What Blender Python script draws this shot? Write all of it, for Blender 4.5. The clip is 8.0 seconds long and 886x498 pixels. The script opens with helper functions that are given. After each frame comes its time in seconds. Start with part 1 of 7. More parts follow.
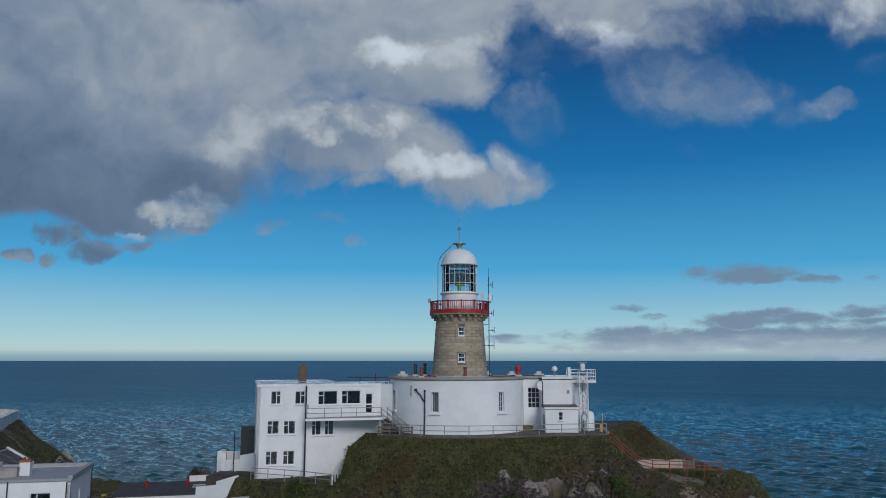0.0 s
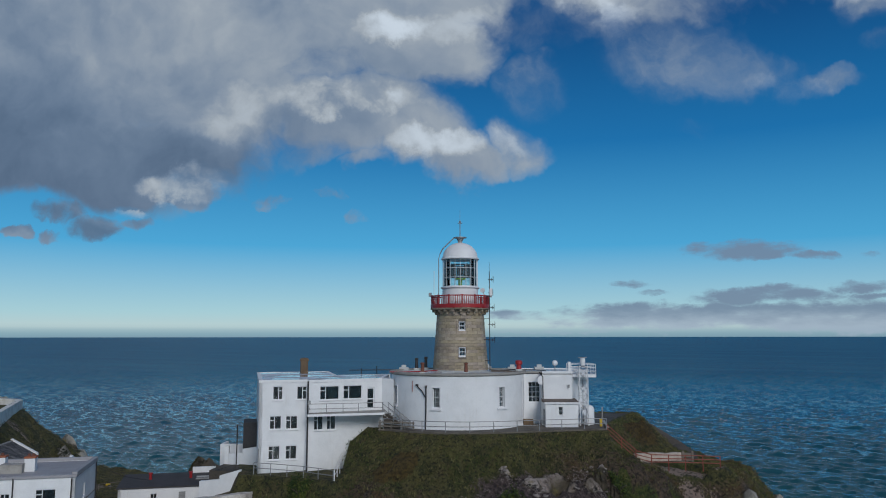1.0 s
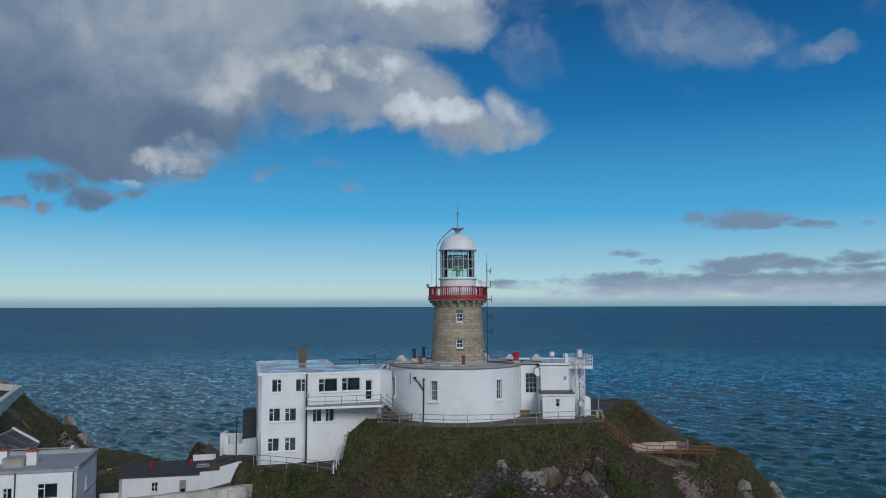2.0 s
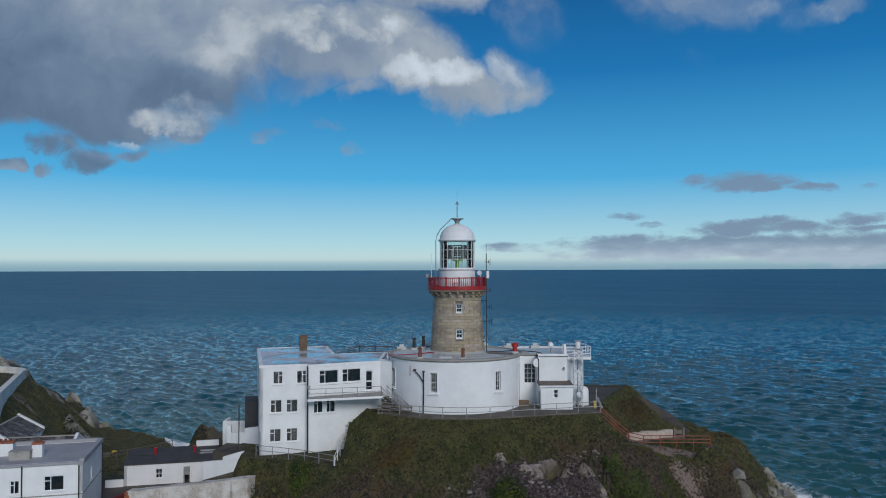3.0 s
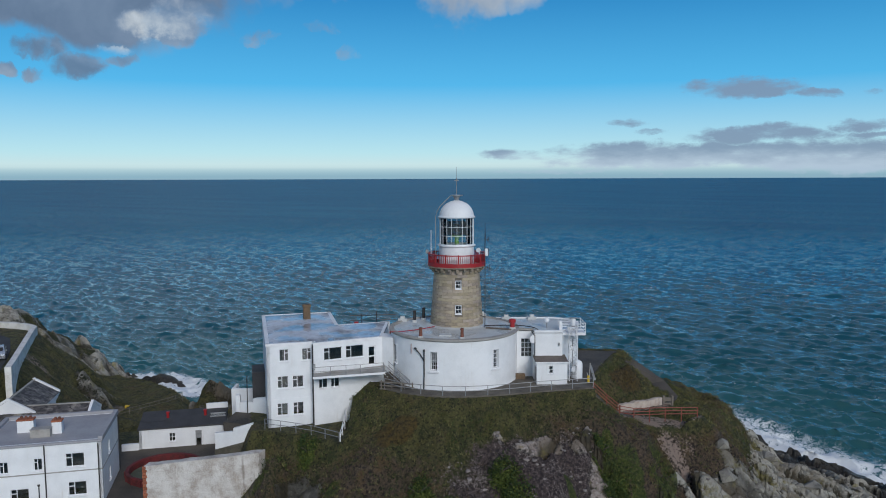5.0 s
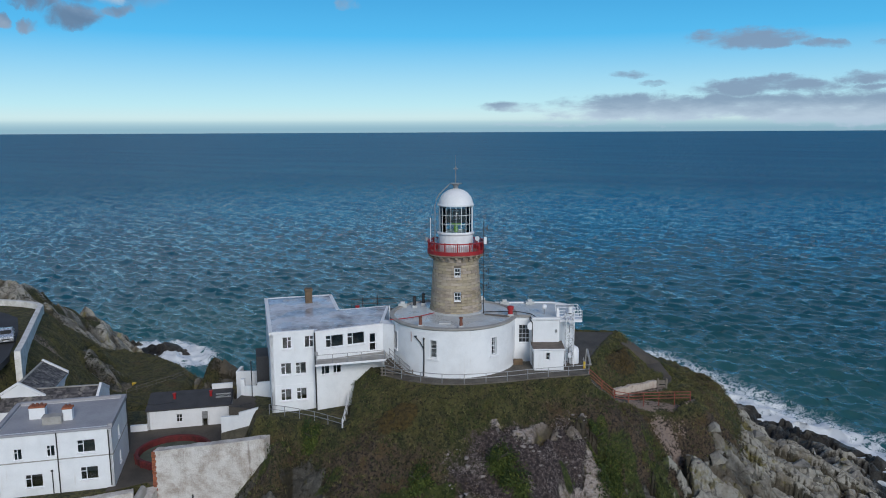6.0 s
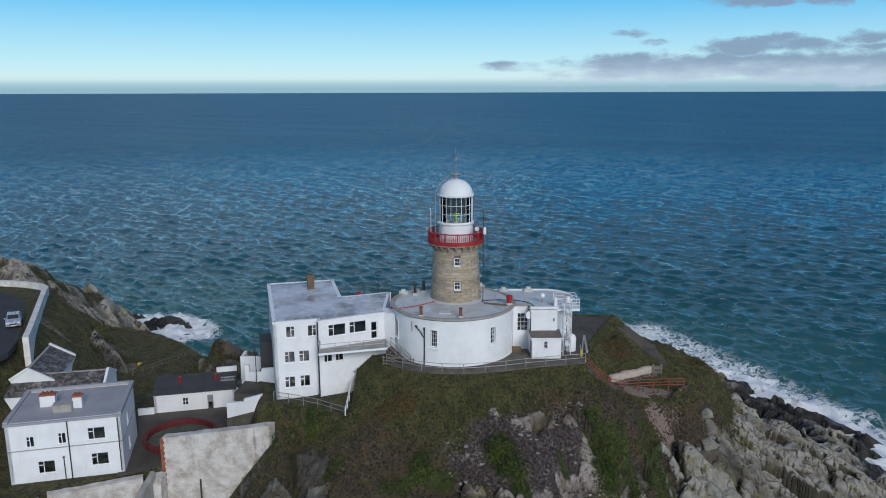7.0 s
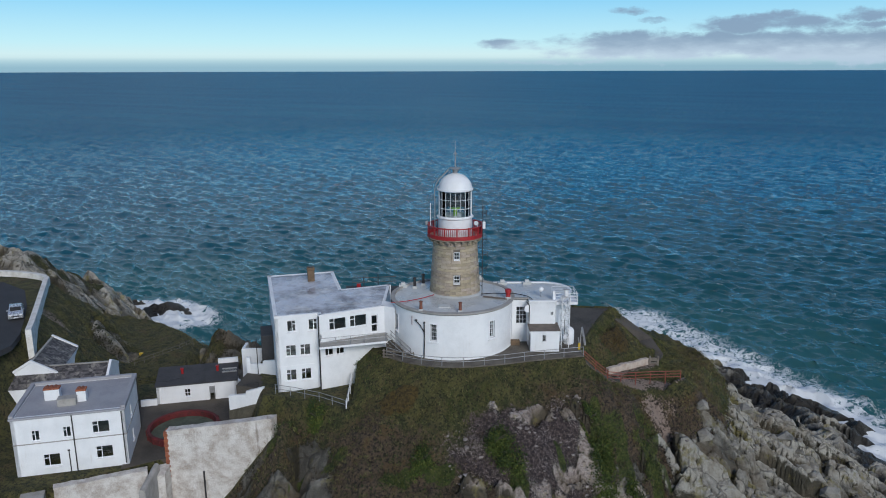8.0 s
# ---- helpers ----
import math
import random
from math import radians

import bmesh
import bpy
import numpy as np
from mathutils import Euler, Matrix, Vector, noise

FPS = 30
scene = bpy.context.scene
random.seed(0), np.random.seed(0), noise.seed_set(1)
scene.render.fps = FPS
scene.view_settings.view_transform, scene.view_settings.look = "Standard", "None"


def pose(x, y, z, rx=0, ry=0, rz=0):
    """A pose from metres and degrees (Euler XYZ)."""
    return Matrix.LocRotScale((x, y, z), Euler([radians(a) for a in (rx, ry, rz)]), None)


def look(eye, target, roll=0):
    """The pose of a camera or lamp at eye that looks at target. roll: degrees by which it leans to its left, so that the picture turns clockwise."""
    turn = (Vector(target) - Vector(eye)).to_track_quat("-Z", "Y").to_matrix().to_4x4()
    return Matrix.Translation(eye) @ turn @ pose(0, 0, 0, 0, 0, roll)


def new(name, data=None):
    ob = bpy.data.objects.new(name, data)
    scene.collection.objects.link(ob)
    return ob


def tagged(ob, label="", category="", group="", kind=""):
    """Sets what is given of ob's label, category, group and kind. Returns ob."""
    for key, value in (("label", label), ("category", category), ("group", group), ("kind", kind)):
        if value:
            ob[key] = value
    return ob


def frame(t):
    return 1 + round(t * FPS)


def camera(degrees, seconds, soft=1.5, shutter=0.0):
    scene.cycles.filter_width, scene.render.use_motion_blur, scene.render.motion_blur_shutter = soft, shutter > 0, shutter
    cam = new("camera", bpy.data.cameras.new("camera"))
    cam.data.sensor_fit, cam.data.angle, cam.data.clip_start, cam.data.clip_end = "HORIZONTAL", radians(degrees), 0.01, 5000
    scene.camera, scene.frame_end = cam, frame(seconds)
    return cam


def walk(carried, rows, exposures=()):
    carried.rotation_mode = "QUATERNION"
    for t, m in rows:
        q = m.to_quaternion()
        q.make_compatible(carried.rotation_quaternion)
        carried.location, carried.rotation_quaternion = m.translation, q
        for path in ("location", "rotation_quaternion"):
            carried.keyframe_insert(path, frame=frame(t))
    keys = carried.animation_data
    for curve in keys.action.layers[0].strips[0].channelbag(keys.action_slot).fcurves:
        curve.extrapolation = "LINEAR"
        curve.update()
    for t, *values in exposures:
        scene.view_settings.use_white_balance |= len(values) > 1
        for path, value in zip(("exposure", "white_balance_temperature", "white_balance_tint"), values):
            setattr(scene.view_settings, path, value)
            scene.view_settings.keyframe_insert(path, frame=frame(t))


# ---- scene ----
cam = camera(61.0, 8.0, soft=1.0)
METRES, EYE, TILT, LEAN, TURN = 24.3, 33.0, 8.4, 0.0, 0.0
ROWS = [
    (0.0, 0.0, 0.0, 0.0, 0.0, 0.0, -0.0),
    (0.5, 0.0024, 0.0019, 0.0369, 0.06, -0.77, -0.02),
    (1.0, -0.0032, 0.0005, 0.0799, 0.0, -1.8, 0.06),
    (1.5, -0.0056, 0.0017, 0.1255, -0.19, -2.9, 0.08),
    (3.0, -0.0011, 0.0129, 0.2993, -0.2, -6.93, 0.15),
    (3.5, -0.0044, 0.0108, 0.3736, -0.21, -8.56, 0.1),
    (4.0, -0.0083, 0.0135, 0.4516, -0.33, -10.34, 0.13),
    (4.5, -0.0108, 0.0121, 0.5334, -0.38, -12.13, 0.11),
    (6.0, -0.0002, 0.0071, 0.7796, -0.31, -17.49, 0.22),
    (6.5, -0.0034, 0.0054, 0.8562, -0.33, -19.05, 0.16),
    (7.0, -0.0071, 0.0026, 0.9222, -0.39, -20.46, 0.12),
    (7.5, -0.0109, 0.0017, 0.9684, -0.47, -21.46, 0.12),
    (8.0, -0.0172, 0.0026, 0.9959, -0.59, -22.03, 0.07),
]
walk(cam, [(t, pose(0, 0, EYE, TILT, LEAN, TURN) @ pose(METRES * x, METRES * y, METRES * z, 90 + pitch, roll, yaw)) for t, x, y, z, yaw, pitch, roll in ROWS],
     exposures=[(0.0, -0.46), (3.0, -0.30), (5.0, -0.10), (8.0, 0.06)])

# ---------------------------------------------------------------- light
SUN_EL, SUN_AZ = 28.0, 161.0      # degrees; azimuth clockwise from +y
SKY_STRENGTH = 0.10
scene.view_settings.exposure = 0.0


def nodes_of(tree):
    tree.nodes.clear()
    return tree.nodes, tree.links


class Net:
    """A small writer of node trees: every method returns an output socket."""

    def __init__(self, tree):
        self.n, self.l = nodes_of(tree)

    def put(self, kind, values=(), out=0, **props):
        node = self.n.new(kind)
        if "operation" in props:
            node.operation = props["operation"]
        if "use_clamp" in props:
            node.use_clamp = props["use_clamp"]
        if "interpolation_type" in props:
            node.interpolation_type = props["interpolation_type"]
        if "feature" in props:
            node.feature = props["feature"]
        if "attribute_name" in props:
            node.attribute_name = props["attribute_name"]
        if "rotation_type" in props:
            node.rotation_type = props["rotation_type"]
        for key, value in dict(values).items():
            if isinstance(value, bpy.types.NodeSocket):
                self.l.new(value, node.inputs[key])
            else:
                node.inputs[key].default_value = value
        return node.outputs[out] if node.outputs else None

    def math(self, op, a, b=0.0, c=0.0, clamp=False):
        return self.put("ShaderNodeMath", {0: a, 1: b, 2: c}, operation=op, use_clamp=clamp)

    def vec(self, op, a, b=(0, 0, 0), out=0):
        return self.put("ShaderNodeVectorMath", {0: a, 1: b}, out, operation=op)

    def scale(self, a, s):
        return self.put("ShaderNodeVectorMath", {0: a, "Scale": s}, 0, operation="SCALE")

    def xyz(self, x, y, z):
        return self.put("ShaderNodeCombineXYZ", {0: x, 1: y, 2: z})

    def split(self, v):
        node = self.n.new("ShaderNodeSeparateXYZ")
        self.l.new(v, node.inputs[0])
        return node.outputs

    def noise(self, v, scale, detail=4.0, rough=0.55, warp=0.0):
        return self.put("ShaderNodeTexNoise", {"Vector": v, "Scale": scale, "Detail": detail, "Roughness": rough, "Distortion": warp}, "Fac")

    def step(self, v, a, b, lo=0.0, hi=1.0):
        return self.put("ShaderNodeMapRange", {"Value": v, "From Min": a, "From Max": b, "To Min": lo, "To Max": hi},
                        interpolation_type="SMOOTHSTEP")

    def mix(self, f, a, b, blend="MIX"):
        node = self.n.new("ShaderNodeMix")
        node.data_type, node.blend_type = "RGBA", blend
        for i, value in ((0, f), (6, a), (7, b)):
            if isinstance(value, bpy.types.NodeSocket):
                self.l.new(value, node.inputs[i])
            else:
                node.inputs[i].default_value = (*value, 1) if i and len(value) == 3 else value
        return node.outputs[2]

    def bump(self, height, strength=0.5, distance=0.02):
        return self.put("ShaderNodeBump", {"Height": height, "Strength": strength, "Distance": distance})


def make_world():
    world = bpy.data.worlds.new("sky")
    scene.world = world
    world.use_nodes = True
    w = Net(world.node_tree)
    way = w.put("ShaderNodeTexCoord", out="Generated")
    dome = w.n.new("ShaderNodeTexSky")
    dome.sky_type, dome.sun_disc, dome.sun_elevation, dome.sun_rotation = "NISHITA", False, radians(SUN_EL), radians(SUN_AZ)
    dome.altitude, dome.air_density, dome.dust_density, dome.ozone_density = 40.0, 1.0, 0.35, 3.0
    sky = dome.outputs[0]
    x, y, z = w.split(way)
    ahead = w.math("MAXIMUM", w.math("ABSOLUTE", y), 0.05)
    gx, gz = w.math("DIVIDE", x, ahead), w.math("DIVIDE", z, ahead)
    p = w.xyz(gx, gz, w.math("MULTIPLY", y, 0.3))
    def blobs(v, rows):
        """Soft union of ellipses: centre, half sizes, weight."""
        vx, vz, _ = w.split(v)
        total = None
        for cx, cz, rx, rz, weight in rows:
            a = w.math("DIVIDE", w.math("SUBTRACT", vx, cx), rx)
            b = w.math("DIVIDE", w.math("SUBTRACT", vz, cz), rz)
            d = w.math("ADD", w.math("MULTIPLY", a, a), w.math("MULTIPLY", b, b))
            s = w.step(d, 2.1, 0.0, 0.0, weight)
            total = s if total is None else w.math("MAXIMUM", total, s)
        return total

    def stir(scale, amount, detail=5.0, rough=0.6):
        n = w.put("ShaderNodeTexNoise", {"Vector": p, "Scale": scale, "Detail": detail, "Roughness": rough}, "Color")
        return w.vec("ADD", p, w.scale(w.vec("SUBTRACT", n, (0.5, 0.5, 0.5)), amount))

    q = stir(3.4, 0.22, 6.0, 0.56)
    s_ = stir(12.0, 0.07, 7.0, 0.58)
    # the grey bank, the cumulus at its rim and the thin clouds beside it
    bank = blobs(q, [(-0.275, 0.315, 0.10, 0.075, 1.0), (-0.523, 0.403, 0.331, 0.157, 1.3), (-0.241, 0.453, 0.262, 0.1, 1.25), (-0.525, 0.265, 0.225, 0.066, 1.3), (-0.352, 0.289, 0.116, 0.088, 1.0), (0.005, 0.482, 0.135, 0.046, 1.0), (-0.035, 0.395, 0.11, 0.062, 1.0), (-0.112, 0.285, 0.132, 0.056, 1.05), (-0.152, 0.362, 0.094, 0.049, 0.85), (0.012, 0.254, 0.073, 0.03, 0.85), (0.101, 0.27, 0.039, 0.032, 0.6), (-0.218, 0.234, 0.046, 0.02, 0.5), (-0.13, 0.218, 0.035, 0.014, 0.55), (-0.003, 0.677, 1.063, 0.205, 1.2)])
    veil = blobs(q, [(0.218, 0.441, 0.095, 0.042, 0.62), (0.311, 0.379, 0.086, 0.049, 0.6), (0.396, 0.362, 0.086, 0.029, 0.45), (0.492, 0.338, 0.062, 0.019, 0.62), (0.141, 0.346, 0.043, 0.039, 0.52), (0.237, 0.281, 0.05, 0.016, 0.55), (0.334, 0.28, 0.031, 0.014, 0.36), (0.582, 0.48, 0.056, 0.027, 0.55), (0.603, 0.395, 0.035, 0.016, 0.36), (0.369, 0.445, 0.048, 0.015, 0.3), (0.443, 0.487, 0.032, 0.042, 0.25), (0.14, 0.453, 0.048, 0.05, 0.5)])
    puffs = blobs(s_, [(-0.347, 0.199, 0.054, 0.025, 1.15), (-0.393, 0.201, 0.038, 0.019, 0.8), (-0.513, 0.168, 0.032, 0.017, 0.85), (-0.46, 0.148, 0.034, 0.015, 0.85), (-0.576, 0.142, 0.023, 0.008, 0.85), (-0.522, 0.135, 0.017, 0.007, 0.7), (-0.415, 0.155, 0.023, 0.008, 0.8), (-0.234, 0.182, 0.024, 0.012, 0.5), (-0.125, 0.158, 0.017, 0.007, 0.45), (-0.156, 0.187, 0.019, 0.009, 0.3)])
    low = blobs(w.vec("ADD", p, w.scale(w.vec("MULTIPLY", w.vec("SUBTRACT", stir(9.0, 1.0, 8.0, 0.66), p), (1.4, 0.42, 0.0)), 0.085)),
                [(0.397, 0.112, 0.072, 0.013, 0.95), (0.499, 0.105, 0.026, 0.005, 0.6), (0.559, 0.106, 0.015, 0.004, 0.4), (0.252, 0.067, 0.029, 0.005, 0.6), (0.285, 0.054, 0.019, 0.004, 0.4), (0.439, 0.052, 0.09, 0.011, 1.0), (0.56, 0.063, 0.034, 0.009, 0.8), (0.581, 0.049, 0.03, 0.004, 0.6), (0.363, 0.028, 0.202, 0.013, 1.1), (0.519, 0.024, 0.134, 0.019, 1.1), (0.295, 0.019, 0.149, 0.009, 0.9), (0.12, 0.029, 0.056, 0.007, 0.75), (0.205, 0.007, 0.119, 0.003, 0.5)])
    grain = w.noise(q, 6.0, 7.0, 0.54)
    above = w.noise(w.vec("ADD", q, (0.008, 0.032, 0.0)), 6.0, 4.0, 0.52)
    soft = w.noise(q, 3.2, 4.0, 0.5)
    fibre = w.noise(w.vec("MULTIPLY", p, (1.0, 3.4, 1.0)), 15.0, 7.0, 0.62)
    g0 = w.math("SUBTRACT", grain, 0.5)
    def rim(body, noise, amount):
        return w.math("ADD", body, w.math("MULTIPLY", w.math("MULTIPLY", noise, amount), w.step(body, 0.0, 0.22)))

    a_bank = w.step(rim(bank, g0, 2.2), 0.06, 0.86)
    a_veil = w.math("MULTIPLY", w.math("MULTIPLY", w.step(rim(veil, g0, 2.8), 0.0, 1.15), w.step(w.noise(q, 9.0, 7.0, 0.6), 0.30, 0.66, 0.12, 1.0)), 0.66)
    a_puff = w.step(rim(puffs, w.math("SUBTRACT", w.noise(s_, 18.0, 7.0, 0.56), 0.5), 2.4), 0.10, 0.90, 0.0, 0.92)
    a_low = w.step(rim(low, w.math("SUBTRACT", fibre, 0.5), 2.6), 0.02, 0.95, 0.0, 0.88)
    lit = blobs(stir(6.0, 0.16, 8.0, 0.64), [(-0.058, 0.426, 0.047, 0.022, 1.0), (-0.128, 0.328, 0.082, 0.021, 0.95), (-0.003, 0.258, 0.058, 0.022, 0.95), (0.094, 0.274, 0.039, 0.028, 0.7), (-0.347, 0.201, 0.046, 0.022, 1.1), (-0.414, 0.155, 0.02, 0.007, 0.9), (0.21, 0.436, 0.063, 0.032, 0.85), (0.488, 0.338, 0.051, 0.018, 0.75), (-0.275, 0.297, 0.047, 0.032, 0.5), (0.233, 0.283, 0.046, 0.013, 0.7), (0.582, 0.482, 0.048, 0.022, 0.7), (-0.126, 0.217, 0.031, 0.011, 0.6), (0.044, 0.424, 0.047, 0.018, 0.4)])
    lit = w.math("MULTIPLY", lit, w.step(w.math("ADD", grain, w.math("MULTIPLY", w.math("SUBTRACT", grain, above), 0.8)), 0.36, 0.62, 0.15, 1.2))
    dark = blobs(q, [(-0.495, 0.234, 0.2, 0.059, 1.0), (-0.582, 0.258, 0.154, 0.095, 0.9), (-0.53, 0.150, 0.115, 0.032, 0.9), (-0.173, 0.266, 0.07, 0.04, 0.42), (-0.378, 0.338, 0.094, 0.049, 0.3), (-0.034, 0.37, 0.063, 0.033, 0.3), (-0.178, 0.47, 0.119, 0.05, 0.25)])
    shade = w.math("ADD", 0.43, w.math("MULTIPLY", w.math("SUBTRACT", soft, 0.5), 0.30))
    shade = w.math("ADD", shade, w.math("MULTIPLY", w.math("SUBTRACT", grain, above), 0.55))
    shade = w.math("MULTIPLY", shade, w.math("SUBTRACT", 1.0, w.math("MULTIPLY", dark, 0.48)))
    shade = w.math("ADD", shade, w.math("MULTIPLY", lit, 0.31))
    shade = w.math("MAXIMUM", shade, 0.06)
    cloud = w.mix(w.step(shade, 0.12, 0.58), (0.56, 0.92, 1.50), (0.86, 0.99, 1.13))
    cloud = w.scale(w.mix(1.0, cloud, w.put("ShaderNodeCombineColor", {0: shade, 1: shade, 2: shade}), "MULTIPLY"), 1.0 / SKY_STRENGTH)
    # a clear sky, deep blue above and pale at the rim
    ramp = w.n.new("ShaderNodeValToRGB")
    w.l.new(z, ramp.inputs[0])
    stops = [(0.0, (0.28, 0.46, 0.59)), (0.006, (0.38, 0.57, 0.68)), (0.013, (0.68, 0.85, 0.88)), (0.03, (0.55, 0.84, 0.93)), (0.117, (0.085, 0.50, 0.89)), (0.25, (0.006, 0.205, 0.54)), (0.386, (0.001, 0.085, 0.285)), (0.7, (0.005, 0.07, 0.26))]
    while len(ramp.color_ramp.elements) < len(stops):
        ramp.color_ramp.elements.new(0.5)
    for e, (at, c) in zip(ramp.color_ramp.elements, stops):
        e.position, e.color = at, (*c, 1.0)
    clear = w.mix(0.85, w.mix(1.0, sky, (0.45, 0.85, 1.1), "MULTIPLY"), w.scale(ramp.outputs[0], 1.0 / SKY_STRENGTH))
    elsewhere = w.math("MULTIPLY", w.step(w.noise(w.vec("MULTIPLY", way, (1, 1, 2.2)), 2.2, 6.0, 0.6), 0.40, 0.62), w.step(y, 0.25, -0.1))
    elsewhere = w.math("MULTIPLY", elsewhere, w.step(z, 0.02, 0.2))
    ahead_only = w.step(y, 0.05, 0.3)
    colour = w.mix(w.math("MULTIPLY", a_low, ahead_only), clear, w.scale(w.mix(w.step(w.math("ADD", gz, w.math("MULTIPLY", fibre, 0.04)), 0.030, 0.062), (0.46, 0.58, 0.72), (0.22, 0.31, 0.45)), 1.0 / SKY_STRENGTH))
    thick = w.math("MAXIMUM", w.math("MAXIMUM", a_bank, a_veil), a_puff)
    colour = w.mix(w.math("MULTIPLY", thick, ahead_only), colour, cloud)
    colour = w.mix(elsewhere, colour, w.scale(w.mix(soft, (0.26, 0.28, 0.31), (0.46, 0.48, 0.51)), 1.0 / SKY_STRENGTH))
    colour = w.mix(w.step(z, -0.002, -0.03), colour, (0.03 / SKY_STRENGTH, 0.09 / SKY_STRENGTH, 0.125 / SKY_STRENGTH))
    back = w.put("ShaderNodeBackground", {"Color": colour, "Strength": SKY_STRENGTH})
    w.put("ShaderNodeOutputWorld", {"Surface": back})


make_world()
sun = new("sun", bpy.data.lights.new("sun", "SUN"))
sun.data.energy, sun.data.angle, sun.data.color = 2.1, radians(22.0), (1.0, 0.975, 0.95)
_a, _e = radians(SUN_AZ), radians(SUN_EL)
sun.matrix_world = look((0, 0, 120), (-math.sin(_a) * math.cos(_e) * 50, -math.cos(_a) * math.cos(_e) * 50, 120 - math.sin(_e) * 50))

# ---------------------------------------------------------------- materials


def material(name):
    mat = bpy.data.materials.new(name)
    mat.use_nodes = True
    return mat, Net(mat.node_tree)


def finish(m, colour, rough, normal=None, metal=0.0, **more):
    values = {"Base Color": colour, "Roughness": rough, "Metallic": metal}
    if normal is not None:
        values["Normal"] = normal
    values.update(more)
    m.put("ShaderNodeOutputMaterial", {"Surface": m.put("ShaderNodeBsdfPrincipled", values)})


def rgb(c):
    return (*c, 1.0)


def surface(name, base, other, rough=0.7, scale=1.5, fine=14.0, relief=0.3, depth=0.01, streak=0.0, streak_colour=(0.25, 0.2, 0.14), metal=0.0, wet=0.0,
            by_piece=0.0):
    """A weathered surface: stains at two sizes, fine relief, and streaks that run down."""
    mat, m = material(name)
    p = m.put("ShaderNodeTexCoord", out="Object")
    big, small = m.noise(p, scale, 5.0, 0.6), m.noise(p, fine, 4.0, 0.6)
    f = m.step(m.math("ADD", m.math("MULTIPLY", big, 0.7), m.math("MULTIPLY", small, 0.3)), 0.38, 0.68)
    colour = m.mix(f, base, other)
    if streak:
        run = m.noise(m.vec("MULTIPLY", p, (3.2, 3.2, 0.22)), 1.0, 5.0, 0.65)
        spots = m.noise(p, 0.45, 3.0)
        k = m.math("MULTIPLY", m.step(run, 0.56, 0.78), m.step(spots, 0.42, 0.65, 0.0, streak))
        colour = m.mix(k, colour, streak_colour)
    if by_piece:
        r = m.put("ShaderNodeObjectInfo", out="Random")
        tone = m.put("ShaderNodeMapRange", {"Value": r, "To Min": 1.0 - by_piece, "To Max": 1.0 + by_piece})
        warm = m.put("ShaderNodeMapRange", {"Value": m.math("FRACT", m.math("MULTIPLY", r, 17.0)), "To Min": 1.0 - by_piece * 1.1, "To Max": 1.0 + by_piece * 0.1})
        colour = m.mix(1.0, colour, m.put("ShaderNodeCombineColor", {0: tone, 1: tone, 2: m.math("MULTIPLY", tone, warm)}), "MULTIPLY")
    ro = m.step(small, 0.3, 0.7, rough - 0.08, min(1.0, rough + 0.1))
    if wet:
        puddle = m.step(m.noise(p, 0.32, 4.0, 0.5), 0.44, 0.56)
        ro = m.math("SUBTRACT", ro, m.math("MULTIPLY", puddle, wet))
    finish(m, colour, ro, m.bump(m.math("ADD", small, m.math("MULTIPLY", big, 0.6)), relief, depth), metal)
    return mat


WHITE = surface("white_paint", (0.77, 0.79, 0.81), (0.67, 0.69, 0.71), 0.62, 0.5, 9.0, 0.25, 0.01, 0.45, (0.52, 0.47, 0.40))
WHITE_TRIM = surface("white_gloss", (0.78, 0.79, 0.81), (0.70, 0.71, 0.73), 0.4, 2.0, 20.0, 0.1, 0.004, 0.25)
OLD_WHITE = surface("worn_whitewash", (0.62, 0.60, 0.57), (0.36, 0.31, 0.27), 0.85, 0.9, 8.0, 0.9, 0.10, 0.8, (0.17, 0.13, 0.10))
LIME_WHITE = surface("lichened_limewash", (0.74, 0.73, 0.70), (0.50, 0.47, 0.42), 0.85, 0.8, 7.0, 0.5, 0.04, 0.5, (0.30, 0.27, 0.20))
CONCRETE = surface("concrete", (0.36, 0.35, 0.33), (0.25, 0.24, 0.22), 0.85, 0.8, 12.0, 0.4, 0.01)
ROOF_GREY = surface("grey_roof_paint", (0.54, 0.56, 0.56), (0.41, 0.43, 0.43), 0.55, 0.35, 5.0, 0.15, 0.01, wet=0.30)
ROOF_FLAT = surface("weathered_flat_roof", (0.58, 0.61, 0.67), (0.17, 0.16, 0.17), 0.50, 0.26, 1.6, 0.2, 0.01, wet=0.42)
ROOF_LEAD = surface("lead_grey_roof", (0.34, 0.34, 0.36), (0.27, 0.27, 0.29), 0.6, 0.4, 6.0, 0.15, 0.01)
ROOF_DARK = surface("dark_felt_roof", (0.055, 0.055, 0.058), (0.035, 0.035, 0.037), 0.8, 0.6, 9.0, 0.4, 0.02)
ROOF_BROWN = surface("brown_felt_roof", (0.16, 0.13, 0.11), (0.10, 0.085, 0.075), 0.85, 1.2, 9.0, 0.4, 0.02)
GRANITE = surface("granite", (0.40, 0.34, 0.28), (0.22, 0.18, 0.15), 0.85, 0.7, 12.0, 0.7, 0.02, 0.9, (0.11, 0.08, 0.06), by_piece=0.16)
MORTAR = surface("mortar", (0.17, 0.145, 0.12), (0.11, 0.095, 0.08), 0.95, 2.0, 20.0, 0.5, 0.01)
RED = surface("red_paint", (0.36, 0.018, 0.022), (0.25, 0.014, 0.017), 0.45, 1.2, 12.0, 0.15, 0.005)
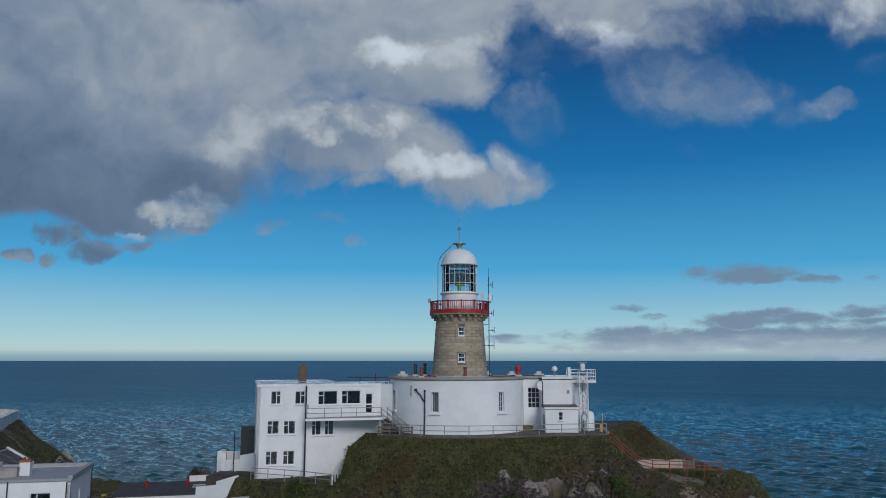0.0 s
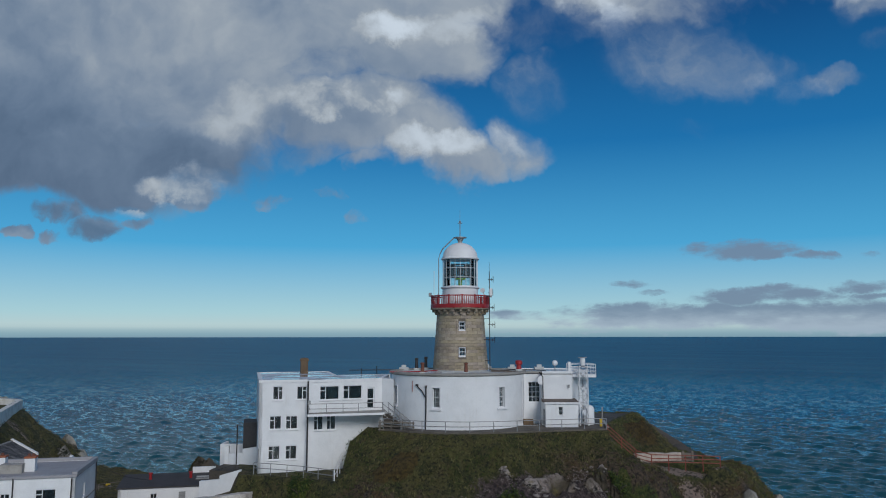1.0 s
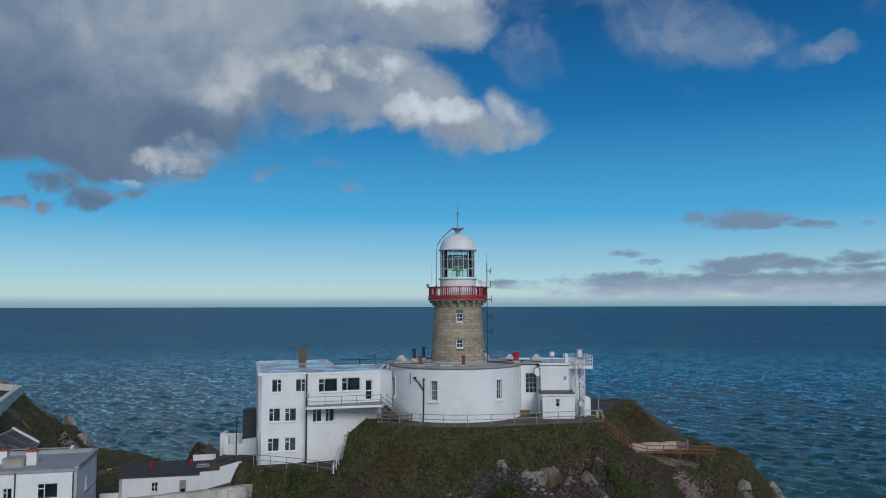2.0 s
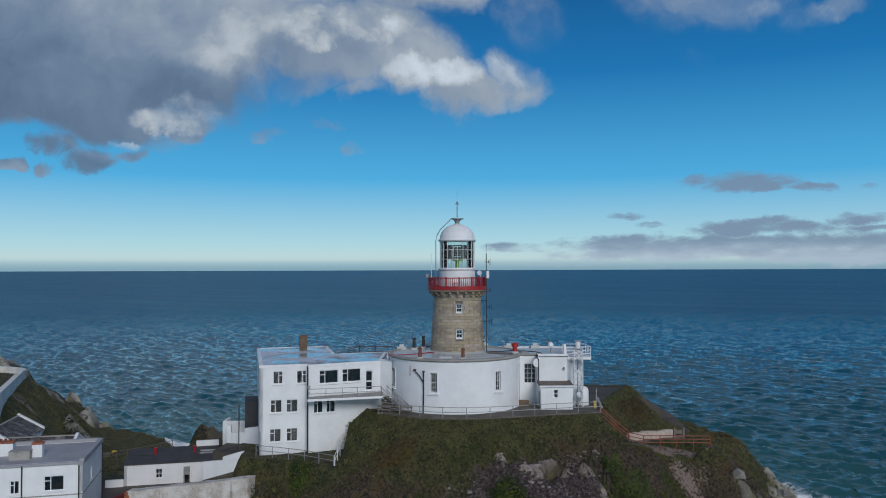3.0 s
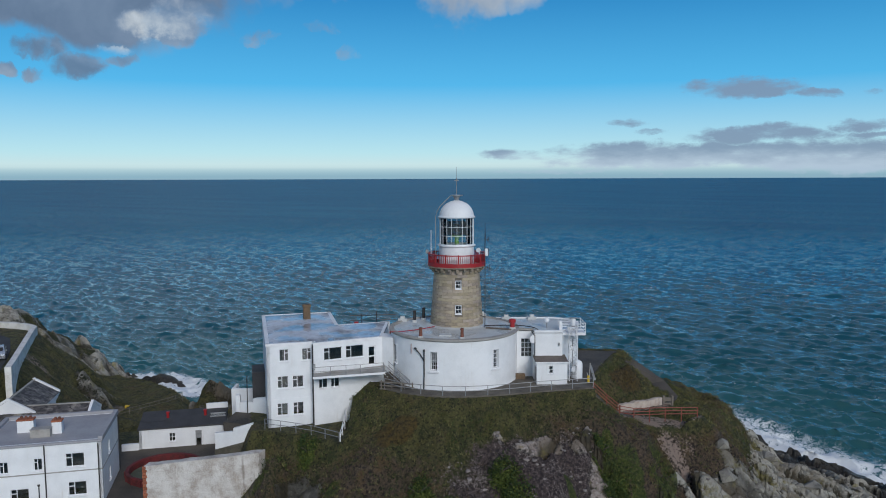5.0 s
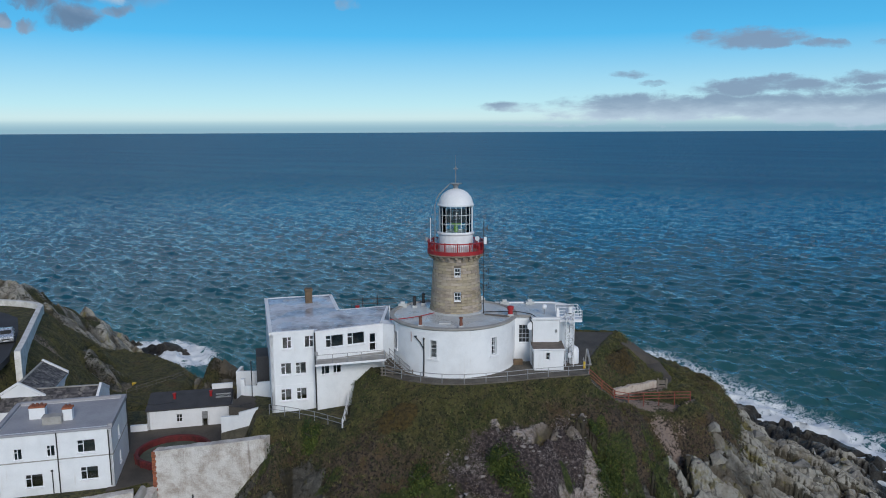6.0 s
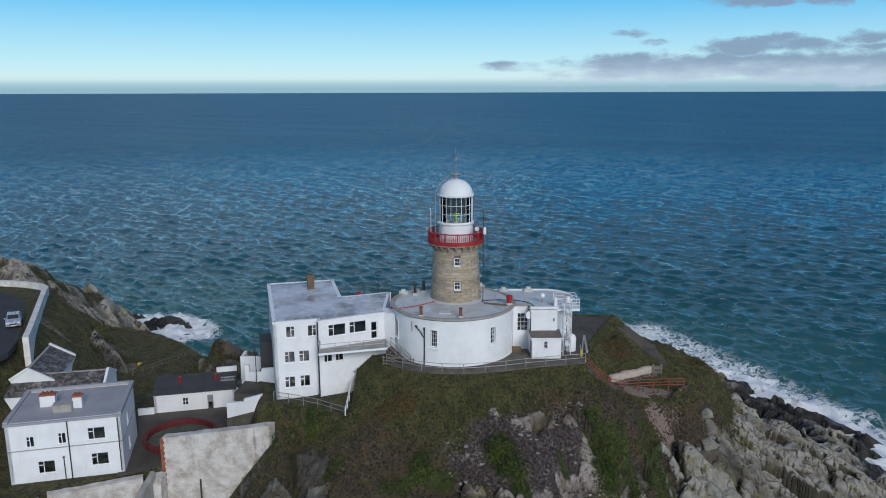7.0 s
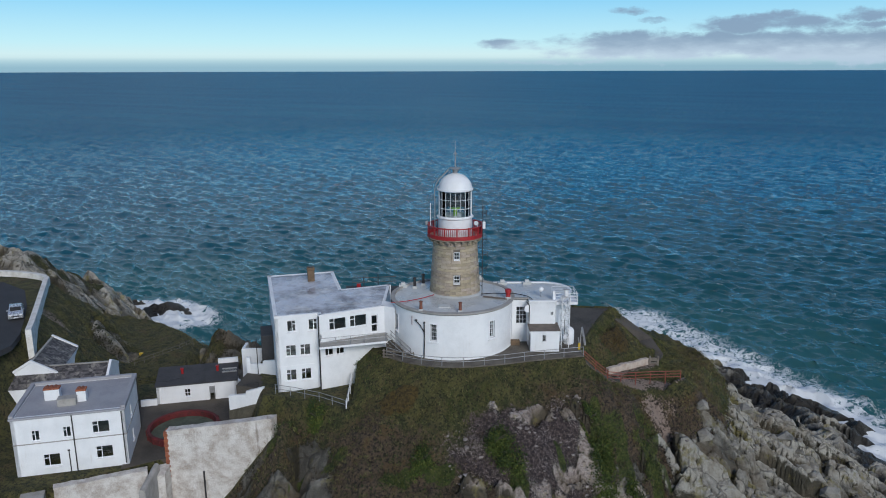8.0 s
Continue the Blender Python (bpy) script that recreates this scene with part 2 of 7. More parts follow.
RED_WALL = surface("red_wall_paint", (0.13, 0.016, 0.018), (0.045, 0.012, 0.012), 0.8, 1.2, 8.0, 0.5, 0.02)
RED_RAIL = surface("rust_red_rail", (0.27, 0.07, 0.045), (0.17, 0.05, 0.035), 0.6, 2.0, 12.0, 0.2, 0.005)
BRICK = surface("red_brick", (0.36, 0.12, 0.07), (0.25, 0.085, 0.05), 0.9, 2.0, 12.0, 0.6, 0.02, by_piece=0.2)
CHIMNEY = surface("brown_brick", (0.17, 0.115, 0.07), (0.10, 0.07, 0.045), 0.9, 2.0, 12.0, 0.6, 0.02)
CLAY = surface("terracotta", (0.20, 0.075, 0.05), (0.12, 0.05, 0.035), 0.8, 3.0, 14.0, 0.3, 0.01)
SLATE = surface("slate", (0.15, 0.14, 0.145), (0.075, 0.072, 0.075), 0.7, 0.8, 6.0, 0.5, 0.03, 0.5, (0.30, 0.28, 0.24), by_piece=0.3)
GALV = surface("galvanised_steel", (0.34, 0.35, 0.36), (0.24, 0.245, 0.25), 0.5, 2.0, 14.0, 0.1, 0.004, metal=0.5)
BLACK = surface("black_iron", (0.022, 0.022, 0.024), (0.04, 0.036, 0.034), 0.5, 2.0, 14.0, 0.1, 0.004)
WOOD = surface("grey_timber", (0.20, 0.175, 0.145), (0.12, 0.105, 0.09), 0.85, 1.2, 10.0, 0.5, 0.01)
WALK = surface("worn_walk", (0.135, 0.12, 0.10), (0.065, 0.057, 0.048), 0.9, 0.7, 9.0, 0.5, 0.02)
DARK_WOOD = surface("dark_timber", (0.10, 0.085, 0.068), (0.055, 0.047, 0.038), 0.85, 1.2, 10.0, 0.5, 0.01)
TARMAC = surface("tarmac", (0.040, 0.041, 0.044), (0.028, 0.028, 0.031), 0.85, 0.4, 24.0, 0.5, 0.01)
YARD = surface("dark_yard", (0.085, 0.072, 0.058), (0.042, 0.037, 0.031), 0.85, 0.35, 8.0, 0.5, 0.02)
PINK = surface("pale_plaster_stone", (0.50, 0.43, 0.37), (0.36, 0.28, 0.23), 0.9, 1.6, 8.0, 0.7, 0.05)
YELLOW = surface("yellow_paint", (0.55, 0.38, 0.03), (0.42, 0.28, 0.03), 0.6)
GREEN_LAMP = surface("green_lamp", (0.22, 0.42, 0.03), (0.16, 0.30, 0.03), 0.4)
ROOM = surface("dim_interior", (0.16, 0.15, 0.14), (0.10, 0.095, 0.09), 0.9)
SILVER = surface("silver_car_paint", (0.60, 0.62, 0.64), (0.55, 0.57, 0.60), 0.25, 0.5, 6.0, 0.02, 0.002, metal=0.55)
RUBBER = surface("rubber", (0.02, 0.02, 0.02), (0.03, 0.03, 0.03), 0.8)


def make_glass():
    mat, m = material("window_glass")
    p = m.put("ShaderNodeTexCoord", out="Object")
    ripple = m.bump(m.noise(p, 1.4, 2.0), 0.05, 0.02)
    clear = m.put("ShaderNodeBsdfTransparent", {"Color": (0.92, 0.95, 0.95, 1)})
    gloss = m.put("ShaderNodeBsdfGlossy", {"Roughness": 0.03, "Color": (0.9, 0.95, 1.0, 1), "Normal": ripple})
    f = m.put("ShaderNodeFresnel", {"IOR": 1.5})
    m.put("ShaderNodeOutputMaterial", {"Surface": m.put("ShaderNodeMixShader", {0: f, 1: clear, 2: gloss})})
    return mat


GLASS = make_glass()


def make_ground():
    """Turf, heather, scree and bare rock, by the attributes of the land."""
    mat, m = material("headland_ground")
    p = m.put("ShaderNodeTexCoord", out="Object")

    def att(name):
        return m.put("ShaderNodeAttribute", out="Fac", attribute_name=name)

    n0, n1, n2, n3 = m.noise(p, 0.16, 5.0, 0.6), m.noise(p, 0.7, 6.0, 0.65), m.noise(p, 3.5, 6.0, 0.7), m.noise(p, 14.0, 4.0, 0.7)
    nm = m.noise(p, 0.42, 5.0, 0.62)
    turf = m.mix(m.step(n1, 0.36, 0.62), (0.036, 0.043, 0.012), (0.115, 0.108, 0.032))
    turf = m.mix(m.step(nm, 0.52, 0.66, 0.0, 0.85), turf, (0.125, 0.094, 0.040))
    turf = m.mix(m.step(n3, 0.50, 0.78, 0.0, 0.7), turf, (0.20, 0.175, 0.075))
    # nearly black where n2, which also drives the relief, runs low
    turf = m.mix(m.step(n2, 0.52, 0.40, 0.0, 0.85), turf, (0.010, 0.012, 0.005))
    heather = m.mix(m.step(n2, 0.35, 0.66), (0.026, 0.019, 0.015), (0.135, 0.094, 0.058))
    heather = m.mix(m.step(nm, 0.54, 0.66, 0.0, 0.8), heather, (0.12, 0.072, 0.026))
    heather = m.mix(m.step(n3, 0.50, 0.70, 0.0, 0.6), heather, (0.19, 0.145, 0.10))
    # heather too goes nearly black at low n2
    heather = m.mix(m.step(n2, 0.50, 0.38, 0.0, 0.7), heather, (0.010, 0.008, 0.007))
    scree = m.mix(m.step(n2, 0.38, 0.66), (0.028, 0.020, 0.021), (0.125, 0.090, 0.082))
    speck = m.math("ADD", m.math("MULTIPLY", n3, 0.45), m.math("ADD", m.math("MULTIPLY", n2, 0.3), m.math("MULTIPLY", nm, 0.25)))
    scree = m.mix(m.step(m.math("ADD", speck, m.math("MULTIPLY", att("pale"), 0.06)), 0.545, 0.60), scree, m.mix(n3, (0.22, 0.185, 0.175), (0.48, 0.43, 0.40)))
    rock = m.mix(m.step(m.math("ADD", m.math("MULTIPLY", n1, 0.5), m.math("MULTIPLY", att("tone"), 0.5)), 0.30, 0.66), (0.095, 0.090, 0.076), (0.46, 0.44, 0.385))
    rock = m.mix(m.step(n3, 0.50, 0.72, 0.0, 0.35), rock, (0.46, 0.44, 0.40))
    rock = m.mix(m.step(att("pale"), 0.3, 0.7, 0.0, 0.8), rock, m.mix(m.step(n2, 0.38, 0.62), (0.27, 0.21, 0.19), (0.62, 0.53, 0.49)))
    crack = m.put("ShaderNodeTexVoronoi", {"Vector": m.vec("ADD", m.vec("MULTIPLY", p, (0.55, 0.9, 0.55)), m.scale(m.put("ShaderNodeTexNoise", {"Vector": p, "Scale": 0.8, "Detail": 4.0}, "Color"), 1.1)),
                                           "Scale": 0.42}, "Distance", feature="DISTANCE_TO_EDGE")
    # crevice shade put into the colour: dark cracks, and gaps with soil brown
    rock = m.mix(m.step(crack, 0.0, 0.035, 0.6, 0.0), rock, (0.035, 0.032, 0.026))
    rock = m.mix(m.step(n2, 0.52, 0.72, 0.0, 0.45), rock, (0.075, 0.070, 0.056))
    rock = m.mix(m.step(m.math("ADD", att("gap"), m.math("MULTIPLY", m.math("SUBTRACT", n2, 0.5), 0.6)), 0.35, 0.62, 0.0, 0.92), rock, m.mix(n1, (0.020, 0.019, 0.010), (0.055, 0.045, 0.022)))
    rock = m.mix(m.step(m.noise(p, 0.23, 4.0, 0.6), 0.46, 0.66, 0.0, 0.7), rock, m.mix(n2, (0.095, 0.075, 0.050), (0.22, 0.18, 0.125)))
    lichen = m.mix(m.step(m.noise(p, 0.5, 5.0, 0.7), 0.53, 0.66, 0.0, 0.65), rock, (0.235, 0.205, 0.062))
    edge = m.math("MULTIPLY", m.math("SUBTRACT", m.math("ADD", m.math("MULTIPLY", n2, 0.6), m.math("MULTIPLY", n1, 0.4)), 0.5), 2.4)
    k_rock = m.step(m.math("ADD", att("rock"), edge), 0.40, 0.60)
    k_scree = m.step(m.math("ADD", att("scree"), edge), 0.40, 0.62)
    k_heath = m.step(m.math("ADD", att("heath"), edge), 0.35, 0.65)
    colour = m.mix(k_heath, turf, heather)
    colour = m.mix(m.step(m.math("ADD", att("rust"), m.math("MULTIPLY", edge, 0.6)), 0.35, 0.65, 0.0, 0.9), colour, m.mix(m.step(n2, 0.35, 0.65), (0.036, 0.025, 0.007), (0.125, 0.082, 0.018)))
    colour = m.mix(k_scree, colour, scree)
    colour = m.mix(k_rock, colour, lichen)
    colour = m.mix(m.step(m.math("ADD", att("moss"), m.math("MULTIPLY", edge, 0.5)), 0.35, 0.62, 0.0, 0.9), colour, m.mix(m.step(n2, 0.35, 0.65), (0.018, 0.036, 0.005), (0.080, 0.105, 0.014)))
    colour = m.mix(m.step(m.math("ADD", att("bare"), edge), 0.45, 0.65), colour, m.mix(n2, (0.24, 0.18, 0.145), (0.42, 0.32, 0.265)))
    tide = m.math("MULTIPLY", m.step(m.math("ADD", m.split(p)[2], m.math("MULTIPLY", n1, 3.0)), 5.4, 3.6), 0.9)
    colour = m.mix(tide, colour, (0.018, 0.017, 0.016))
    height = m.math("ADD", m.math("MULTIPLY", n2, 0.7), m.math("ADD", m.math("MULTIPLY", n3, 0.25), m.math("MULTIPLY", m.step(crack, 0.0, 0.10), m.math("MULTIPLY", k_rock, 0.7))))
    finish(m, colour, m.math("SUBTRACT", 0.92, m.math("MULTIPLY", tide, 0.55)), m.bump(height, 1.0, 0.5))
    return mat


GROUND = make_ground()


def make_sea():
    mat, m = material("sea_water")
    p = m.put("ShaderNodeTexCoord", out="Object")
    flow = m.vec("MULTIPLY", m.put("ShaderNodeVectorRotate", {"Vector": p, "Angle": radians(32.0)}, rotation_type="Z_AXIS"), (0.55, 1.0, 1.0))
    out = m.vec("LENGTH", p, out="Value")

    def ridged(v):
        return m.math("SUBTRACT", 1.0, m.math("ABSOLUTE", m.math("MULTIPLY_ADD", v, 3.2, -1.6)))

    # wavelets too small for the mesh, and the longer ones where it thins out
    roll = m.math("MULTIPLY", ridged(m.noise(flow, 0.085, 4.0, 0.6, 0.3)), m.step(out, 500.0, 1500.0))
    chop = m.math("MULTIPLY", ridged(m.noise(flow, 0.26, 4.0, 0.6, 0.4)), m.step(out, 250.0, 700.0, 0.04, 0.9))
    ripple = ridged(m.noise(m.vec("MULTIPLY", flow, (1.2, 1.0, 1.0)), 1.0, 5.0, 0.62, 0.3))
    height = m.math("ADD", m.math("MULTIPLY", roll, 0.8), m.math("ADD", m.math("MULTIPLY", chop, 0.36), m.math("MULTIPLY", ripple, 0.055)))
    patch = m.noise(m.vec("MULTIPLY", flow, (0.6, 1.6, 1.0)), 0.007, 7.0, 0.72)
    colour = m.mix(m.step(patch, 0.35, 0.65), (0.008, 0.090, 0.185), (0.012, 0.112, 0.205))
    colour = m.mix(m.step(out, 600.0, 120.0, 0.0, 0.92), colour, (0.022, 0.106, 0.114))
    near = m.put("ShaderNodeAttribute", out="Fac", attribute_name="shoal")
    colour = m.mix(m.step(near, 0.0, 0.7, 0.0, 0.9), colour, (0.034, 0.132, 0.138))
    crest = m.put("ShaderNodeAttribute", out="Fac", attribute_name="crest")
    # paler crests: light through the wave tops is put into the colour
    colour = m.mix(m.step(crest, 0.55, 0.95, 0.0, 0.6), colour, (0.034, 0.140, 0.160))
    foam = m.put("ShaderNodeAttribute", out="Fac", attribute_name="foam")
    lace = m.noise(m.vec("ADD", p, m.scale(m.put("ShaderNodeTexNoise", {"Vector": p, "Scale": 0.35, "Detail": 5.0}, "Color"), 3.0)), 0.5, 8.0, 0.72)
    web = m.math("SUBTRACT", 1.0, m.math("ABSOLUTE", m.math("MULTIPLY_ADD", lace, 5.0, -2.5)))
    cap = m.math("MULTIPLY", m.step(m.math("ADD", crest, m.math("MULTIPLY", m.math("SUBTRACT", lace, 0.5), 0.35)), 1.02, 1.12), m.step(m.noise(p, 0.035, 3.0), 0.48, 0.58))
    k = m.math("MAXIMUM", m.step(m.math("ADD", foam, m.math("MULTIPLY", m.math("SUBTRACT", web, 0.45), 0.75)), 0.42, 0.80), m.math("MULTIPLY", cap, 0.75))
    colour = m.mix(k, colour, (0.72, 0.76, 0.78))
    normal = m.bump(height, 1.0, 1.0)
    body = m.put("ShaderNodeBsdfDiffuse", {"Color": colour, "Normal": m.mix(m.math("MAXIMUM", k, 0.12), (0.0, 0.0, 1.0), normal)})
    gloss = m.put("ShaderNodeBsdfGlossy", {"Color": (1, 1, 1, 1), "Roughness": m.step(out, 150.0, 1500.0, 0.10, 0.22), "Normal": normal})
    f = m.math("MULTIPLY", m.put("ShaderNodeFresnel", {"IOR": 1.33, "Normal": normal}), m.step(out, 140.0, 800.0, 1.12, 0.26))
    f = m.math("MULTIPLY", f, m.math("SUBTRACT", 1.0, k))
    m.put("ShaderNodeOutputMaterial", {"Surface": m.put("ShaderNodeMixShader", {0: f, 1: body, 2: gloss})})
    return mat


SEA = make_sea()

# ---------------------------------------------------------------- mesh helpers


def thing(name, x=0.0, y=0.0, z=0.0, turn=0.0, label="", category="", group="", kind=""):
    ob = new(name)
    ob.empty_display_size = 0.3
    ob.matrix_basis = pose(x, y, z, 0, 0, turn)
    return tagged(ob, label, category, group, kind)


def part(name, bm, mat, parent=None, label="", smooth=False, clean=True):
    if clean:
        bmesh.ops.recalc_face_normals(bm, faces=bm.faces)
    mesh = bpy.data.meshes.new(name)
    bm.to_mesh(mesh)
    bm.free()
    mesh.materials.append(mat)
    if smooth:
        mesh.shade_smooth()
        mesh.set_sharp_from_angle(angle=radians(38))
    ob = new(name, mesh)
    ob.parent = parent
    return tagged(ob, label)


def again(ob, m, parent=None):
    """Another object on the same mesh."""
    twin = new(ob.name.split(".")[0], ob.data)
    twin.parent = parent or ob.parent
    twin.matrix_basis = m
    return twin


def block(bm, x0, x1, y0, y1, z0, z1, bevel=0.0):
    verts = [bm.verts.new((x, y, z)) for z in (z0, z1) for x, y in ((x0, y0), (x1, y0), (x1, y1), (x0, y1))]
    faces = [bm.faces.new([verts[i] for i in f]) for f in ((3, 2, 1, 0), (4, 5, 6, 7), (0, 1, 5, 4), (1, 2, 6, 5), (2, 3, 7, 6), (3, 0, 4, 7))]
    if bevel:
        edges = list({e for f in faces for e in f.edges})
        bmesh.ops.bevel(bm, geom=edges, offset=bevel, segments=1, affect="EDGES")


def boxes(*rows, bevel=0.0):
    bm = bmesh.new()
    for row in rows:
        block(bm, *row, bevel=bevel)
    return bm


def prism(bm, outline, z0, z1, top=None):
    """An upright prism; z1 may be a list of heights."""
    heights = z1 if isinstance(z1, (list, tuple)) else [z1] * len(outline)
    low = [bm.verts.new((x, y, z0)) for x, y in outline]
    high = [bm.verts.new((x, y, h)) for (x, y), h in zip(outline, heights)]
    n = len(outline)
    bm.faces.new(low[::-1])
    bm.faces.new(high)
    for i in range(n):
        bm.faces.new((low[i], low[(i + 1) % n], high[(i + 1) % n], high[i]))


def prisms(*rows):
    bm = bmesh.new()
    for row in rows:
        prism(bm, *row)
    return bm


def tube(bm, points, r, seg=8):
    """A round bar along a line of points."""
    points = [Vector(p) for p in points]
    rings = []
    for i, p in enumerate(points):
        a, b = points[max(0, i - 1)], points[min(len(points) - 1, i + 1)]
        along = (b - a).normalized()
        side = along.cross(Vector((0, 0, 1)) if abs(along.z) < 0.95 else Vector((1, 0, 0))).normalized()
        up = side.cross(along)
        rings.append([bm.verts.new(p + (side * math.cos(2 * math.pi * k / seg) + up * math.sin(2 * math.pi * k / seg)) * r) for k in range(seg)])
    for a, b in zip(rings, rings[1:]):
        for k in range(seg):
            bm.faces.new((a[k], a[(k + 1) % seg], b[(k + 1) % seg], b[k]))
    bm.faces.new(rings[0][::-1])
    bm.faces.new(rings[-1])


def tubes(*rows, seg=8):
    bm = bmesh.new()
    for points, r in rows:
        tube(bm, points, r, seg)
    return bm


def lathe(profile, seg=48, closed=False):
    """A turned body round the z axis, from (radius, height) rows."""
    bm = bmesh.new()
    rings = []
    for r, z in profile:
        if r < 1e-4:
            rings.append([bm.verts.new((0, 0, z))])
        else:
            rings.append([bm.verts.new((r * math.cos(2 * math.pi * k / seg), r * math.sin(2 * math.pi * k / seg), z)) for k in range(seg)])
    pairs = list(zip(rings, rings[1:])) + ([(rings[-1], rings[0])] if closed else [])
    for a, b in pairs:
        for k in range(seg):
            quad = [a[k % len(a)], a[(k + 1) % len(a)], b[(k + 1) % len(b)], b[k % len(b)]]
            quad = [v for i, v in enumerate(quad) if v not in quad[:i]]
            if len(quad) > 2:
                bm.faces.new(quad)
    return bm


def pierced(u0, u1, z0, z1, holes, place, step=99.0):
    """A wall of some thickness with rectangular openings through it. place(u, d, z): d 0 is the outer face, 1 the inner."""
    us = sorted({u0, u1, *[h[0] for h in holes], *[h[1] for h in holes]})
    fine = []
    for a, b in zip(us, us[1:]):
        n = max(1, math.ceil((b - a) / step))
        fine += [a + (b - a) * i / n for i in range(n)]
    us = fine + [us[-1]]
    zs = sorted({z0, z1, *[h[2] for h in holes], *[h[3] for h in holes]})
    bm, made = bmesh.new(), {}

    def v(i, j, d):
        if (i, j, d) not in made:
            made[i, j, d] = bm.verts.new(place(us[i], d, zs[j]))
        return made[i, j, d]

    def solid(i, j):
        if not (0 <= i < len(us) - 1 and 0 <= j < len(zs) - 1):
            return False
        cu, cz = (us[i] + us[i + 1]) / 2, (zs[j] + zs[j + 1]) / 2
        return not any(h[0] < cu < h[1] and h[2] < cz < h[3] for h in holes)

    for i in range(len(us) - 1):
        for j in range(len(zs) - 1):
            if not solid(i, j):
                continue
            bm.faces.new((v(i, j, 0), v(i + 1, j, 0), v(i + 1, j + 1, 0), v(i, j + 1, 0)))
            bm.faces.new((v(i, j, 1), v(i, j + 1, 1), v(i + 1, j + 1, 1), v(i + 1, j, 1)))
            if not solid(i - 1, j):
                bm.faces.new((v(i, j, 0), v(i, j + 1, 0), v(i, j + 1, 1), v(i, j, 1)))
            if not solid(i + 1, j):
                bm.faces.new((v(i + 1, j, 0), v(i + 1, j, 1), v(i + 1, j + 1, 1), v(i + 1, j + 1, 0)))
            if not solid(i, j - 1):
                bm.faces.new((v(i, j, 0), v(i, j, 1), v(i + 1, j, 1), v(i + 1, j, 0)))
            if not solid(i, j + 1):
                bm.faces.new((v(i, j + 1, 0), v(i + 1, j + 1, 0), v(i + 1, j + 1, 1), v(i, j + 1, 1)))
    return bm


def straight(p, q, thick):
    """place() for a straight wall whose outer face runs from p to q, seen with p on the left."""
    p, q = Vector((*p, 0)), Vector((*q, 0))
    u = (q - p).normalized()
    back = Vector((-u.y, u.x, 0)) * thick
    return lambda a, d, z: p + u * a + back * d + Vector((0, 0, z))


def window(parent, place, u0, u1, z0, z1, bars, sill=0.10, bar=0.06, inset=0.35, sash=WHITE_TRIM, name="window"):
    """A window in an opening: frame with bars, panes and a sill. bars: rows of (u0, u1, z0, z1), the panes as shares of the opening."""
    w, h = u1 - u0, z1 - z0
    panes = [(u0 + w * a, u0 + w * b, z0 + h * c, z0 + h * d) for a, b, c, d in bars]
    inner = [(a + (bar if a == u0 else bar / 2), b - (bar if abs(b - u1) < 1e-6 else bar / 2), c + (bar if c == z0 else bar / 2), d - (bar if abs(d - z1) < 1e-6 else bar / 2))
             for a, b, c, d in panes]
    ob = part(name, pierced(u0, u1, z0, z1, inner, lambda a, d, z: place(a, inset + d * 0.2, z)), sash, parent)
    for a, b, c, d in inner:
        part("pane", pierced(a, b, c, d, [], lambda s, k, z: place(s, inset + 0.1 + k * 0.03, z)), GLASS, ob)
    if sill:
        part("sill", pierced(u0 - 0.08, u1 + 0.08, z0 - sill, z0 - 0.003, [], lambda a, d, z: place(a, -0.35 + d * 0.6, z)), WHITE_TRIM, ob)
    return ob


def grid_bars(cols, rows):
    return [(i / cols, (i + 1) / cols, j / rows, (j + 1) / rows) for i in range(cols) for j in range(rows)]


def strip(points, off0, off1, z0, z1, closed=False):
    """One continuous wall along a line, between two offsets to its left, with mitred corners."""
    pts = [Vector((p[0], p[1], 0)) for p in points]
    n, bm, rings = len(pts), bmesh.new(), []
    for i, p in enumerate(pts):
        a = pts[i - 1] if (i or closed) else None
        b = pts[(i + 1) % n] if (i < n - 1 or closed) else None
        dirs = [(p - a).normalized()] if a is not None else []
        dirs += [(b - p).normalized()] if b is not None else []
        normals = [Vector((-d.y, d.x, 0)) for d in dirs]
        m = sum(normals, Vector()).normalized()
        m = m / max(0.35, m.dot(normals[0]))
        rings.append([bm.verts.new(p + m * o + Vector((0, 0, z))) for o, z in ((off0, z0), (off1, z0), (off1, z1), (off0, z1))])
    for i in range(n if closed else n - 1):
        a, b = rings[i], rings[(i + 1) % n]
        for k in range(4):
            bm.faces.new((a[k], a[(k + 1) % 4], b[(k + 1) % 4], b[k]))
    if not closed:
        bm.faces.new(rings[0][::-1])
        bm.faces.new(rings[-1])
    return bm


# ---------------------------------------------------------------- land and sea

KNOLL = [(-6.2, 74.6), (-3.2, 72.2), (1.3, 71.0), (6.0, 71.6), (10.0, 72.8), (15.9, 74.0), (16.4, 78.5), (18.6, 84.0), (21.0, 89.0), (22.8, 91.8), (18.5, 92.3), (12.0, 95.0), (-8.0, 94.0), (-9.0, 80.0)]
SHOULDER = [(18.5, 75.6), (24.0, 76.6), (28.0, 77.4), (32.0, 82.0), (34.6, 87.5), (33.4, 92.5), (30.0, 96.0), (27.5, 95.5), (24.5, 90.0), (22.0, 84.0), (19.0, 78.0)]
TRACK = [(21.9, 91.0, 25.55), (24.2, 90.0, 24.3), (26.6, 88.0, 22.5), (26.9, 85.0, 21.75), (25.6, 83.2, 21.6)]
TERRACE = [(-19.6, 73.5), (-15.9, 72.8), (-12.8, 71.3), (-9.9, 69.4), (-9.5, 72.0), (-9.5, 92.0), (-23.5, 92.0), (-21.5, 80.0)]
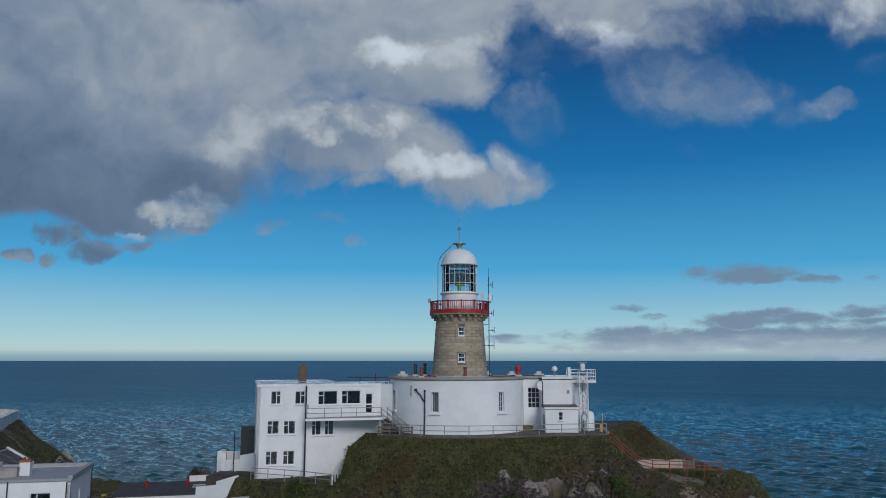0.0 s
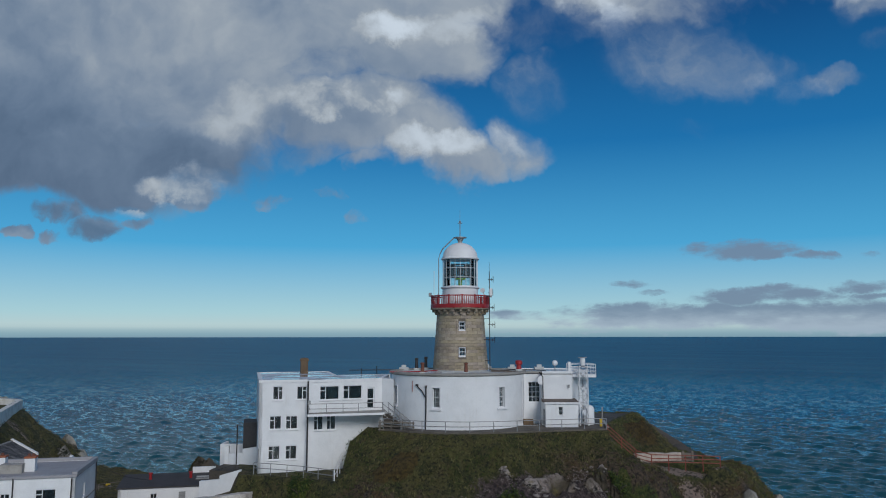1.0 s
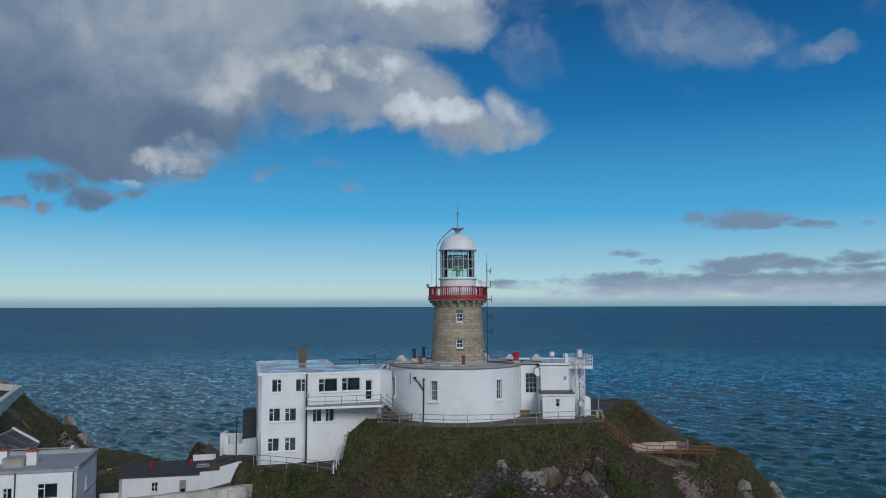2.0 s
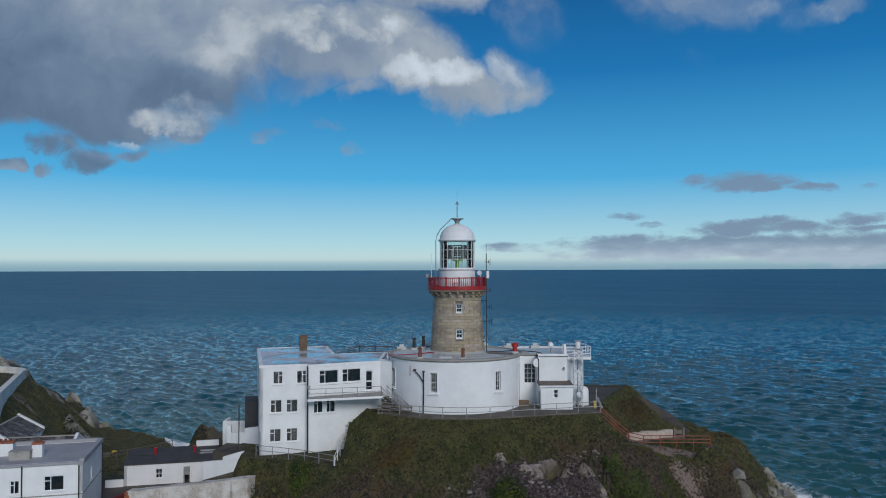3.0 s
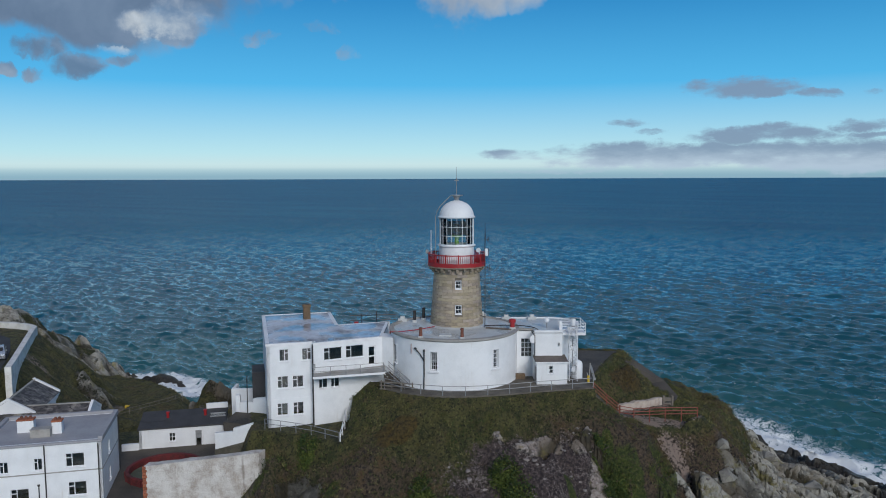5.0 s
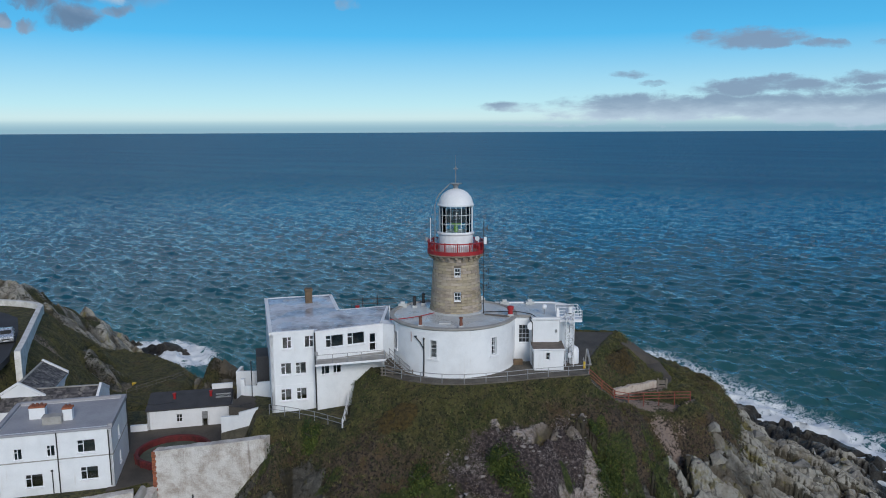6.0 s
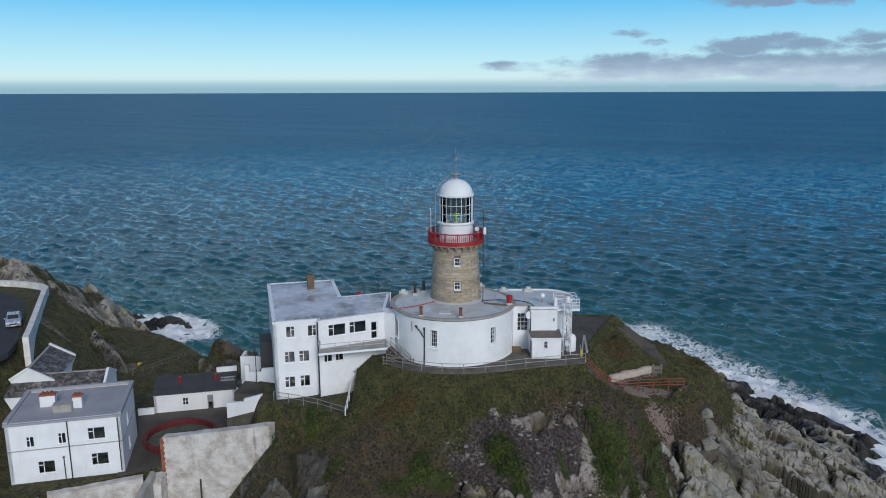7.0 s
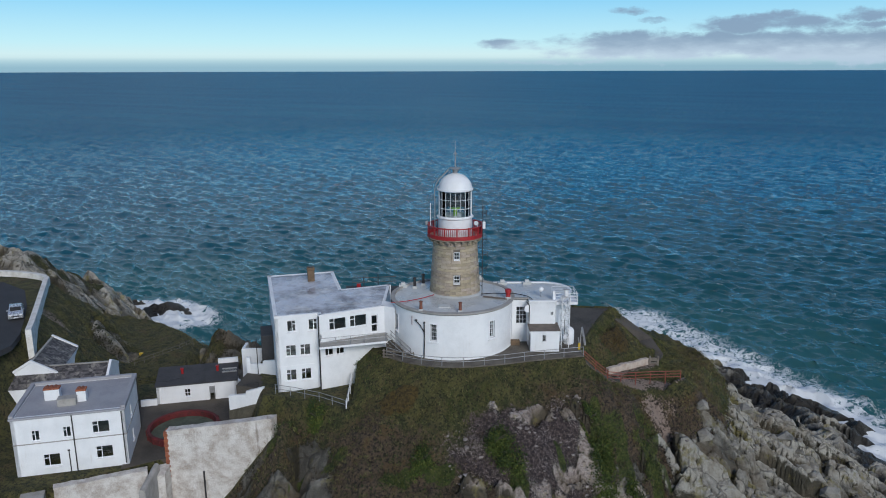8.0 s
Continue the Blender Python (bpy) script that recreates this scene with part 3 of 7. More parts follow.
COURT = [(-52.0, 63.5), (-41.5, 63.6), (-37.0, 65.3), (-28.9, 70.3), (-19.2, 70.9), (-19.6, 76.0), (-24.0, 84.0), (-24.0, 90.0), (-37.0, 90.0), (-52.0, 86.0)]
LAWN = [(-37.0, 94.0), (-37.5, 104.0), (-42.5, 114.5), (-49.0, 120.0), (-60.0, 126.0), (-63.0, 123.0), (-51.0, 104.0), (-44.0, 92.0)]
HILL = [(-53.0, 76.0), (-51.6, 85.8), (-60.0, 107.9), (-67.2, 112.6), (-82.0, 116.0), (-135.0, 120.0), (-150.0, 60.0), (-66.0, 56.0)]


CLIFF_PATH = [(15.9, 75.2, 25.3), (17.2, 75.1, 24.1), (18.8, 75.3, 22.75), (20.4, 75.9, 22.3), (24.0, 76.8, 22.1), (27.6, 77.4, 21.9)]


def outside(outline, X, Y):
    """Distance from an outline, 0 within it."""
    best, inside = np.full(X.shape, 1e9), np.zeros(X.shape, bool)
    for (ax, ay), (bx, by) in zip(outline, outline[1:] + outline[:1]):
        ex, ey = bx - ax, by - ay
        t = np.clip(((X - ax) * ex + (Y - ay) * ey) / (ex * ex + ey * ey), 0, 1)
        best = np.minimum(best, np.hypot(X - ax - t * ex, Y - ay - t * ey))
        if ey:
            inside ^= ((ay > Y) != (by > Y)) & (X < ex * (Y - ay) / ey + ax)
    return np.where(inside, 0.0, best)


def ridge(X, Y, a, b, za, zb, slope):
    """A crest between two points that falls away on both sides."""
    ex, ey = b[0] - a[0], b[1] - a[1]
    t = np.clip(((X - a[0]) * ex + (Y - a[1]) * ey) / (ex * ex + ey * ey), 0, 1)
    return za + (zb - za) * t - slope * np.hypot(X - a[0] - t * ex, Y - a[1] - t * ey)


def fbm(X, Y, size, octaves, seed):
    """Smooth value noise on a lattice, about -1 to 1."""
    total, amp, norm = np.zeros(X.shape), 1.0, 0.0
    for o in range(octaves):
        rng = np.random.RandomState(seed + o)
        table = rng.rand(256, 256) * 2 - 1
        u, v = X / size * 2 ** o + 37.1 * o, Y / size * 2 ** o + 11.7 * o
        i, j = np.floor(u).astype(int), np.floor(v).astype(int)
        f, g = u - i, v - j
        f, g = f * f * (3 - 2 * f), g * g * (3 - 2 * g)
        c = [table[(i + a) % 256, (j + b) % 256] for a in (0, 1) for b in (0, 1)]
        total += amp * ((c[0] * (1 - g) + c[1] * g) * (1 - f) + (c[2] * (1 - g) + c[3] * g) * f)
        norm += amp
        amp *= 0.52
    return total / norm


def smooth(x, a, b):
    t = np.clip((x - a) / (b - a), 0, 1)
    return t * t * (3 - 2 * t)


def cells(X, Y, size, seed):
    """Slabs of rock: for each point the random tilt-plane height of its nearest cell, and how near the joint is."""
    rng = np.random.RandomState(seed)
    jit, tilt = rng.rand(128, 128, 2), rng.rand(128, 128, 3) * 2 - 1
    u, v = X / size, Y / size
    i, j = np.floor(u).astype(int), np.floor(v).astype(int)
    d1, d2, h = np.full(X.shape, 9.0), np.full(X.shape, 9.0), np.zeros(X.shape)
    for a in (-1, 0, 1):
        for b in (-1, 0, 1):
            ii, jj = (i + a) % 128, (j + b) % 128
            du, dv = u - (i + a + jit[ii, jj, 0]), v - (j + b + jit[ii, jj, 1])
            d = np.hypot(du, dv)
            new_h = tilt[ii, jj, 0] + 1.5 * (tilt[ii, jj, 1] * du + tilt[ii, jj, 2] * dv)
            closer = d < d1
            d2 = np.where(closer, d1, np.minimum(d2, d))
            h, d1 = np.where(closer, new_h, h), np.where(closer, d, d1)
    return h, np.clip((d2 - d1) * 4.5, 0, 1)


def land(X, Y):
    """Heights of the headland, and the shares of rock, scree, heather, moss and bare soil."""
    X, Y = np.asarray(X, float), np.asarray(Y, float)
    k = outside(KNOLL, X, Y)
    wobble = fbm(X, Y, 9.0, 3, 5)
    knoll = 25.88 - 0.78 * k * (1 + 0.12 * wobble) - 0.006 * np.maximum(k - 6, 0) ** 2 - 0.75 * np.maximum(k - 4.5, 0) * smooth(X, 8, 16)
    e = outside(SHOULDER, X, Y)
    shoulder = 22.3 - 0.15 * (np.clip(X, 18, 40) - 20) - 1.12 * np.minimum(e, 6.5) * (1 + 0.1 * wobble) - 0.46 * np.clip(e - 6.5, 0, 12) - 0.8 * np.maximum(e - 18.5, 0) - 0.5 * e * smooth(Y, 95, 103)
    t = outside(TERRACE, X, Y)
    terrace = 21.75 - (1.5 + 1.1 * smooth(X, -15, -19)) * t
    c = outside(COURT, X, Y)
    court = 16.2 - 6.5 * np.clip(c - 0.1, 0, 0.75) - 0.75 * np.maximum(c - 0.85, 0)
    lawn_d = outside(LAWN, X, Y)
    lawn = 15.6 - 0.05 * (Y - 96) - 0.95 * lawn_d * (1 + 0.3 * wobble)
    h = outside(HILL, X, Y)
    hill = 25.2 - h * (0.95 + 1.5 * smooth(Y, 90, 84) * smooth(X, -62, -54) + 0.15 * wobble)
    hill = np.where(h > 0, hill, 25.2)
    head = np.maximum.reduce([ridge(X, Y, (-115, 142), (-75, 128), 28.0, 24.8, 1.05), ridge(X, Y, (-75, 128), (-72, 146), 24.8, 15.0, 1.1), ridge(X, Y, (-72, 146), (-77, 171), 16.0, 4.2, 1.1)])
    spur = np.maximum.reduce([ridge(X, Y, (-36.5, 108), (-41, 107), 13.6, 13.0, 0.9), ridge(X, Y, (-25.5, 101.5), (-33.2, 104.0), 17.4, 18.9, 1.5)])
    reef = np.maximum.reduce([ridge(X, Y, (42, 134), (53, 120), 2.6, 3.4, 0.5), ridge(X, Y, (53, 120), (58.5, 109), 3.4, 3.6, 0.5), ridge(X, Y, (58.5, 109), (58.3, 98), 3.6, 3.2, 0.5), ridge(X, Y, (58.3, 98), (60, 80), 3.2, 3.2, 0.45)])
    bluff = ridge(X, Y, (-49.5, 101), (-62, 122), 20.3, 17.2, 1.2)
    east_spur = ridge(X, Y, (25, 97), (38, 118), 20.5, 5.0, 0.7)
    skerry = np.maximum(ridge(X, Y, (-69.5, 168.5), (-65, 170), 1.5, 1.2, 0.5), ridge(X, Y, (58, 92), (63, 96), 1.6, 1.0, 0.5))
    mound = ridge(X, Y, (19.2, 80.6), (22.0, 84.6), 26.3, 25.7, 1.0)
    ramp = np.maximum.reduce([ridge(X, Y, a[:2], b[:2], a[2] - 0.1, b[2] - 0.1, 0.9) for a, b in zip(TRACK, TRACK[1:])])
    buttress = ridge(X, Y, (-16.3, 69.2), (-16.6, 65.5), 20.9, 17.6, 1.3)
    shelf = ridge(X, Y, (19.0, 75.0), (26.0, 77.2), 22.6, 21.95, 1.0)
    layers = [shelf, knoll, terrace, court, lawn, hill, head, spur, bluff, east_spur, skerry, mound, reef, shoulder, ramp, buttress]
    top = np.maximum.reduce(layers)
    soft = 0.5
    z = top + soft * np.log(sum(np.exp(np.clip((a - top) / soft, -30, 0)) for a in layers))
    by_path = np.full(X.shape, 99.0)
    for a, b in [*zip(CLIFF_PATH, CLIFF_PATH[1:]), ((19.3, 77.3, 22.4), (25.4, 81.8, 21.8))]:
        ex, ey = b[0] - a[0], b[1] - a[1]
        t1 = np.clip(((X - a[0]) * ex + (Y - a[1]) * ey) / (ex * ex + ey * ey), 0, 1)
        d1 = np.hypot(X - a[0] - t1 * ex, Y - a[1] - t1 * ey)
        over = np.maximum(d1 - 0.8, 0)
        z = np.where((d1 < 9.0) & (X > 16.2), np.maximum(z, a[2] + (b[2] - a[2]) * t1 - 0.05 - 1.05 * over), z)
        tu = ((X - a[0]) * ex + (Y - a[1]) * ey) / (ex * ex + ey * ey)
        cap = a[2] + (b[2] - a[2]) * t1 - 0.04 + np.where(Y > a[1] + t1 * ey, 1.3, -0.30) * over
        z = np.where((d1 < 5.0) & ((Y > a[1] + t1 * ey) | (tu > -0.1) & (tu < 1.4)) & (X > 16.0), np.minimum(z, cap), z)
        by_path = np.minimum(by_path, d1)
    z = np.minimum(z, np.where((k <= 0), 25.62 + 0.22 * smooth(Y, 79, 76), np.where(t <= 0, 21.9, 99.0)))
    made = np.minimum.reduce([k, t + 0.3, c, h])
    wild = smooth(made, 0.2, 2.5) * smooth(by_path, 0.7, 3.0)
    # where bare rock shows: the east flank, the foot of the slopes and the cliffs
    n = fbm(X, Y, 14.0, 4, 21)
    fore = smooth(z, 21.5, 18.0) * smooth(Y, 74, 68)
    rock = smooth(X, 23, 29) * smooth(z, 17.9, 15.2) + 0.75 * smooth(z, 13.0, 8.0) + 1.15 * smooth(X, -8.5, -13) * fore * smooth(X, -32, -22) * smooth(z, 20.8, 18.8)
    rock = rock + 0.65 * smooth(X, 10, 20) * smooth(z, 18.6, 16.6) + 0.62 * smooth(-head + z, 1.2, 0.2) * smooth(Y, 112, 122) + smooth(spur - z, -1.0, -0.3) + smooth(bluff - z, -1.4, -0.4) * 1.2
    outcrop = smooth(fbm(X, Y, 5.0, 4, 170), 0.22, 0.42) * smooth(z, 21.5, 19.0) * smooth(X, -6, 4)
    rock = np.clip(rock + 0.6 * n * (rock > 0.03) + 0.8 * outcrop - 0.75 * smooth(fbm(X, Y, 6.0, 4, 180), 0.02, 0.30) * smooth(z, 5, 9), 0, 1) * wild
    wx, wy = X + 4.5 * fbm(X, Y, 7.0, 4, 140), Y + 4.0 * fbm(X, Y, 7.0, 4, 150)
    scree = np.clip(smooth(np.hypot((wx - 8.5) / 9.0, (wy - 65.0) / 4.6), 1.35, 0.45) * 0.85 + 0.55 * n, 0, 1) * wild * smooth(z, 24.2, 22.6)
    heath = np.clip(0.30 + 0.55 * smooth(z, 24.0, 20.5) * smooth(Y, 80, 74) + 0.8 * n - 0.25 * smooth(X, -40, -46), 0, 1) * wild
    moss = np.clip(1.2 * smooth(fbm(wx + 5, wy, 5.5, 4, 33), 0.10, 0.30), 0, 1) * wild * smooth(z, 23.5, 20.0) * smooth(Y, 76, 70)
    moss = np.maximum(moss, smooth(lawn_d, 1.5, 0) * 0.45)
    ux, uy = X + 1.5 * fbm(X, Y, 3.0, 3, 210), Y + 1.5 * fbm(X, Y, 3.0, 3, 220)

    def spots(rows):
        return np.maximum.reduce([smooth(np.hypot((ux - cx) / rx, (uy - cy) / ry), 1.35, 0.5) for cx, cy, rx, ry in rows])

    moss = np.maximum(moss * 0.7, 0.95 * spots([(16.6, 69.5, 0.7, 1.0), (16.9, 67.9, 1.1, 1.0), (17.6, 66.7, 1.2, 1.1), (5.8, 64.2, 1.1, 0.9), (7.2, 61.8, 1.0, 1.2), (-4.5, 61.8, 2.0, 1.0), (-0.6, 62.2, 1.6, 1.0), (-13.3, 70.8, 1.9, 0.7), (19.6, 67.6, 0.6, 1.2), (12.6, 66.0, 0.6, 0.5)]) * wild)
    rust = spots([(21.3, 74.5, 1.3, 0.9), (22.4, 72.8, 1.3, 1.3), (22.8, 71.2, 1.0, 1.0), (25.8, 70.2, 1.3, 1.2), (-4.7, 68.7, 2.0, 1.2), (27.0, 78.5, 2.0, 1.0), (20.9, 82.4, 2.6, 2.2)]) * wild
    pale = spots([(11.5, 63.3, 1.8, 0.8), (16.6, 64.9, 1.2, 1.0), (8.7, 67.4, 1.9, 0.9), (10.5, 68.3, 1.6, 0.8), (13.9, 68.7, 1.2, 1.1), (15.6, 67.6, 0.9, 1.2), (16.0, 66.0, 1.4, 1.2), (13.2, 64.8, 2.0, 1.0), (9.8, 62.3, 1.9, 0.9), (2.6, 61.0, 1.9, 0.9), (6.4, 60.5, 1.8, 0.9), (5.2, 68.0, 0.9, 0.6), (14.8, 64.5, 1.6, 1.0), (19.5, 65.0, 1.5, 1.2)]) * wild
    rock = np.maximum(rock, 0.9 * pale)
    bare = np.maximum(smooth(by_path, 1.5, 0.6) * 0.6, 0) + np.maximum(smooth(np.hypot((wx - 24.9) / 2.3, (wy - 73.9) / 2.2), 1.3, 0.2) * 0.66, smooth(np.hypot((wx + 55) / 3.5, (wy - 97) / 2.2), 1.0, 0.5) * 0.6)
    down, across = X * 0.96 - Y * 0.27, X * 0.27 + Y * 0.96
    slab, joint = cells(down * 0.36 + 1.6 * wobble, across * 0.85 + 2.0 * fbm(X, Y, 6.0, 3, 44), 3.9, 3)
    slab3, joint3 = cells(down * 0.55, across + 0.3 * fbm(X, Y, 1.0, 2, 49), 0.62, 12)
    slab2, joint2 = cells(down * 0.38 + 0.9 * wobble, across + 0.8 * fbm(X, Y, 2.0, 2, 47), 1.6, 8)
    z = z + wild * (0.75 * fbm(X, Y, 3.2, 3, 50) + 0.50 * np.abs(fbm(X, Y, 1.3, 2, 60)) + 0.16 * fbm(X, Y, 0.7, 1, 64) - 0.1) * (1 - 0.5 * smooth(lawn_d, 2, 0)) * (1 - 0.55 * rock)
    z = z + wild * rock * (1.45 * slab - 1.7 * (1 - joint) ** 2 + 0.42 * slab2 - 0.6 * (1 - joint2) ** 2 + 0.13 * slab3 - 0.18 * (1 - joint3) ** 2)
    # grooves between slabs, where the rock colour is darkened as crevice shade
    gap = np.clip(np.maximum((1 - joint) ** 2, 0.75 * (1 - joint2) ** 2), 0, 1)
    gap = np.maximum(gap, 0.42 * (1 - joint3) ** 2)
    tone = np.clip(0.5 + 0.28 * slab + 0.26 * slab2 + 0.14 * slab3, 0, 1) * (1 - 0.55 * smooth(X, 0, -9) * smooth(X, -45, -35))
    return z, dict(rock=rock, scree=scree, heath=heath, moss=moss, bare=bare, rust=rust, pale=pale, gap=gap, tone=tone, path=by_path)


def ground_z(x, y):
    return float(land([x], [y])[0][0])


def spaced(*runs):
    """Coordinates in runs of (start, end, spacing)."""
    out = []
    for a, b, s in runs:
        out += list(np.arange(a, b, s))
    return np.array(out + [runs[-1][1]])


def sheet(name, X, Y, Z, fields, mat, kind, label, category, sharp=None):
    ny, nx = X.shape
    index = np.arange(nx * ny).reshape(ny, nx)
    quads = np.stack([index[:-1, :-1], index[:-1, 1:], index[1:, 1:], index[1:, :-1]], -1).reshape(-1, 4)
    mesh = bpy.data.meshes.new(name)
    mesh.from_pydata(np.stack([X, Y, Z], -1).reshape(-1, 3).tolist(), [], quads.tolist())
    for key, field in fields.items():
        mesh.attributes.new(key, "FLOAT", "POINT").data.foreach_set("value", field.ravel().astype(np.float32))
    mesh.materials.append(mat)
    mesh.shade_smooth()
    if sharp is not None:
        corner = sharp.ravel()[quads].mean(1)
        mesh.polygons.foreach_set("use_smooth", corner < 0.35)
    return tagged(new(name, mesh), label, category, kind=kind)


gx = spaced((-170, -95, 3.0), (-95, -48, 0.6), (-48, -18, 0.4), (-18, 64, 0.22), (64, 100, 1.5))
gy = spaced((20, 54, 2.0), (54, 94, 0.22), (94, 130, 0.45), (130, 200, 0.8))
GX, GY = np.meshgrid(gx, gy)
GZ, FIELDS = land(GX, GY)
GZ = np.maximum(GZ, -4.0)
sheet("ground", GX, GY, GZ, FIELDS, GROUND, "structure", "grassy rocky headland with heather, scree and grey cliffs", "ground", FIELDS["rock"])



def rows_out(start, end, least, share):
    """Distances that open up as they go out."""
    out = [start]
    while out[-1] < end:
        out.append(min(end, out[-1] + max(least, share * out[-1] ** 2)))
    return out


def wind_sea(n, size, peak, heading, spread, waves, seed):
    """A tile of sea: heights and sideways drift of a random sea whose crests run across the heading, for waves between two lengths."""
    g = np.random.RandomState(seed)
    k1 = np.fft.fftfreq(n, size / n) * 2 * math.pi
    KX, KY = np.meshgrid(k1, k1)
    K = np.hypot(KX, KY)
    K[0, 0] = 1.0
    turn = np.arctan2(KY, KX) - radians(heading)
    power = K ** -3.15 * np.exp(-1.25 * (2 * math.pi / peak / K) ** 2) * (0.03 + np.abs(np.cos(turn)) ** spread)
    power[0, 0] = 0.0
    phase = (g.normal(size=(n, n)) + 1j * g.normal(size=(n, n))) * np.sqrt(power)
    whole = np.fft.ifft2(phase).real.std()
    length = 2 * math.pi / K
    phase = np.where((length >= waves[0]) & (length < waves[1]), phase, 0)
    return [np.fft.ifft2(f).real / whole for f in (phase, 1j * phase * KX / K, 1j * phase * KY / K)]


def sample(tile, size, X, Y):
    n = tile.shape[0]
    u, v = X / size * n, Y / size * n
    i, j = np.floor(u).astype(int), np.floor(v).astype(int)
    f, g = u - i, v - j
    i, j, i2, j2 = i % n, j % n, (i + 1) % n, (j + 1) % n
    return (tile[j, i] * (1 - f) + tile[j, i2] * f) * (1 - g) + (tile[j2, i] * (1 - f) + tile[j2, i2] * f) * g


# the sea rises by a trifle far out, as its curve would leave it from here
across = np.linspace(-0.72, 0.72, 760)
wing = np.linspace(0.0, 1.0, 14)[1:] ** 2.5
ahead = np.array([-4900.0, -2500.0, -900.0, -300.0, -80.0, 0.0, 30.0, 55.0, 75.0] + rows_out(88.0, 4930.0, 0.5, 1.6e-5))
span = np.maximum(ahead, 150.0)[:, None]
SX = np.concatenate([-(0.72 * span + (4930 - 0.72 * span) * wing[::-1]), across * span, 0.72 * span + (4930 - 0.72 * span) * wing], 1)
SY = np.repeat(ahead[:, None], SX.shape[1], 1)
RR = np.hypot(SX, SY)
SZ = 28.0 * np.clip((RR - 1500) / 3400, 0, 1) ** 2
crest = np.zeros(SX.shape)
DX, DY = np.zeros(SX.shape), np.zeros(SX.shape)
for waves, fade_from, fade_to in (((7.0, 60.0), 800, 2200), ((2.8, 7.0), 330, 900), ((1.0, 2.8), 150, 330)):
    tiles = wind_sea(1024, 410.0, 11.5, 47.0, 4.0, waves, 5)
    ease = smooth(RR, fade_to, fade_from) * smooth(SY, 40, 80)
    swell = [sample(t, 410.0, SX + 37.0, SY) * ease for t in tiles]
    crest += swell[0]
    DX += swell[1]
    DY += swell[2]
WAVE = 0.34
SZ += WAVE * crest
crest = 0.5 + 0.2 * crest
depth_here, _ = land(SX, SY)
patchy = fbm(SX, SY, 16.0, 3, 120)


def off_line(points):
    """Distance of the sea's points from a line."""
    return np.minimum.reduce([-ridge(SX, SY, a, b, 0.0, 0.0, 1.0) for a, b in zip(points, points[1:])])


surf = np.maximum(smooth(off_line([(44, 158), (52, 138), (57.5, 122), (62.6, 110), (62.0, 99.5), (63, 90), (66, 74)]), 18, 2), smooth(off_line([(-76, 166), (-68, 166), (-60, 163)]), 13, 2))
foam = np.clip(smooth(depth_here, -6.0, 0.5) * 0.6 + smooth(depth_here, -3.0, 0.0) * 0.3 + 0.56 * surf * (1 + 0.6 * patchy), 0, 1)
sheet("sea", SX + 0.8 * WAVE * DX, SY + 0.8 * WAVE * DY, SZ, dict(foam=foam, shoal=smooth(depth_here, -40.0, 0.0), crest=np.clip(crest, 0, 1.2)), SEA, "structure", "wind-ruffled blue-green sea with white surf along the rocks", "sea")

# ---------------------------------------------------------------- the round building at the tower's foot

DRUM_X, DRUM_Y, DRUM_R = 1.45, 79.95, 6.95
BASE_Z, DECK_Z = 25.2, 31.15


def round_wall(cx, cy, r, thick):
    """place() for a round wall: u is the angle in degrees, 0 towards -y, rising to the right."""
    def place(u, d, z):
        a = radians(u)
        return Vector((cx + (r - thick * d) * math.sin(a), cy - (r - thick * d) * math.cos(a), z))
    return place


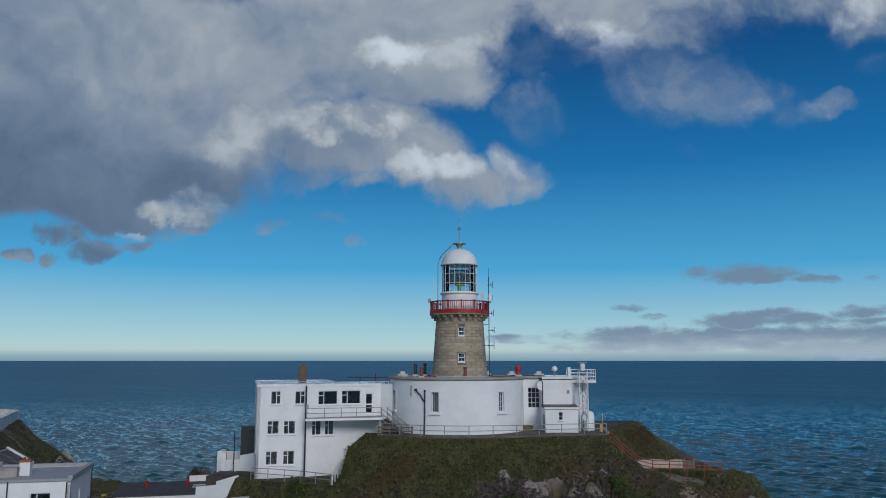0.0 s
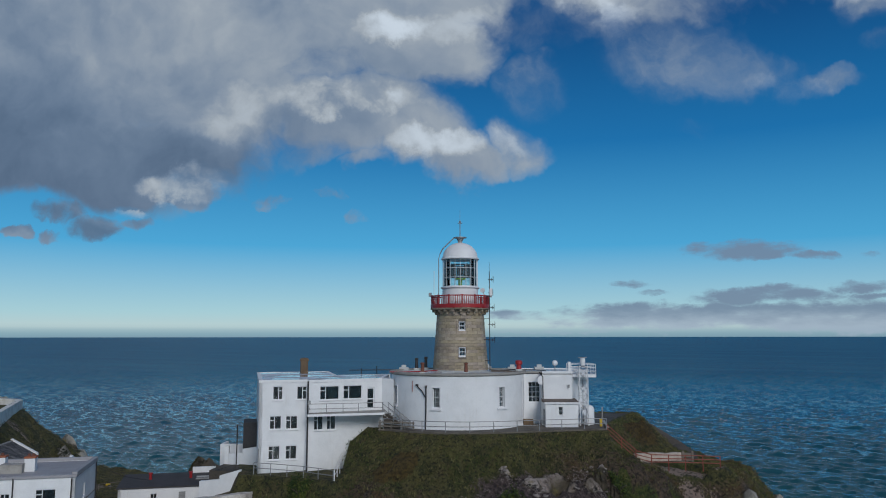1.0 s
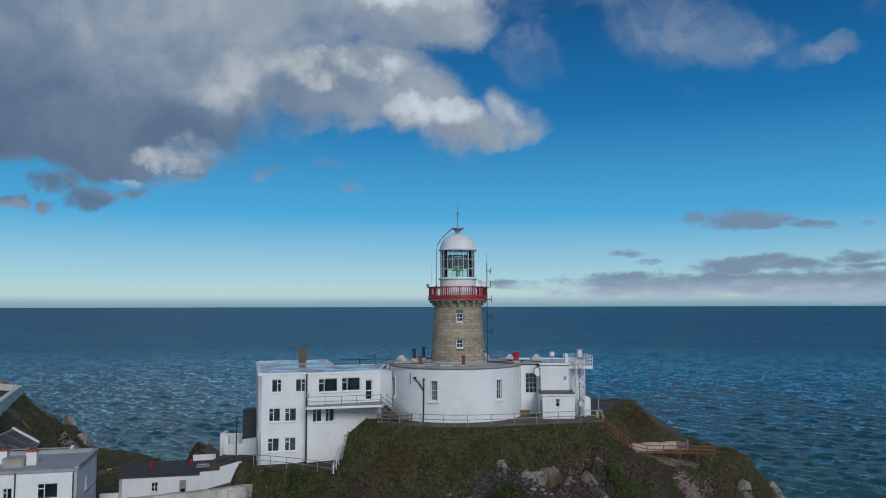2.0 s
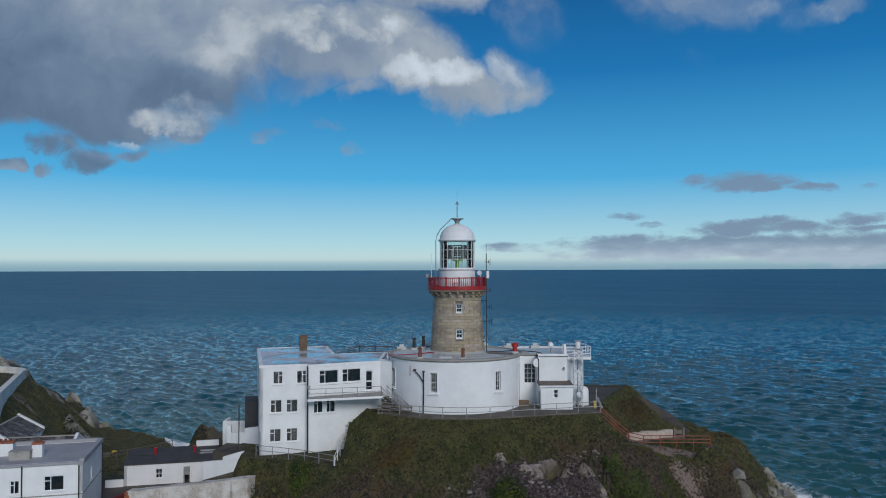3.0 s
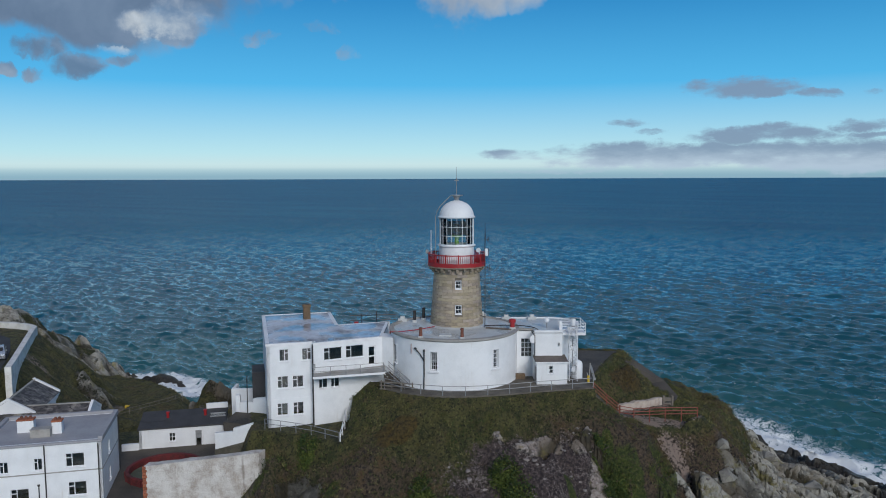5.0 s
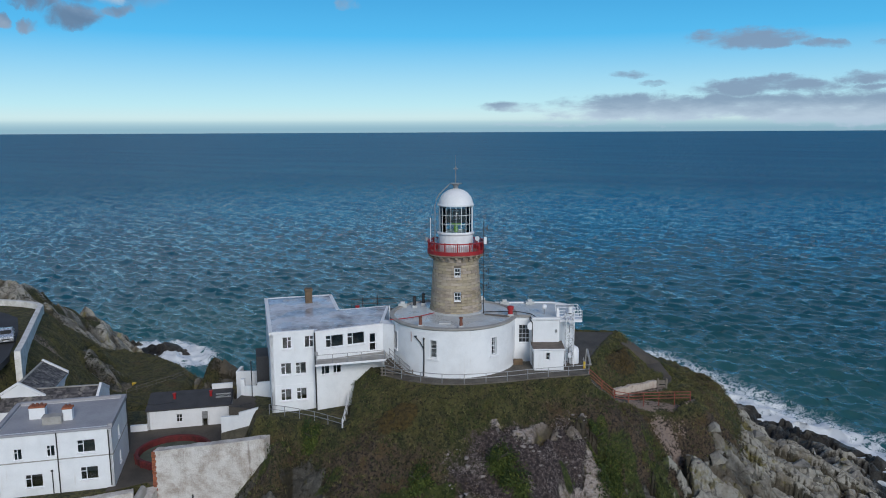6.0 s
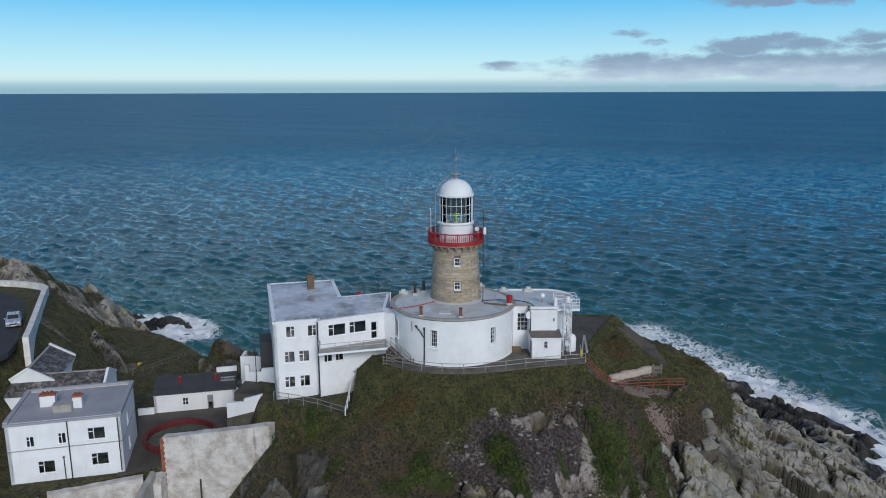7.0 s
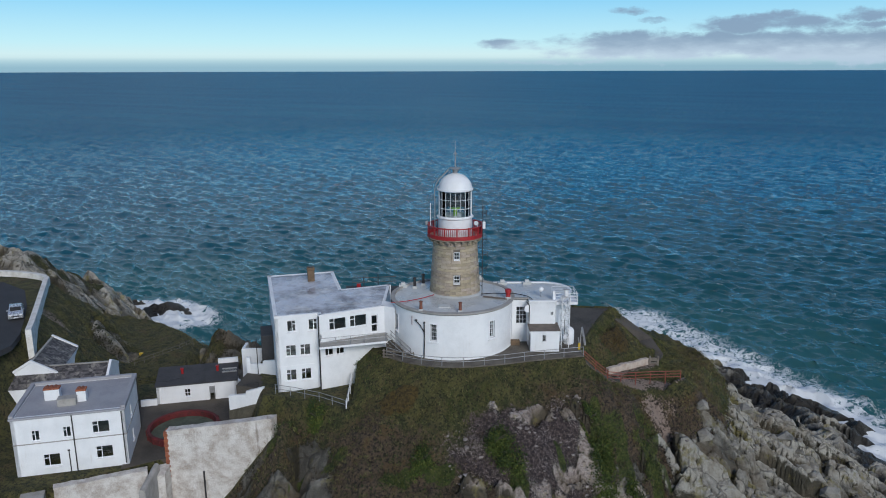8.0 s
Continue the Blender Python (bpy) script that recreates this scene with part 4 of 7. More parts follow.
def build_round_building():
    ob = thing("round_building", DRUM_X, DRUM_Y, BASE_Z, label="white round lighthouse base building with sash windows and grey roof", category="building")
    top = DECK_Z - BASE_Z
    at = round_wall(0, 0, DRUM_R, 0.5)
    sashes = [(-21.5, -15.6, 2.85, 4.75), (34.3, 40.2, 2.85, 4.75), (-71.0, -63.0, 2.95, 4.75)]
    part("wall", pierced(-180, 180, -1.2, top, sashes, at, 3.0), WHITE, ob, smooth=True)
    for u0, u1, z0, z1 in sashes:
        sash_window(ob, at, u0, u1, z0, z1)
    part("plinth", lathe([(DRUM_R + 0.09, -1.2), (DRUM_R + 0.09, 0.85), (DRUM_R + 0.02, 0.95), (DRUM_R - 0.2, 0.95), (DRUM_R - 0.2, -1.2)], 96, True), WHITE, ob, "plain white plinth course", smooth=True)
    part("cornice", lathe([(DRUM_R - 0.3, top - 0.12), (DRUM_R + 0.05, top - 0.12), (DRUM_R + 0.20, top), (DRUM_R + 0.22, top + 0.16), (DRUM_R - 0.25, top + 0.20), (DRUM_R - 0.3, top + 0.05)], 120, True),
         CONCRETE, ob, "grey moulded coping round the roof edge", smooth=True)
    part("flat_roof", lathe([(0, top + 0.10), (DRUM_R - 0.24, top + 0.03), (DRUM_R - 0.24, top - 0.3), (0, top - 0.3)], 96), ROOF_GREY, ob, "grey-painted flat roof deck")
    part("inner_floor", lathe([(0, 0.5), (DRUM_R - 0.55, 0.5), (DRUM_R - 0.55, 0.3), (0, 0.3)], 48), ROOM, ob)
    # gutters and downpipes on the wall
    def on(u, z, off=0.10):
        return at(u, -off / 0.5, z)
    part("downpipe", tubes(([on(-27, 4.75), on(-27, 2.6), on(-27.4, 1.0), on(-27.8, 0.3)], 0.065), ([on(-27, 4.75), on(-27, 4.95)], 0.10), ([on(-27, 3.75), on(-31, 4.45), on(-35.5, 4.9)], 0.055), ([on(-36.5, 4.95), on(-34.5, 4.98)], 0.09)), BLACK, ob, "black iron downpipe with a branch")
    for u in (68.0, 74.5):
        part("drain", tubes(([on(u, 4.9, 0.08), on(u, 2.4, 0.08), on(u, 0.4, 0.08)], 0.035), ([on(u, 4.9, 0.08), on(u - 0.5, 5.15, 0.10)], 0.05)), WHITE_TRIM, ob)
    part("rust_pipe", tubes(([on(-40.5, 5.35, 0.06), on(-40.6, 4.3, 0.06)], 0.03)), RED_RAIL, ob, "rust-stained overflow pipe")
    return ob


def sash_window(parent, at, u0, u1, z0, z1, cols=3, rows=4):
    """A small-paned sash set in a curved wall, with a painted surround and a sill."""
    per = (u1 - u0) / cols
    bars, b = [], 0.024
    bu = math.degrees(b / DRUM_R)
    for i in range(cols):
        for j in range(rows):
            h = (z1 - z0) / rows
            edge_z = 0.05 if j in (0, rows - 1) else b / 2
            bars.append((u0 + i * per + (bu * 1.6 if i == 0 else bu / 2), u0 + (i + 1) * per - (bu * 1.6 if i == cols - 1 else bu / 2), z0 + j * h + (0.06 if j == 0 else b / 2 + (0.02 if j == rows // 2 else 0)), z0 + (j + 1) * h - (edge_z if j == rows - 1 else b / 2)))
    win = part("window", pierced(u0, u1, z0, z1, bars, lambda u, d, z: at(u, 0.42 + d * 0.14, z), 2.0), WHITE_TRIM, parent, "white small-paned sash window")
    for u_a, u_b, za, zb in bars:
        part("pane", pierced(u_a, u_b, za, zb, [], lambda u, d, z: at(u, 0.48 + d * 0.02, z)), GLASS, win)
    m = math.degrees(0.14 / DRUM_R)
    part("surround", pierced(u0 - m, u1 + m, z0 - 0.12, z1 + 0.10, [(u0, u1, z0, z1)], lambda u, d, z: at(u, -0.07 + d * 0.16, z), 2.0), WHITE_TRIM, win)
    part("sill", pierced(u0 - 1.6 * m, u1 + 1.6 * m, z0 - 0.24, z0 - 0.125, [], lambda u, d, z: at(u, -0.32 + d * 0.5, z), 2.0), WHITE_TRIM, win)
    return win


round_building = build_round_building()

# ---------------------------------------------------------------- the tower

TOWER_X, TOWER_Y, TOWER_Z = 1.80, 82.0, 31.2


def tower_radius(z):
    """Radius of the shaft at a height over the roof."""
    return 3.02 - 0.47 * (max(0.0, min(z, 6.2)) / 6.2) ** 0.85


def build_tower():
    ob = thing("lighthouse_tower", TOWER_X, TOWER_Y, TOWER_Z, label="tapered granite lighthouse tower with red gallery and white dome", category="lighthouse")
    holes = [(-4.5, 9.5, 1.62, 2.52), (-4.5, 9.5, 4.35, 5.22)]
    core = pierced(-180, 180, -0.1, 6.2, holes, lambda u, d, z: Vector(((tower_radius(z) - 0.07 - 0.5 * d) * math.sin(radians(u)), -(tower_radius(z) - 0.07 - 0.5 * d) * math.cos(radians(u)), z)), 4.0)
    shaft = part("shaft", core, MORTAR, ob, "granite ashlar shaft with recessed joints", smooth=True)
    for u0, u1, z0, z1 in holes:
        place = lambda u, d, z: Vector(((tower_radius(z) - 0.1 - 0.3 * d) * math.sin(radians(u)), -(tower_radius(z) - 0.1 - 0.3 * d) * math.cos(radians(u)), z))
        b, e = 0.5, 1.1
        mid, cz = (u0 + u1) / 2, (z0 + z1) / 2
        bars = [(u0 + e, mid - b / 2, z0 + 0.08, cz - 0.03), (mid + b / 2, u1 - e, z0 + 0.08, cz - 0.03), (u0 + e, mid - b / 2, cz + 0.03, z1 - 0.08), (mid + b / 2, u1 - e, cz + 0.03, z1 - 0.08)]
        win = part("window", pierced(u0, u1, z0, z1, bars, lambda u, d, z: place(u, 0.2 + 0.2 * d, z), 2.0), WHITE_TRIM, ob, "white four-pane tower window")
        for q in bars:
            part("pane", pierced(*q, [], lambda u, d, z: place(u, 0.3 + 0.04 * d, z)), GLASS, win)
        part("surround", pierced(u0 - 0.6, u1 + 0.6, z0 - 0.10, z1 + 0.03, [(u0, u1, z0, z1)], lambda u, d, z: place(u, -0.36 + 0.4 * d, z), 2.0), WHITE_TRIM, win)
        # added black sheet behind the panes, standing in for the unlit interior
        part("back_shade", pierced(u0, u1, z0, z1, [], lambda u, d, z: place(u, 1.3 + 0.1 * d, z)), RUBBER, win)
    part("footing", lathe([(3.5, -0.2), (3.5, 0.02), (3.25, 0.12), (2.9, 0.14), (2.9, -0.2)], 64, True), ROOF_GREY, ob, "grey cement fillet at the tower's foot", smooth=True)
    # gallery
    corbel = part("corbel", boxes((-0.14, 0.14, -0.62, 0.0, 0.0, 0.34), (-0.14, 0.14, -0.34, 0.0, -0.26, 0.0), bevel=0.03), GRANITE, ob)
    n = 22
    corbel.matrix_basis = pose(0, 0, 0)
    for k in range(n):
        a = 360.0 * k / n
        m = pose(0, 0, 0, 0, 0, a) @ pose(0, -2.47, 6.28)
        if k == 0:
            corbel.matrix_basis = m
        else:
            again(corbel, m)
    part("gallery_floor", lathe([(2.0, 6.52), (3.10, 6.52), (3.24, 6.60), (3.24, 6.72), (2.0, 6.72)], 72, True), GRANITE, ob, "projecting stone gallery floor", smooth=True)
    part("neck", lathe([(2.56, 6.18), (2.62, 6.24), (2.62, 6.52), (2.2, 6.52), (2.2, 6.18)], 64, True), GRANITE, ob, smooth=True)
    railing = part("gallery_railing", lathe([(3.10, 6.66), (3.24, 6.66), (3.24, 7.12), (3.10, 7.12)], 72, True), RED, ob, "red-painted iron gallery railing", smooth=True)
    part("top_rail", lathe([(3.08, 7.95), (3.26, 7.95), (3.26, 8.06), (3.08, 8.06)], 72, True), RED, railing, smooth=True)
    slat = part("baluster", boxes((-0.028, 0.028, -0.02, 0.02, 7.12, 7.95)), RED, railing)
    post = part("post", boxes((-0.075, 0.075, -0.06, 0.06, 7.10, 8.12), bevel=0.015), RED, railing)
    n = 84
    for k in range(n):
        m = pose(0, 0, 0, 0, 0, 360.0 * (k + 0.5) / n) @ pose(0, -3.17, 0)
        src = post if k % 6 == 0 else slat
        if k in (0, 1):
            src.matrix_basis = m
        else:
            again(src, m)
    # lantern
    part("lantern_base", lathe([(1.95, 6.7), (1.95, 6.8), (1.95, 8.70), (1.95, 8.75), (2.02, 8.85), (2.12, 8.9), (2.12, 9.0), (1.6, 9.0), (1.6, 6.7)], 64, True), WHITE_TRIM, ob, "white lantern base wall", smooth=True)
    lens_z0, lens_z1 = 9.0, 12.1
    glazing = part("lantern_frame", lathe([(1.84, lens_z0), (1.93, lens_z0), (1.93, lens_z0 + 0.1), (1.84, lens_z0 + 0.1)], 64, True), WHITE_TRIM, ob, "thin white glazing bars of the lantern", smooth=True)
    for z in (10.0, 11.0, 11.98):
        part("ring_bar", lathe([(1.86, z + 0.015), (1.92, z + 0.015), (1.92, z + 0.055), (1.86, z + 0.055)], 64, True), WHITE_TRIM, glazing, smooth=True)
    bar = part("upright_bar", boxes((-0.016, 0.016, -0.03, 0.03, lens_z0 + 0.05, lens_z1)), WHITE_TRIM, glazing)
    pane = None
    n = 20
    for k in range(n):
        m = pose(0, 0, 0, 0, 0, 360.0 * k / n) @ pose(0, -1.89, 0)
        if k == 0:
            bar.matrix_basis = m
        else:
            again(bar, m)
        for z0, z1 in ((9.1, 10.0), (10.07, 11.0), (11.07, 11.98)):
            a = 180.0 / n
            half = 1.88 * math.tan(radians(a)) - 0.03
            if k == 0:
                p = part("pane", boxes((-half, half, -0.006, 0.006, z0, z1)), GLASS, glazing)
                p.matrix_basis = pose(0, 0, 0, 0, 0, a) @ pose(0, -1.88 * math.cos(radians(a)), 0)
                pane = (pane or []) + [p]
            else:
                i = (9.1, 10.07, 11.07).index(z0)
                again(pane[i], pose(0, 0, 0, 0, 0, a + 360.0 * k / n) @ pose(0, -1.88 * math.cos(radians(a)), 0))
    dome = [(2.02, 12.0), (2.08, 12.06), (2.08, 12.16), (1.96, 12.2)]
    dome += [(1.93 * math.cos(radians(a)), 12.2 + 1.72 * math.sin(radians(a))) for a in range(6, 82, 6)]
    dome += [(0.24, 13.93), (0.0, 13.93)]
    roof = part("dome", lathe(dome + [(0.0, 12.0)], 64), WHITE, ob, "smooth white dome of the lantern", smooth=True)
    part("cowl", lathe([(0.26, 13.88), (0.25, 14.1), (0.42, 14.38), (0.72, 14.45), (0.72, 14.53), (0.2, 14.56), (0, 14.56)], 32), GALV, roof, "weathered metal ventilator cowl", smooth=True)
    part("finial", tubes(([(0, 0, 14.5), (0, 0, 16.2)], 0.05), ([(0, 0, 16.1), (0, 0, 17.6)], 0.014), ([(-0.24, 0, 16.12), (0.24, 0, 16.12)], 0.05), ([(0.0, -0.1, 16.2), (0.0, 0.0, 16.35)], 0.09)), GALV, roof, "finial rod with a small vane and spike")
    optic = part("optic", lathe([(0.22, 9.0), (0.22, 9.8), (0.6, 9.85), (0.6, 10.0), (0.1, 10.0), (0, 10.0)], 24), GREEN_LAMP, ob, "green lamp pedestal", smooth=True)
    part("lens_panel", boxes((-1.15, -0.42, -0.4, 0.4, 10.15, 11.5), (0.42, 1.15, -0.4, 0.4, 10.15, 11.5), (-1.2, 1.2, -0.3, 0.3, 10.05, 10.28), (-0.38, 0.38, -0.45, 0.45, 10.35, 11.35), (-1.0, 1.0, -0.3, 0.3, 11.45, 11.6), bevel=0.04), BLACK, optic, "dark rotating lens carriage")
    # ladder that bends over the dome
    path = [(-2.35, -0.6, 6.75), (-2.35, -0.6, 12.1), (-2.2, -0.6, 12.7), (-1.85, -0.55, 13.3), (-0.7, -0.4, 14.42)]
    rails = tubes((path, 0.045), ([(x, y + 0.42, z) for x, y, z in path], 0.045))
    z = 7.0
    while z < 12.2:
        tube(rails, [(-2.35, -0.6, z), (-2.35, -0.18, z)], 0.025, 6)
        z += 0.33
    for i in range(8):
        f = i / 8
        x, y, zz = -1.85 + 1.15 * f, -0.55 + 0.15 * f, 13.3 + 1.12 * f
        tube(rails, [(x, y, zz), (x, y + 0.42, zz)], 0.025, 6)
    part("roof_ladder", rails, GALV, ob, "grey ladder bent over the dome")
    # things fixed to the gallery
    part("whip_aerial", tubes(([(-2.85, -1.2, 7.9), (-2.85, -1.2, 10.7)], 0.03)), WHITE_TRIM, ob)
    part("lamp_box", boxes((-3.45, -3.13, -0.35, -0.05, 8.0, 8.42), bevel=0.04), GALV, ob)
    part("gallery_dish", tubes(([(2.35, -2.15, 8.55), (2.30, -2.25, 8.55)], 0.25), ([(2.4, -2.1, 8.5), (2.5, -1.9, 8.0)], 0.04), seg=20), WHITE_TRIM, ob, "round white dish aerial")
    part("lantern_hatch", boxes((-0.55, -0.25, -2.0, -1.9, 7.4, 7.9), (0.3, 0.42, -2.02, -1.9, 7.5, 8.0), bevel=0.02), WHITE_TRIM, ob)
    part("aerial_box", boxes((3.2, 3.42, -0.45, -0.2, 7.9, 8.45), bevel=0.04), GALV, ob)
    return ob, shaft, holes


tower, shaft, tower_holes = build_tower()


def build_aerial_mast():
    ob = thing("aerial_mast", 4.85, 79.7, DECK_Z, label="thin dark aerial mast with side antennas beside the tower", category="antenna mast")
    part("pole", tubes(([(0, 0, 0.0), (0, 0, 10.6)], 0.045), ([(0, 0, 10.6), (0, 0, 11.6)], 0.02)), BLACK, ob)
    for z, reach in ((6.75, 0.48), (4.95, 0.55), (3.35, 0.52), (9.75, 0.40), (8.35, 0.36)):
        bm = tubes(([(-0.15, 0, z), (reach, -0.1, z)], 0.03), ([(reach, -0.1, z - 0.32), (reach, -0.1, z + 0.36)], 0.03), ([(reach * 0.6, -0.05, z - 0.16), (reach * 0.6, -0.05, z + 0.16)], 0.03))
        part("side_antenna", bm, BLACK, ob)
    part("feed_box", boxes((-0.02, 0.3, -0.3, 0.0, 8.0, 8.8), bevel=0.05), WHITE_TRIM, ob)
    for z in (1.2, 3.4, 5.6):
        part("bracket", tubes(([(0, 0, z), (-0.5, 1.2, z)], 0.03)), BLACK, ob)


build_aerial_mast()

# ---------------------------------------------------------------- the east wing and the hut before it


def build_wing():
    ob = thing("wing_building", 8.0, 77.3, BASE_Z, label="white flat-roofed wing with a rounded end beside the round building", category="building")
    top = DECK_Z - BASE_Z + 0.02
    # outline of the wing, local: front wall stepped, right end round
    cx, cy, r = 4.3, 4.5, 3.15
    arc = [(cx + r * math.cos(radians(a)), cy + r * math.sin(radians(a))) for a in range(-62, 95, 8)]
    outline = [(2.0, 0.0), (5.0, 0.0)] + arc + [(-1.5, cy + r), (-1.5, 1.3), (2.0, 1.3)]
    front = straight((0.0, 1.3), (2.0, 1.3), 0.35)
    hole = [(0.72, 1.92, 2.95, 5.0)]
    part("front_wall", pierced(-0.6, 2.0, -1.0, top, hole, front), WHITE, ob)
    window(ob, front, 0.72, 1.92, 2.95, 5.0, grid_bars(3, 4), sill=0.0, bar=0.05)
    part("outer_wall", strip([(2.0, 1.6)] + outline[:-2], 0.0, 0.3, -1.0, top), WHITE, ob, smooth=True)
    part("flat_roof", prisms((outline, top - 0.15, top + 0.06)), ROOF_GREY, ob, "grey-painted flat roof deck")
    part("parapet", strip(outline[:-2], -0.10, 0.22, top - 0.06, top + 0.18), WHITE, ob, "low white parapet round the roof", smooth=True)
    part("front_coping", boxes((-0.4, 2.1, 1.18, 1.5, top - 0.05, top + 0.12)), CONCRETE, ob)
    part("inner_floor", prisms(([(-1.2, 1.7), (5.0, 1.7), (5.0, 7.0), (-1.2, 7.0)], 0.3, 0.5)), ROOM, ob)
    part("inner_back", prisms(([(-1.3, 6.6), (5.0, 6.6), (5.0, 6.9), (-1.3, 6.9)], 0.5, top - 0.2)), ROOM, ob)
    part("downpipe", tubes(([(2.06, -0.08, top - 0.4), (2.06, -0.08, 3.3)], 0.05), ([(2.06, -0.1, top - 0.4), (1.7, -0.15, top + 0.1)], 0.06)), BLACK, ob)
    part("wall_dish", tubes(([(1.85, -0.1, 5.25), (1.88, -0.16, 5.25)], 0.45), seg=20), WHITE_TRIM, ob, "white dish aerial on the wall")
    part("wall_lamp", boxes((4.6, 4.75, -0.2, -0.02, 4.5, 4.8)), GALV, ob)
    return ob


build_wing()


def build_hut():
    ob = thing("hut", 10.05, 75.35, BASE_Z, label="small white flat-roofed hut with one little window", category="hut")
    front = straight((0, 0), (3.2, 0), 0.25)
    hole = [(1.28, 1.72, 1.95, 2.75)]
    part("front_wall", pierced(0, 3.2, -0.6, 3.1, hole, front), WHITE, ob)
    part("back_walls", boxes((0, 0.25, 0.25, 2.3, -0.6, 3.2), (2.95, 3.2, 0.25, 2.3, -0.6, 3.2), (0.25, 2.95, 2.05, 2.3, -0.6, 3.3)), WHITE, ob)
    window(ob, front, 1.28, 1.72, 1.95, 2.75, [(0, 1, 0, 0.5), (0, 1, 0.5, 1)], sill=0.07, bar=0.05)
    roof = bmesh.new()
    prism(roof, [(-0.1, -0.12), (3.3, -0.12), (3.3, 2.35), (-0.1, 2.35)], 3.1, [3.2, 3.2, 3.42, 3.42])
    part("flat_roof", roof, ROOF_BROWN, ob, "brown felted lean-to roof")
    part("roof_edge", boxes((-0.14, 3.34, -0.16, -0.12, 3.06, 3.21)), WHITE_TRIM, ob)
    part("door", boxes((-0.05, 0.02, 0.6, 1.5, 0.45, 2.45)), GALV, ob, "grey side door")


build_hut()

# ---------------------------------------------------------------- the keepers' house

HX, HY, HZ, HTURN = -18.05, 74.30, 21.0, 14.4


def casement(flip=False, share=0.42):
    """A narrow opening light with a vent over it, beside a full pane."""
    rows = [(0, share, 0, 0.66), (0, share, 0.66, 1), (share, 1, 0, 1)]
    return [(1 - b, 1 - a, c, d) for a, b, c, d in rows] if flip else rows


def build_house():
    ob = thing("keepers_house", HX, HY, HZ, HTURN, "three-storey white flat-roofed house stepping down the slope", "house")
    turn_back = Matrix.Rotation(radians(-HTURN), 3, "Z")

    def local(x, y):
        v = turn_back @ Vector((x - HX, y - HY, 0))
        return v.x, v.y

    top, low = 9.62, -0.6
    b1, b2 = local(-13.25, 74.72), local(-6.35, 77.95)
    a_end = 4.75
    wall_a = straight((0, 0), (a_end, 0), 0.35)
    holes = [(1.30, 2.28, 7.72, 9.02), (3.62, 4.60, 7.70, 9.00), (1.05, 2.20, 4.87, 6.18), (2.60, 3.76, 4.84, 6.15), (0.98, 2.12, 1.97, 3.30), (2.62, 3.74, 1.96, 3.30)]
    part("front_wall", pierced(0, a_end, low, top, holes, wall_a), WHITE, ob)
    for i, h in enumerate(holes):
        window(ob, wall_a, *h, casement(i < 2), sill=0.09, bar=0.07, inset=0.25)
    wall_b = straight(b1, b2, 0.35)
    length = (Vector(b2) - Vector(b1)).length
    holes = [(1.10, 3.10, 7.65, 9.00), (3.50, 5.50, 7.65, 9.00), (6.00, 6.82, 6.62, 8.72), (0.52, 1.50, 4.74, 6.20), (1.83, 2.78, 4.72, 6.16)]
    part("front_wall", pierced(0, length, low, top, holes, wall_b), WHITE, ob)
    for i, h in enumerate(holes):
        if i == 2:
            door = part("door", pierced(h[0], h[1], h[2], h[3], [(h[0] + 0.1, h[1] - 0.1, h[2] + 0.12, h[2] + 0.9), (h[0] + 0.1, h[1] - 0.1, h[2] + 1.02, h[3] - 0.12)], lambda a, d, z: wall_b(a, 0.3 + 0.16 * d, z)), WHITE_TRIM, ob, "white glazed balcony door")
            for z0, z1 in ((h[2] + 0.12, h[2] + 0.9), (h[2] + 1.02, h[3] - 0.12)):
                part("pane", pierced(h[0] + 0.1, h[1] - 0.1, z0, z1, [], lambda a, d, z: wall_b(a, 0.38 + 0.02 * d, z)), GLASS, door)
        else:
            window(ob, wall_b, *h, casement(False, 0.30 if i < 2 else 0.42), sill=0.09, bar=0.07, inset=0.25)
    # remaining walls
    bl, bm_, notch, b3 = (0.0, 16.85), (8.4, 16.85), local(-12.05, 84.6), local(-6.2, 86.6)
    rest = [((a_end, 0.0), b1), (b2, b3), (b3, notch), (notch, bm_), (bm_, bl), (bl, (0.0, 0.0))]
    for p, q in rest[1:]:
        n = (Vector(q) - Vector(p)).length
        part("side_wall", pierced(0, n, low, top, [], straight(p, q, 0.35)), WHITE, ob)
    p, q = b1, (b1[0] + 0.2, 0.35)
    part("return_wall", prisms(([b1, (b1[0] + 0.3, b1[1] + 0.15), (a_end + 0.3, 0.35), (a_end, 0.0)], low, top)), WHITE, ob)
    outline = [(0, 0), (a_end, 0.0), b1, b2, b3, notch, bm_, bl]
    part("flat_roof", prisms((outline, top - 0.25, top - 0.02)), ROOF_FLAT, ob, "stained wet-looking pale grey flat roof")
    part("eaves_band", strip([notch, bm_, bl, (0, 0), (a_end, 0.0), b1, b2], -0.06, 0.05, top - 0.24, top + 0.03), WHITE_TRIM, ob, "white painted roof edge")
    part("floor_slab", prisms(([(0.4, 0.4), (8.0, 0.4), (8.0, 16.4), (0.4, 16.4)], 6.3, 6.5)), ROOM, ob)
    part("floor_slab", prisms(([(0.4, 0.4), (8.0, 0.4), (8.0, 16.4), (0.4, 16.4)], 3.5, 3.7)), ROOM, ob)
    part("partition", prisms(([(0.4, 4.6), (12.0, 4.8), (12.0, 4.9), (0.4, 4.7)], 0.0, top - 0.3)), ROOM, ob)
    part("downpipe", tubes(([(b1[0] - 0.1, b1[1] - 0.05, top - 0.1), (b1[0] - 0.1, b1[1] - 0.05, 0.2)], 0.075)), BLACK, ob, "black downpipe at the inner corner")
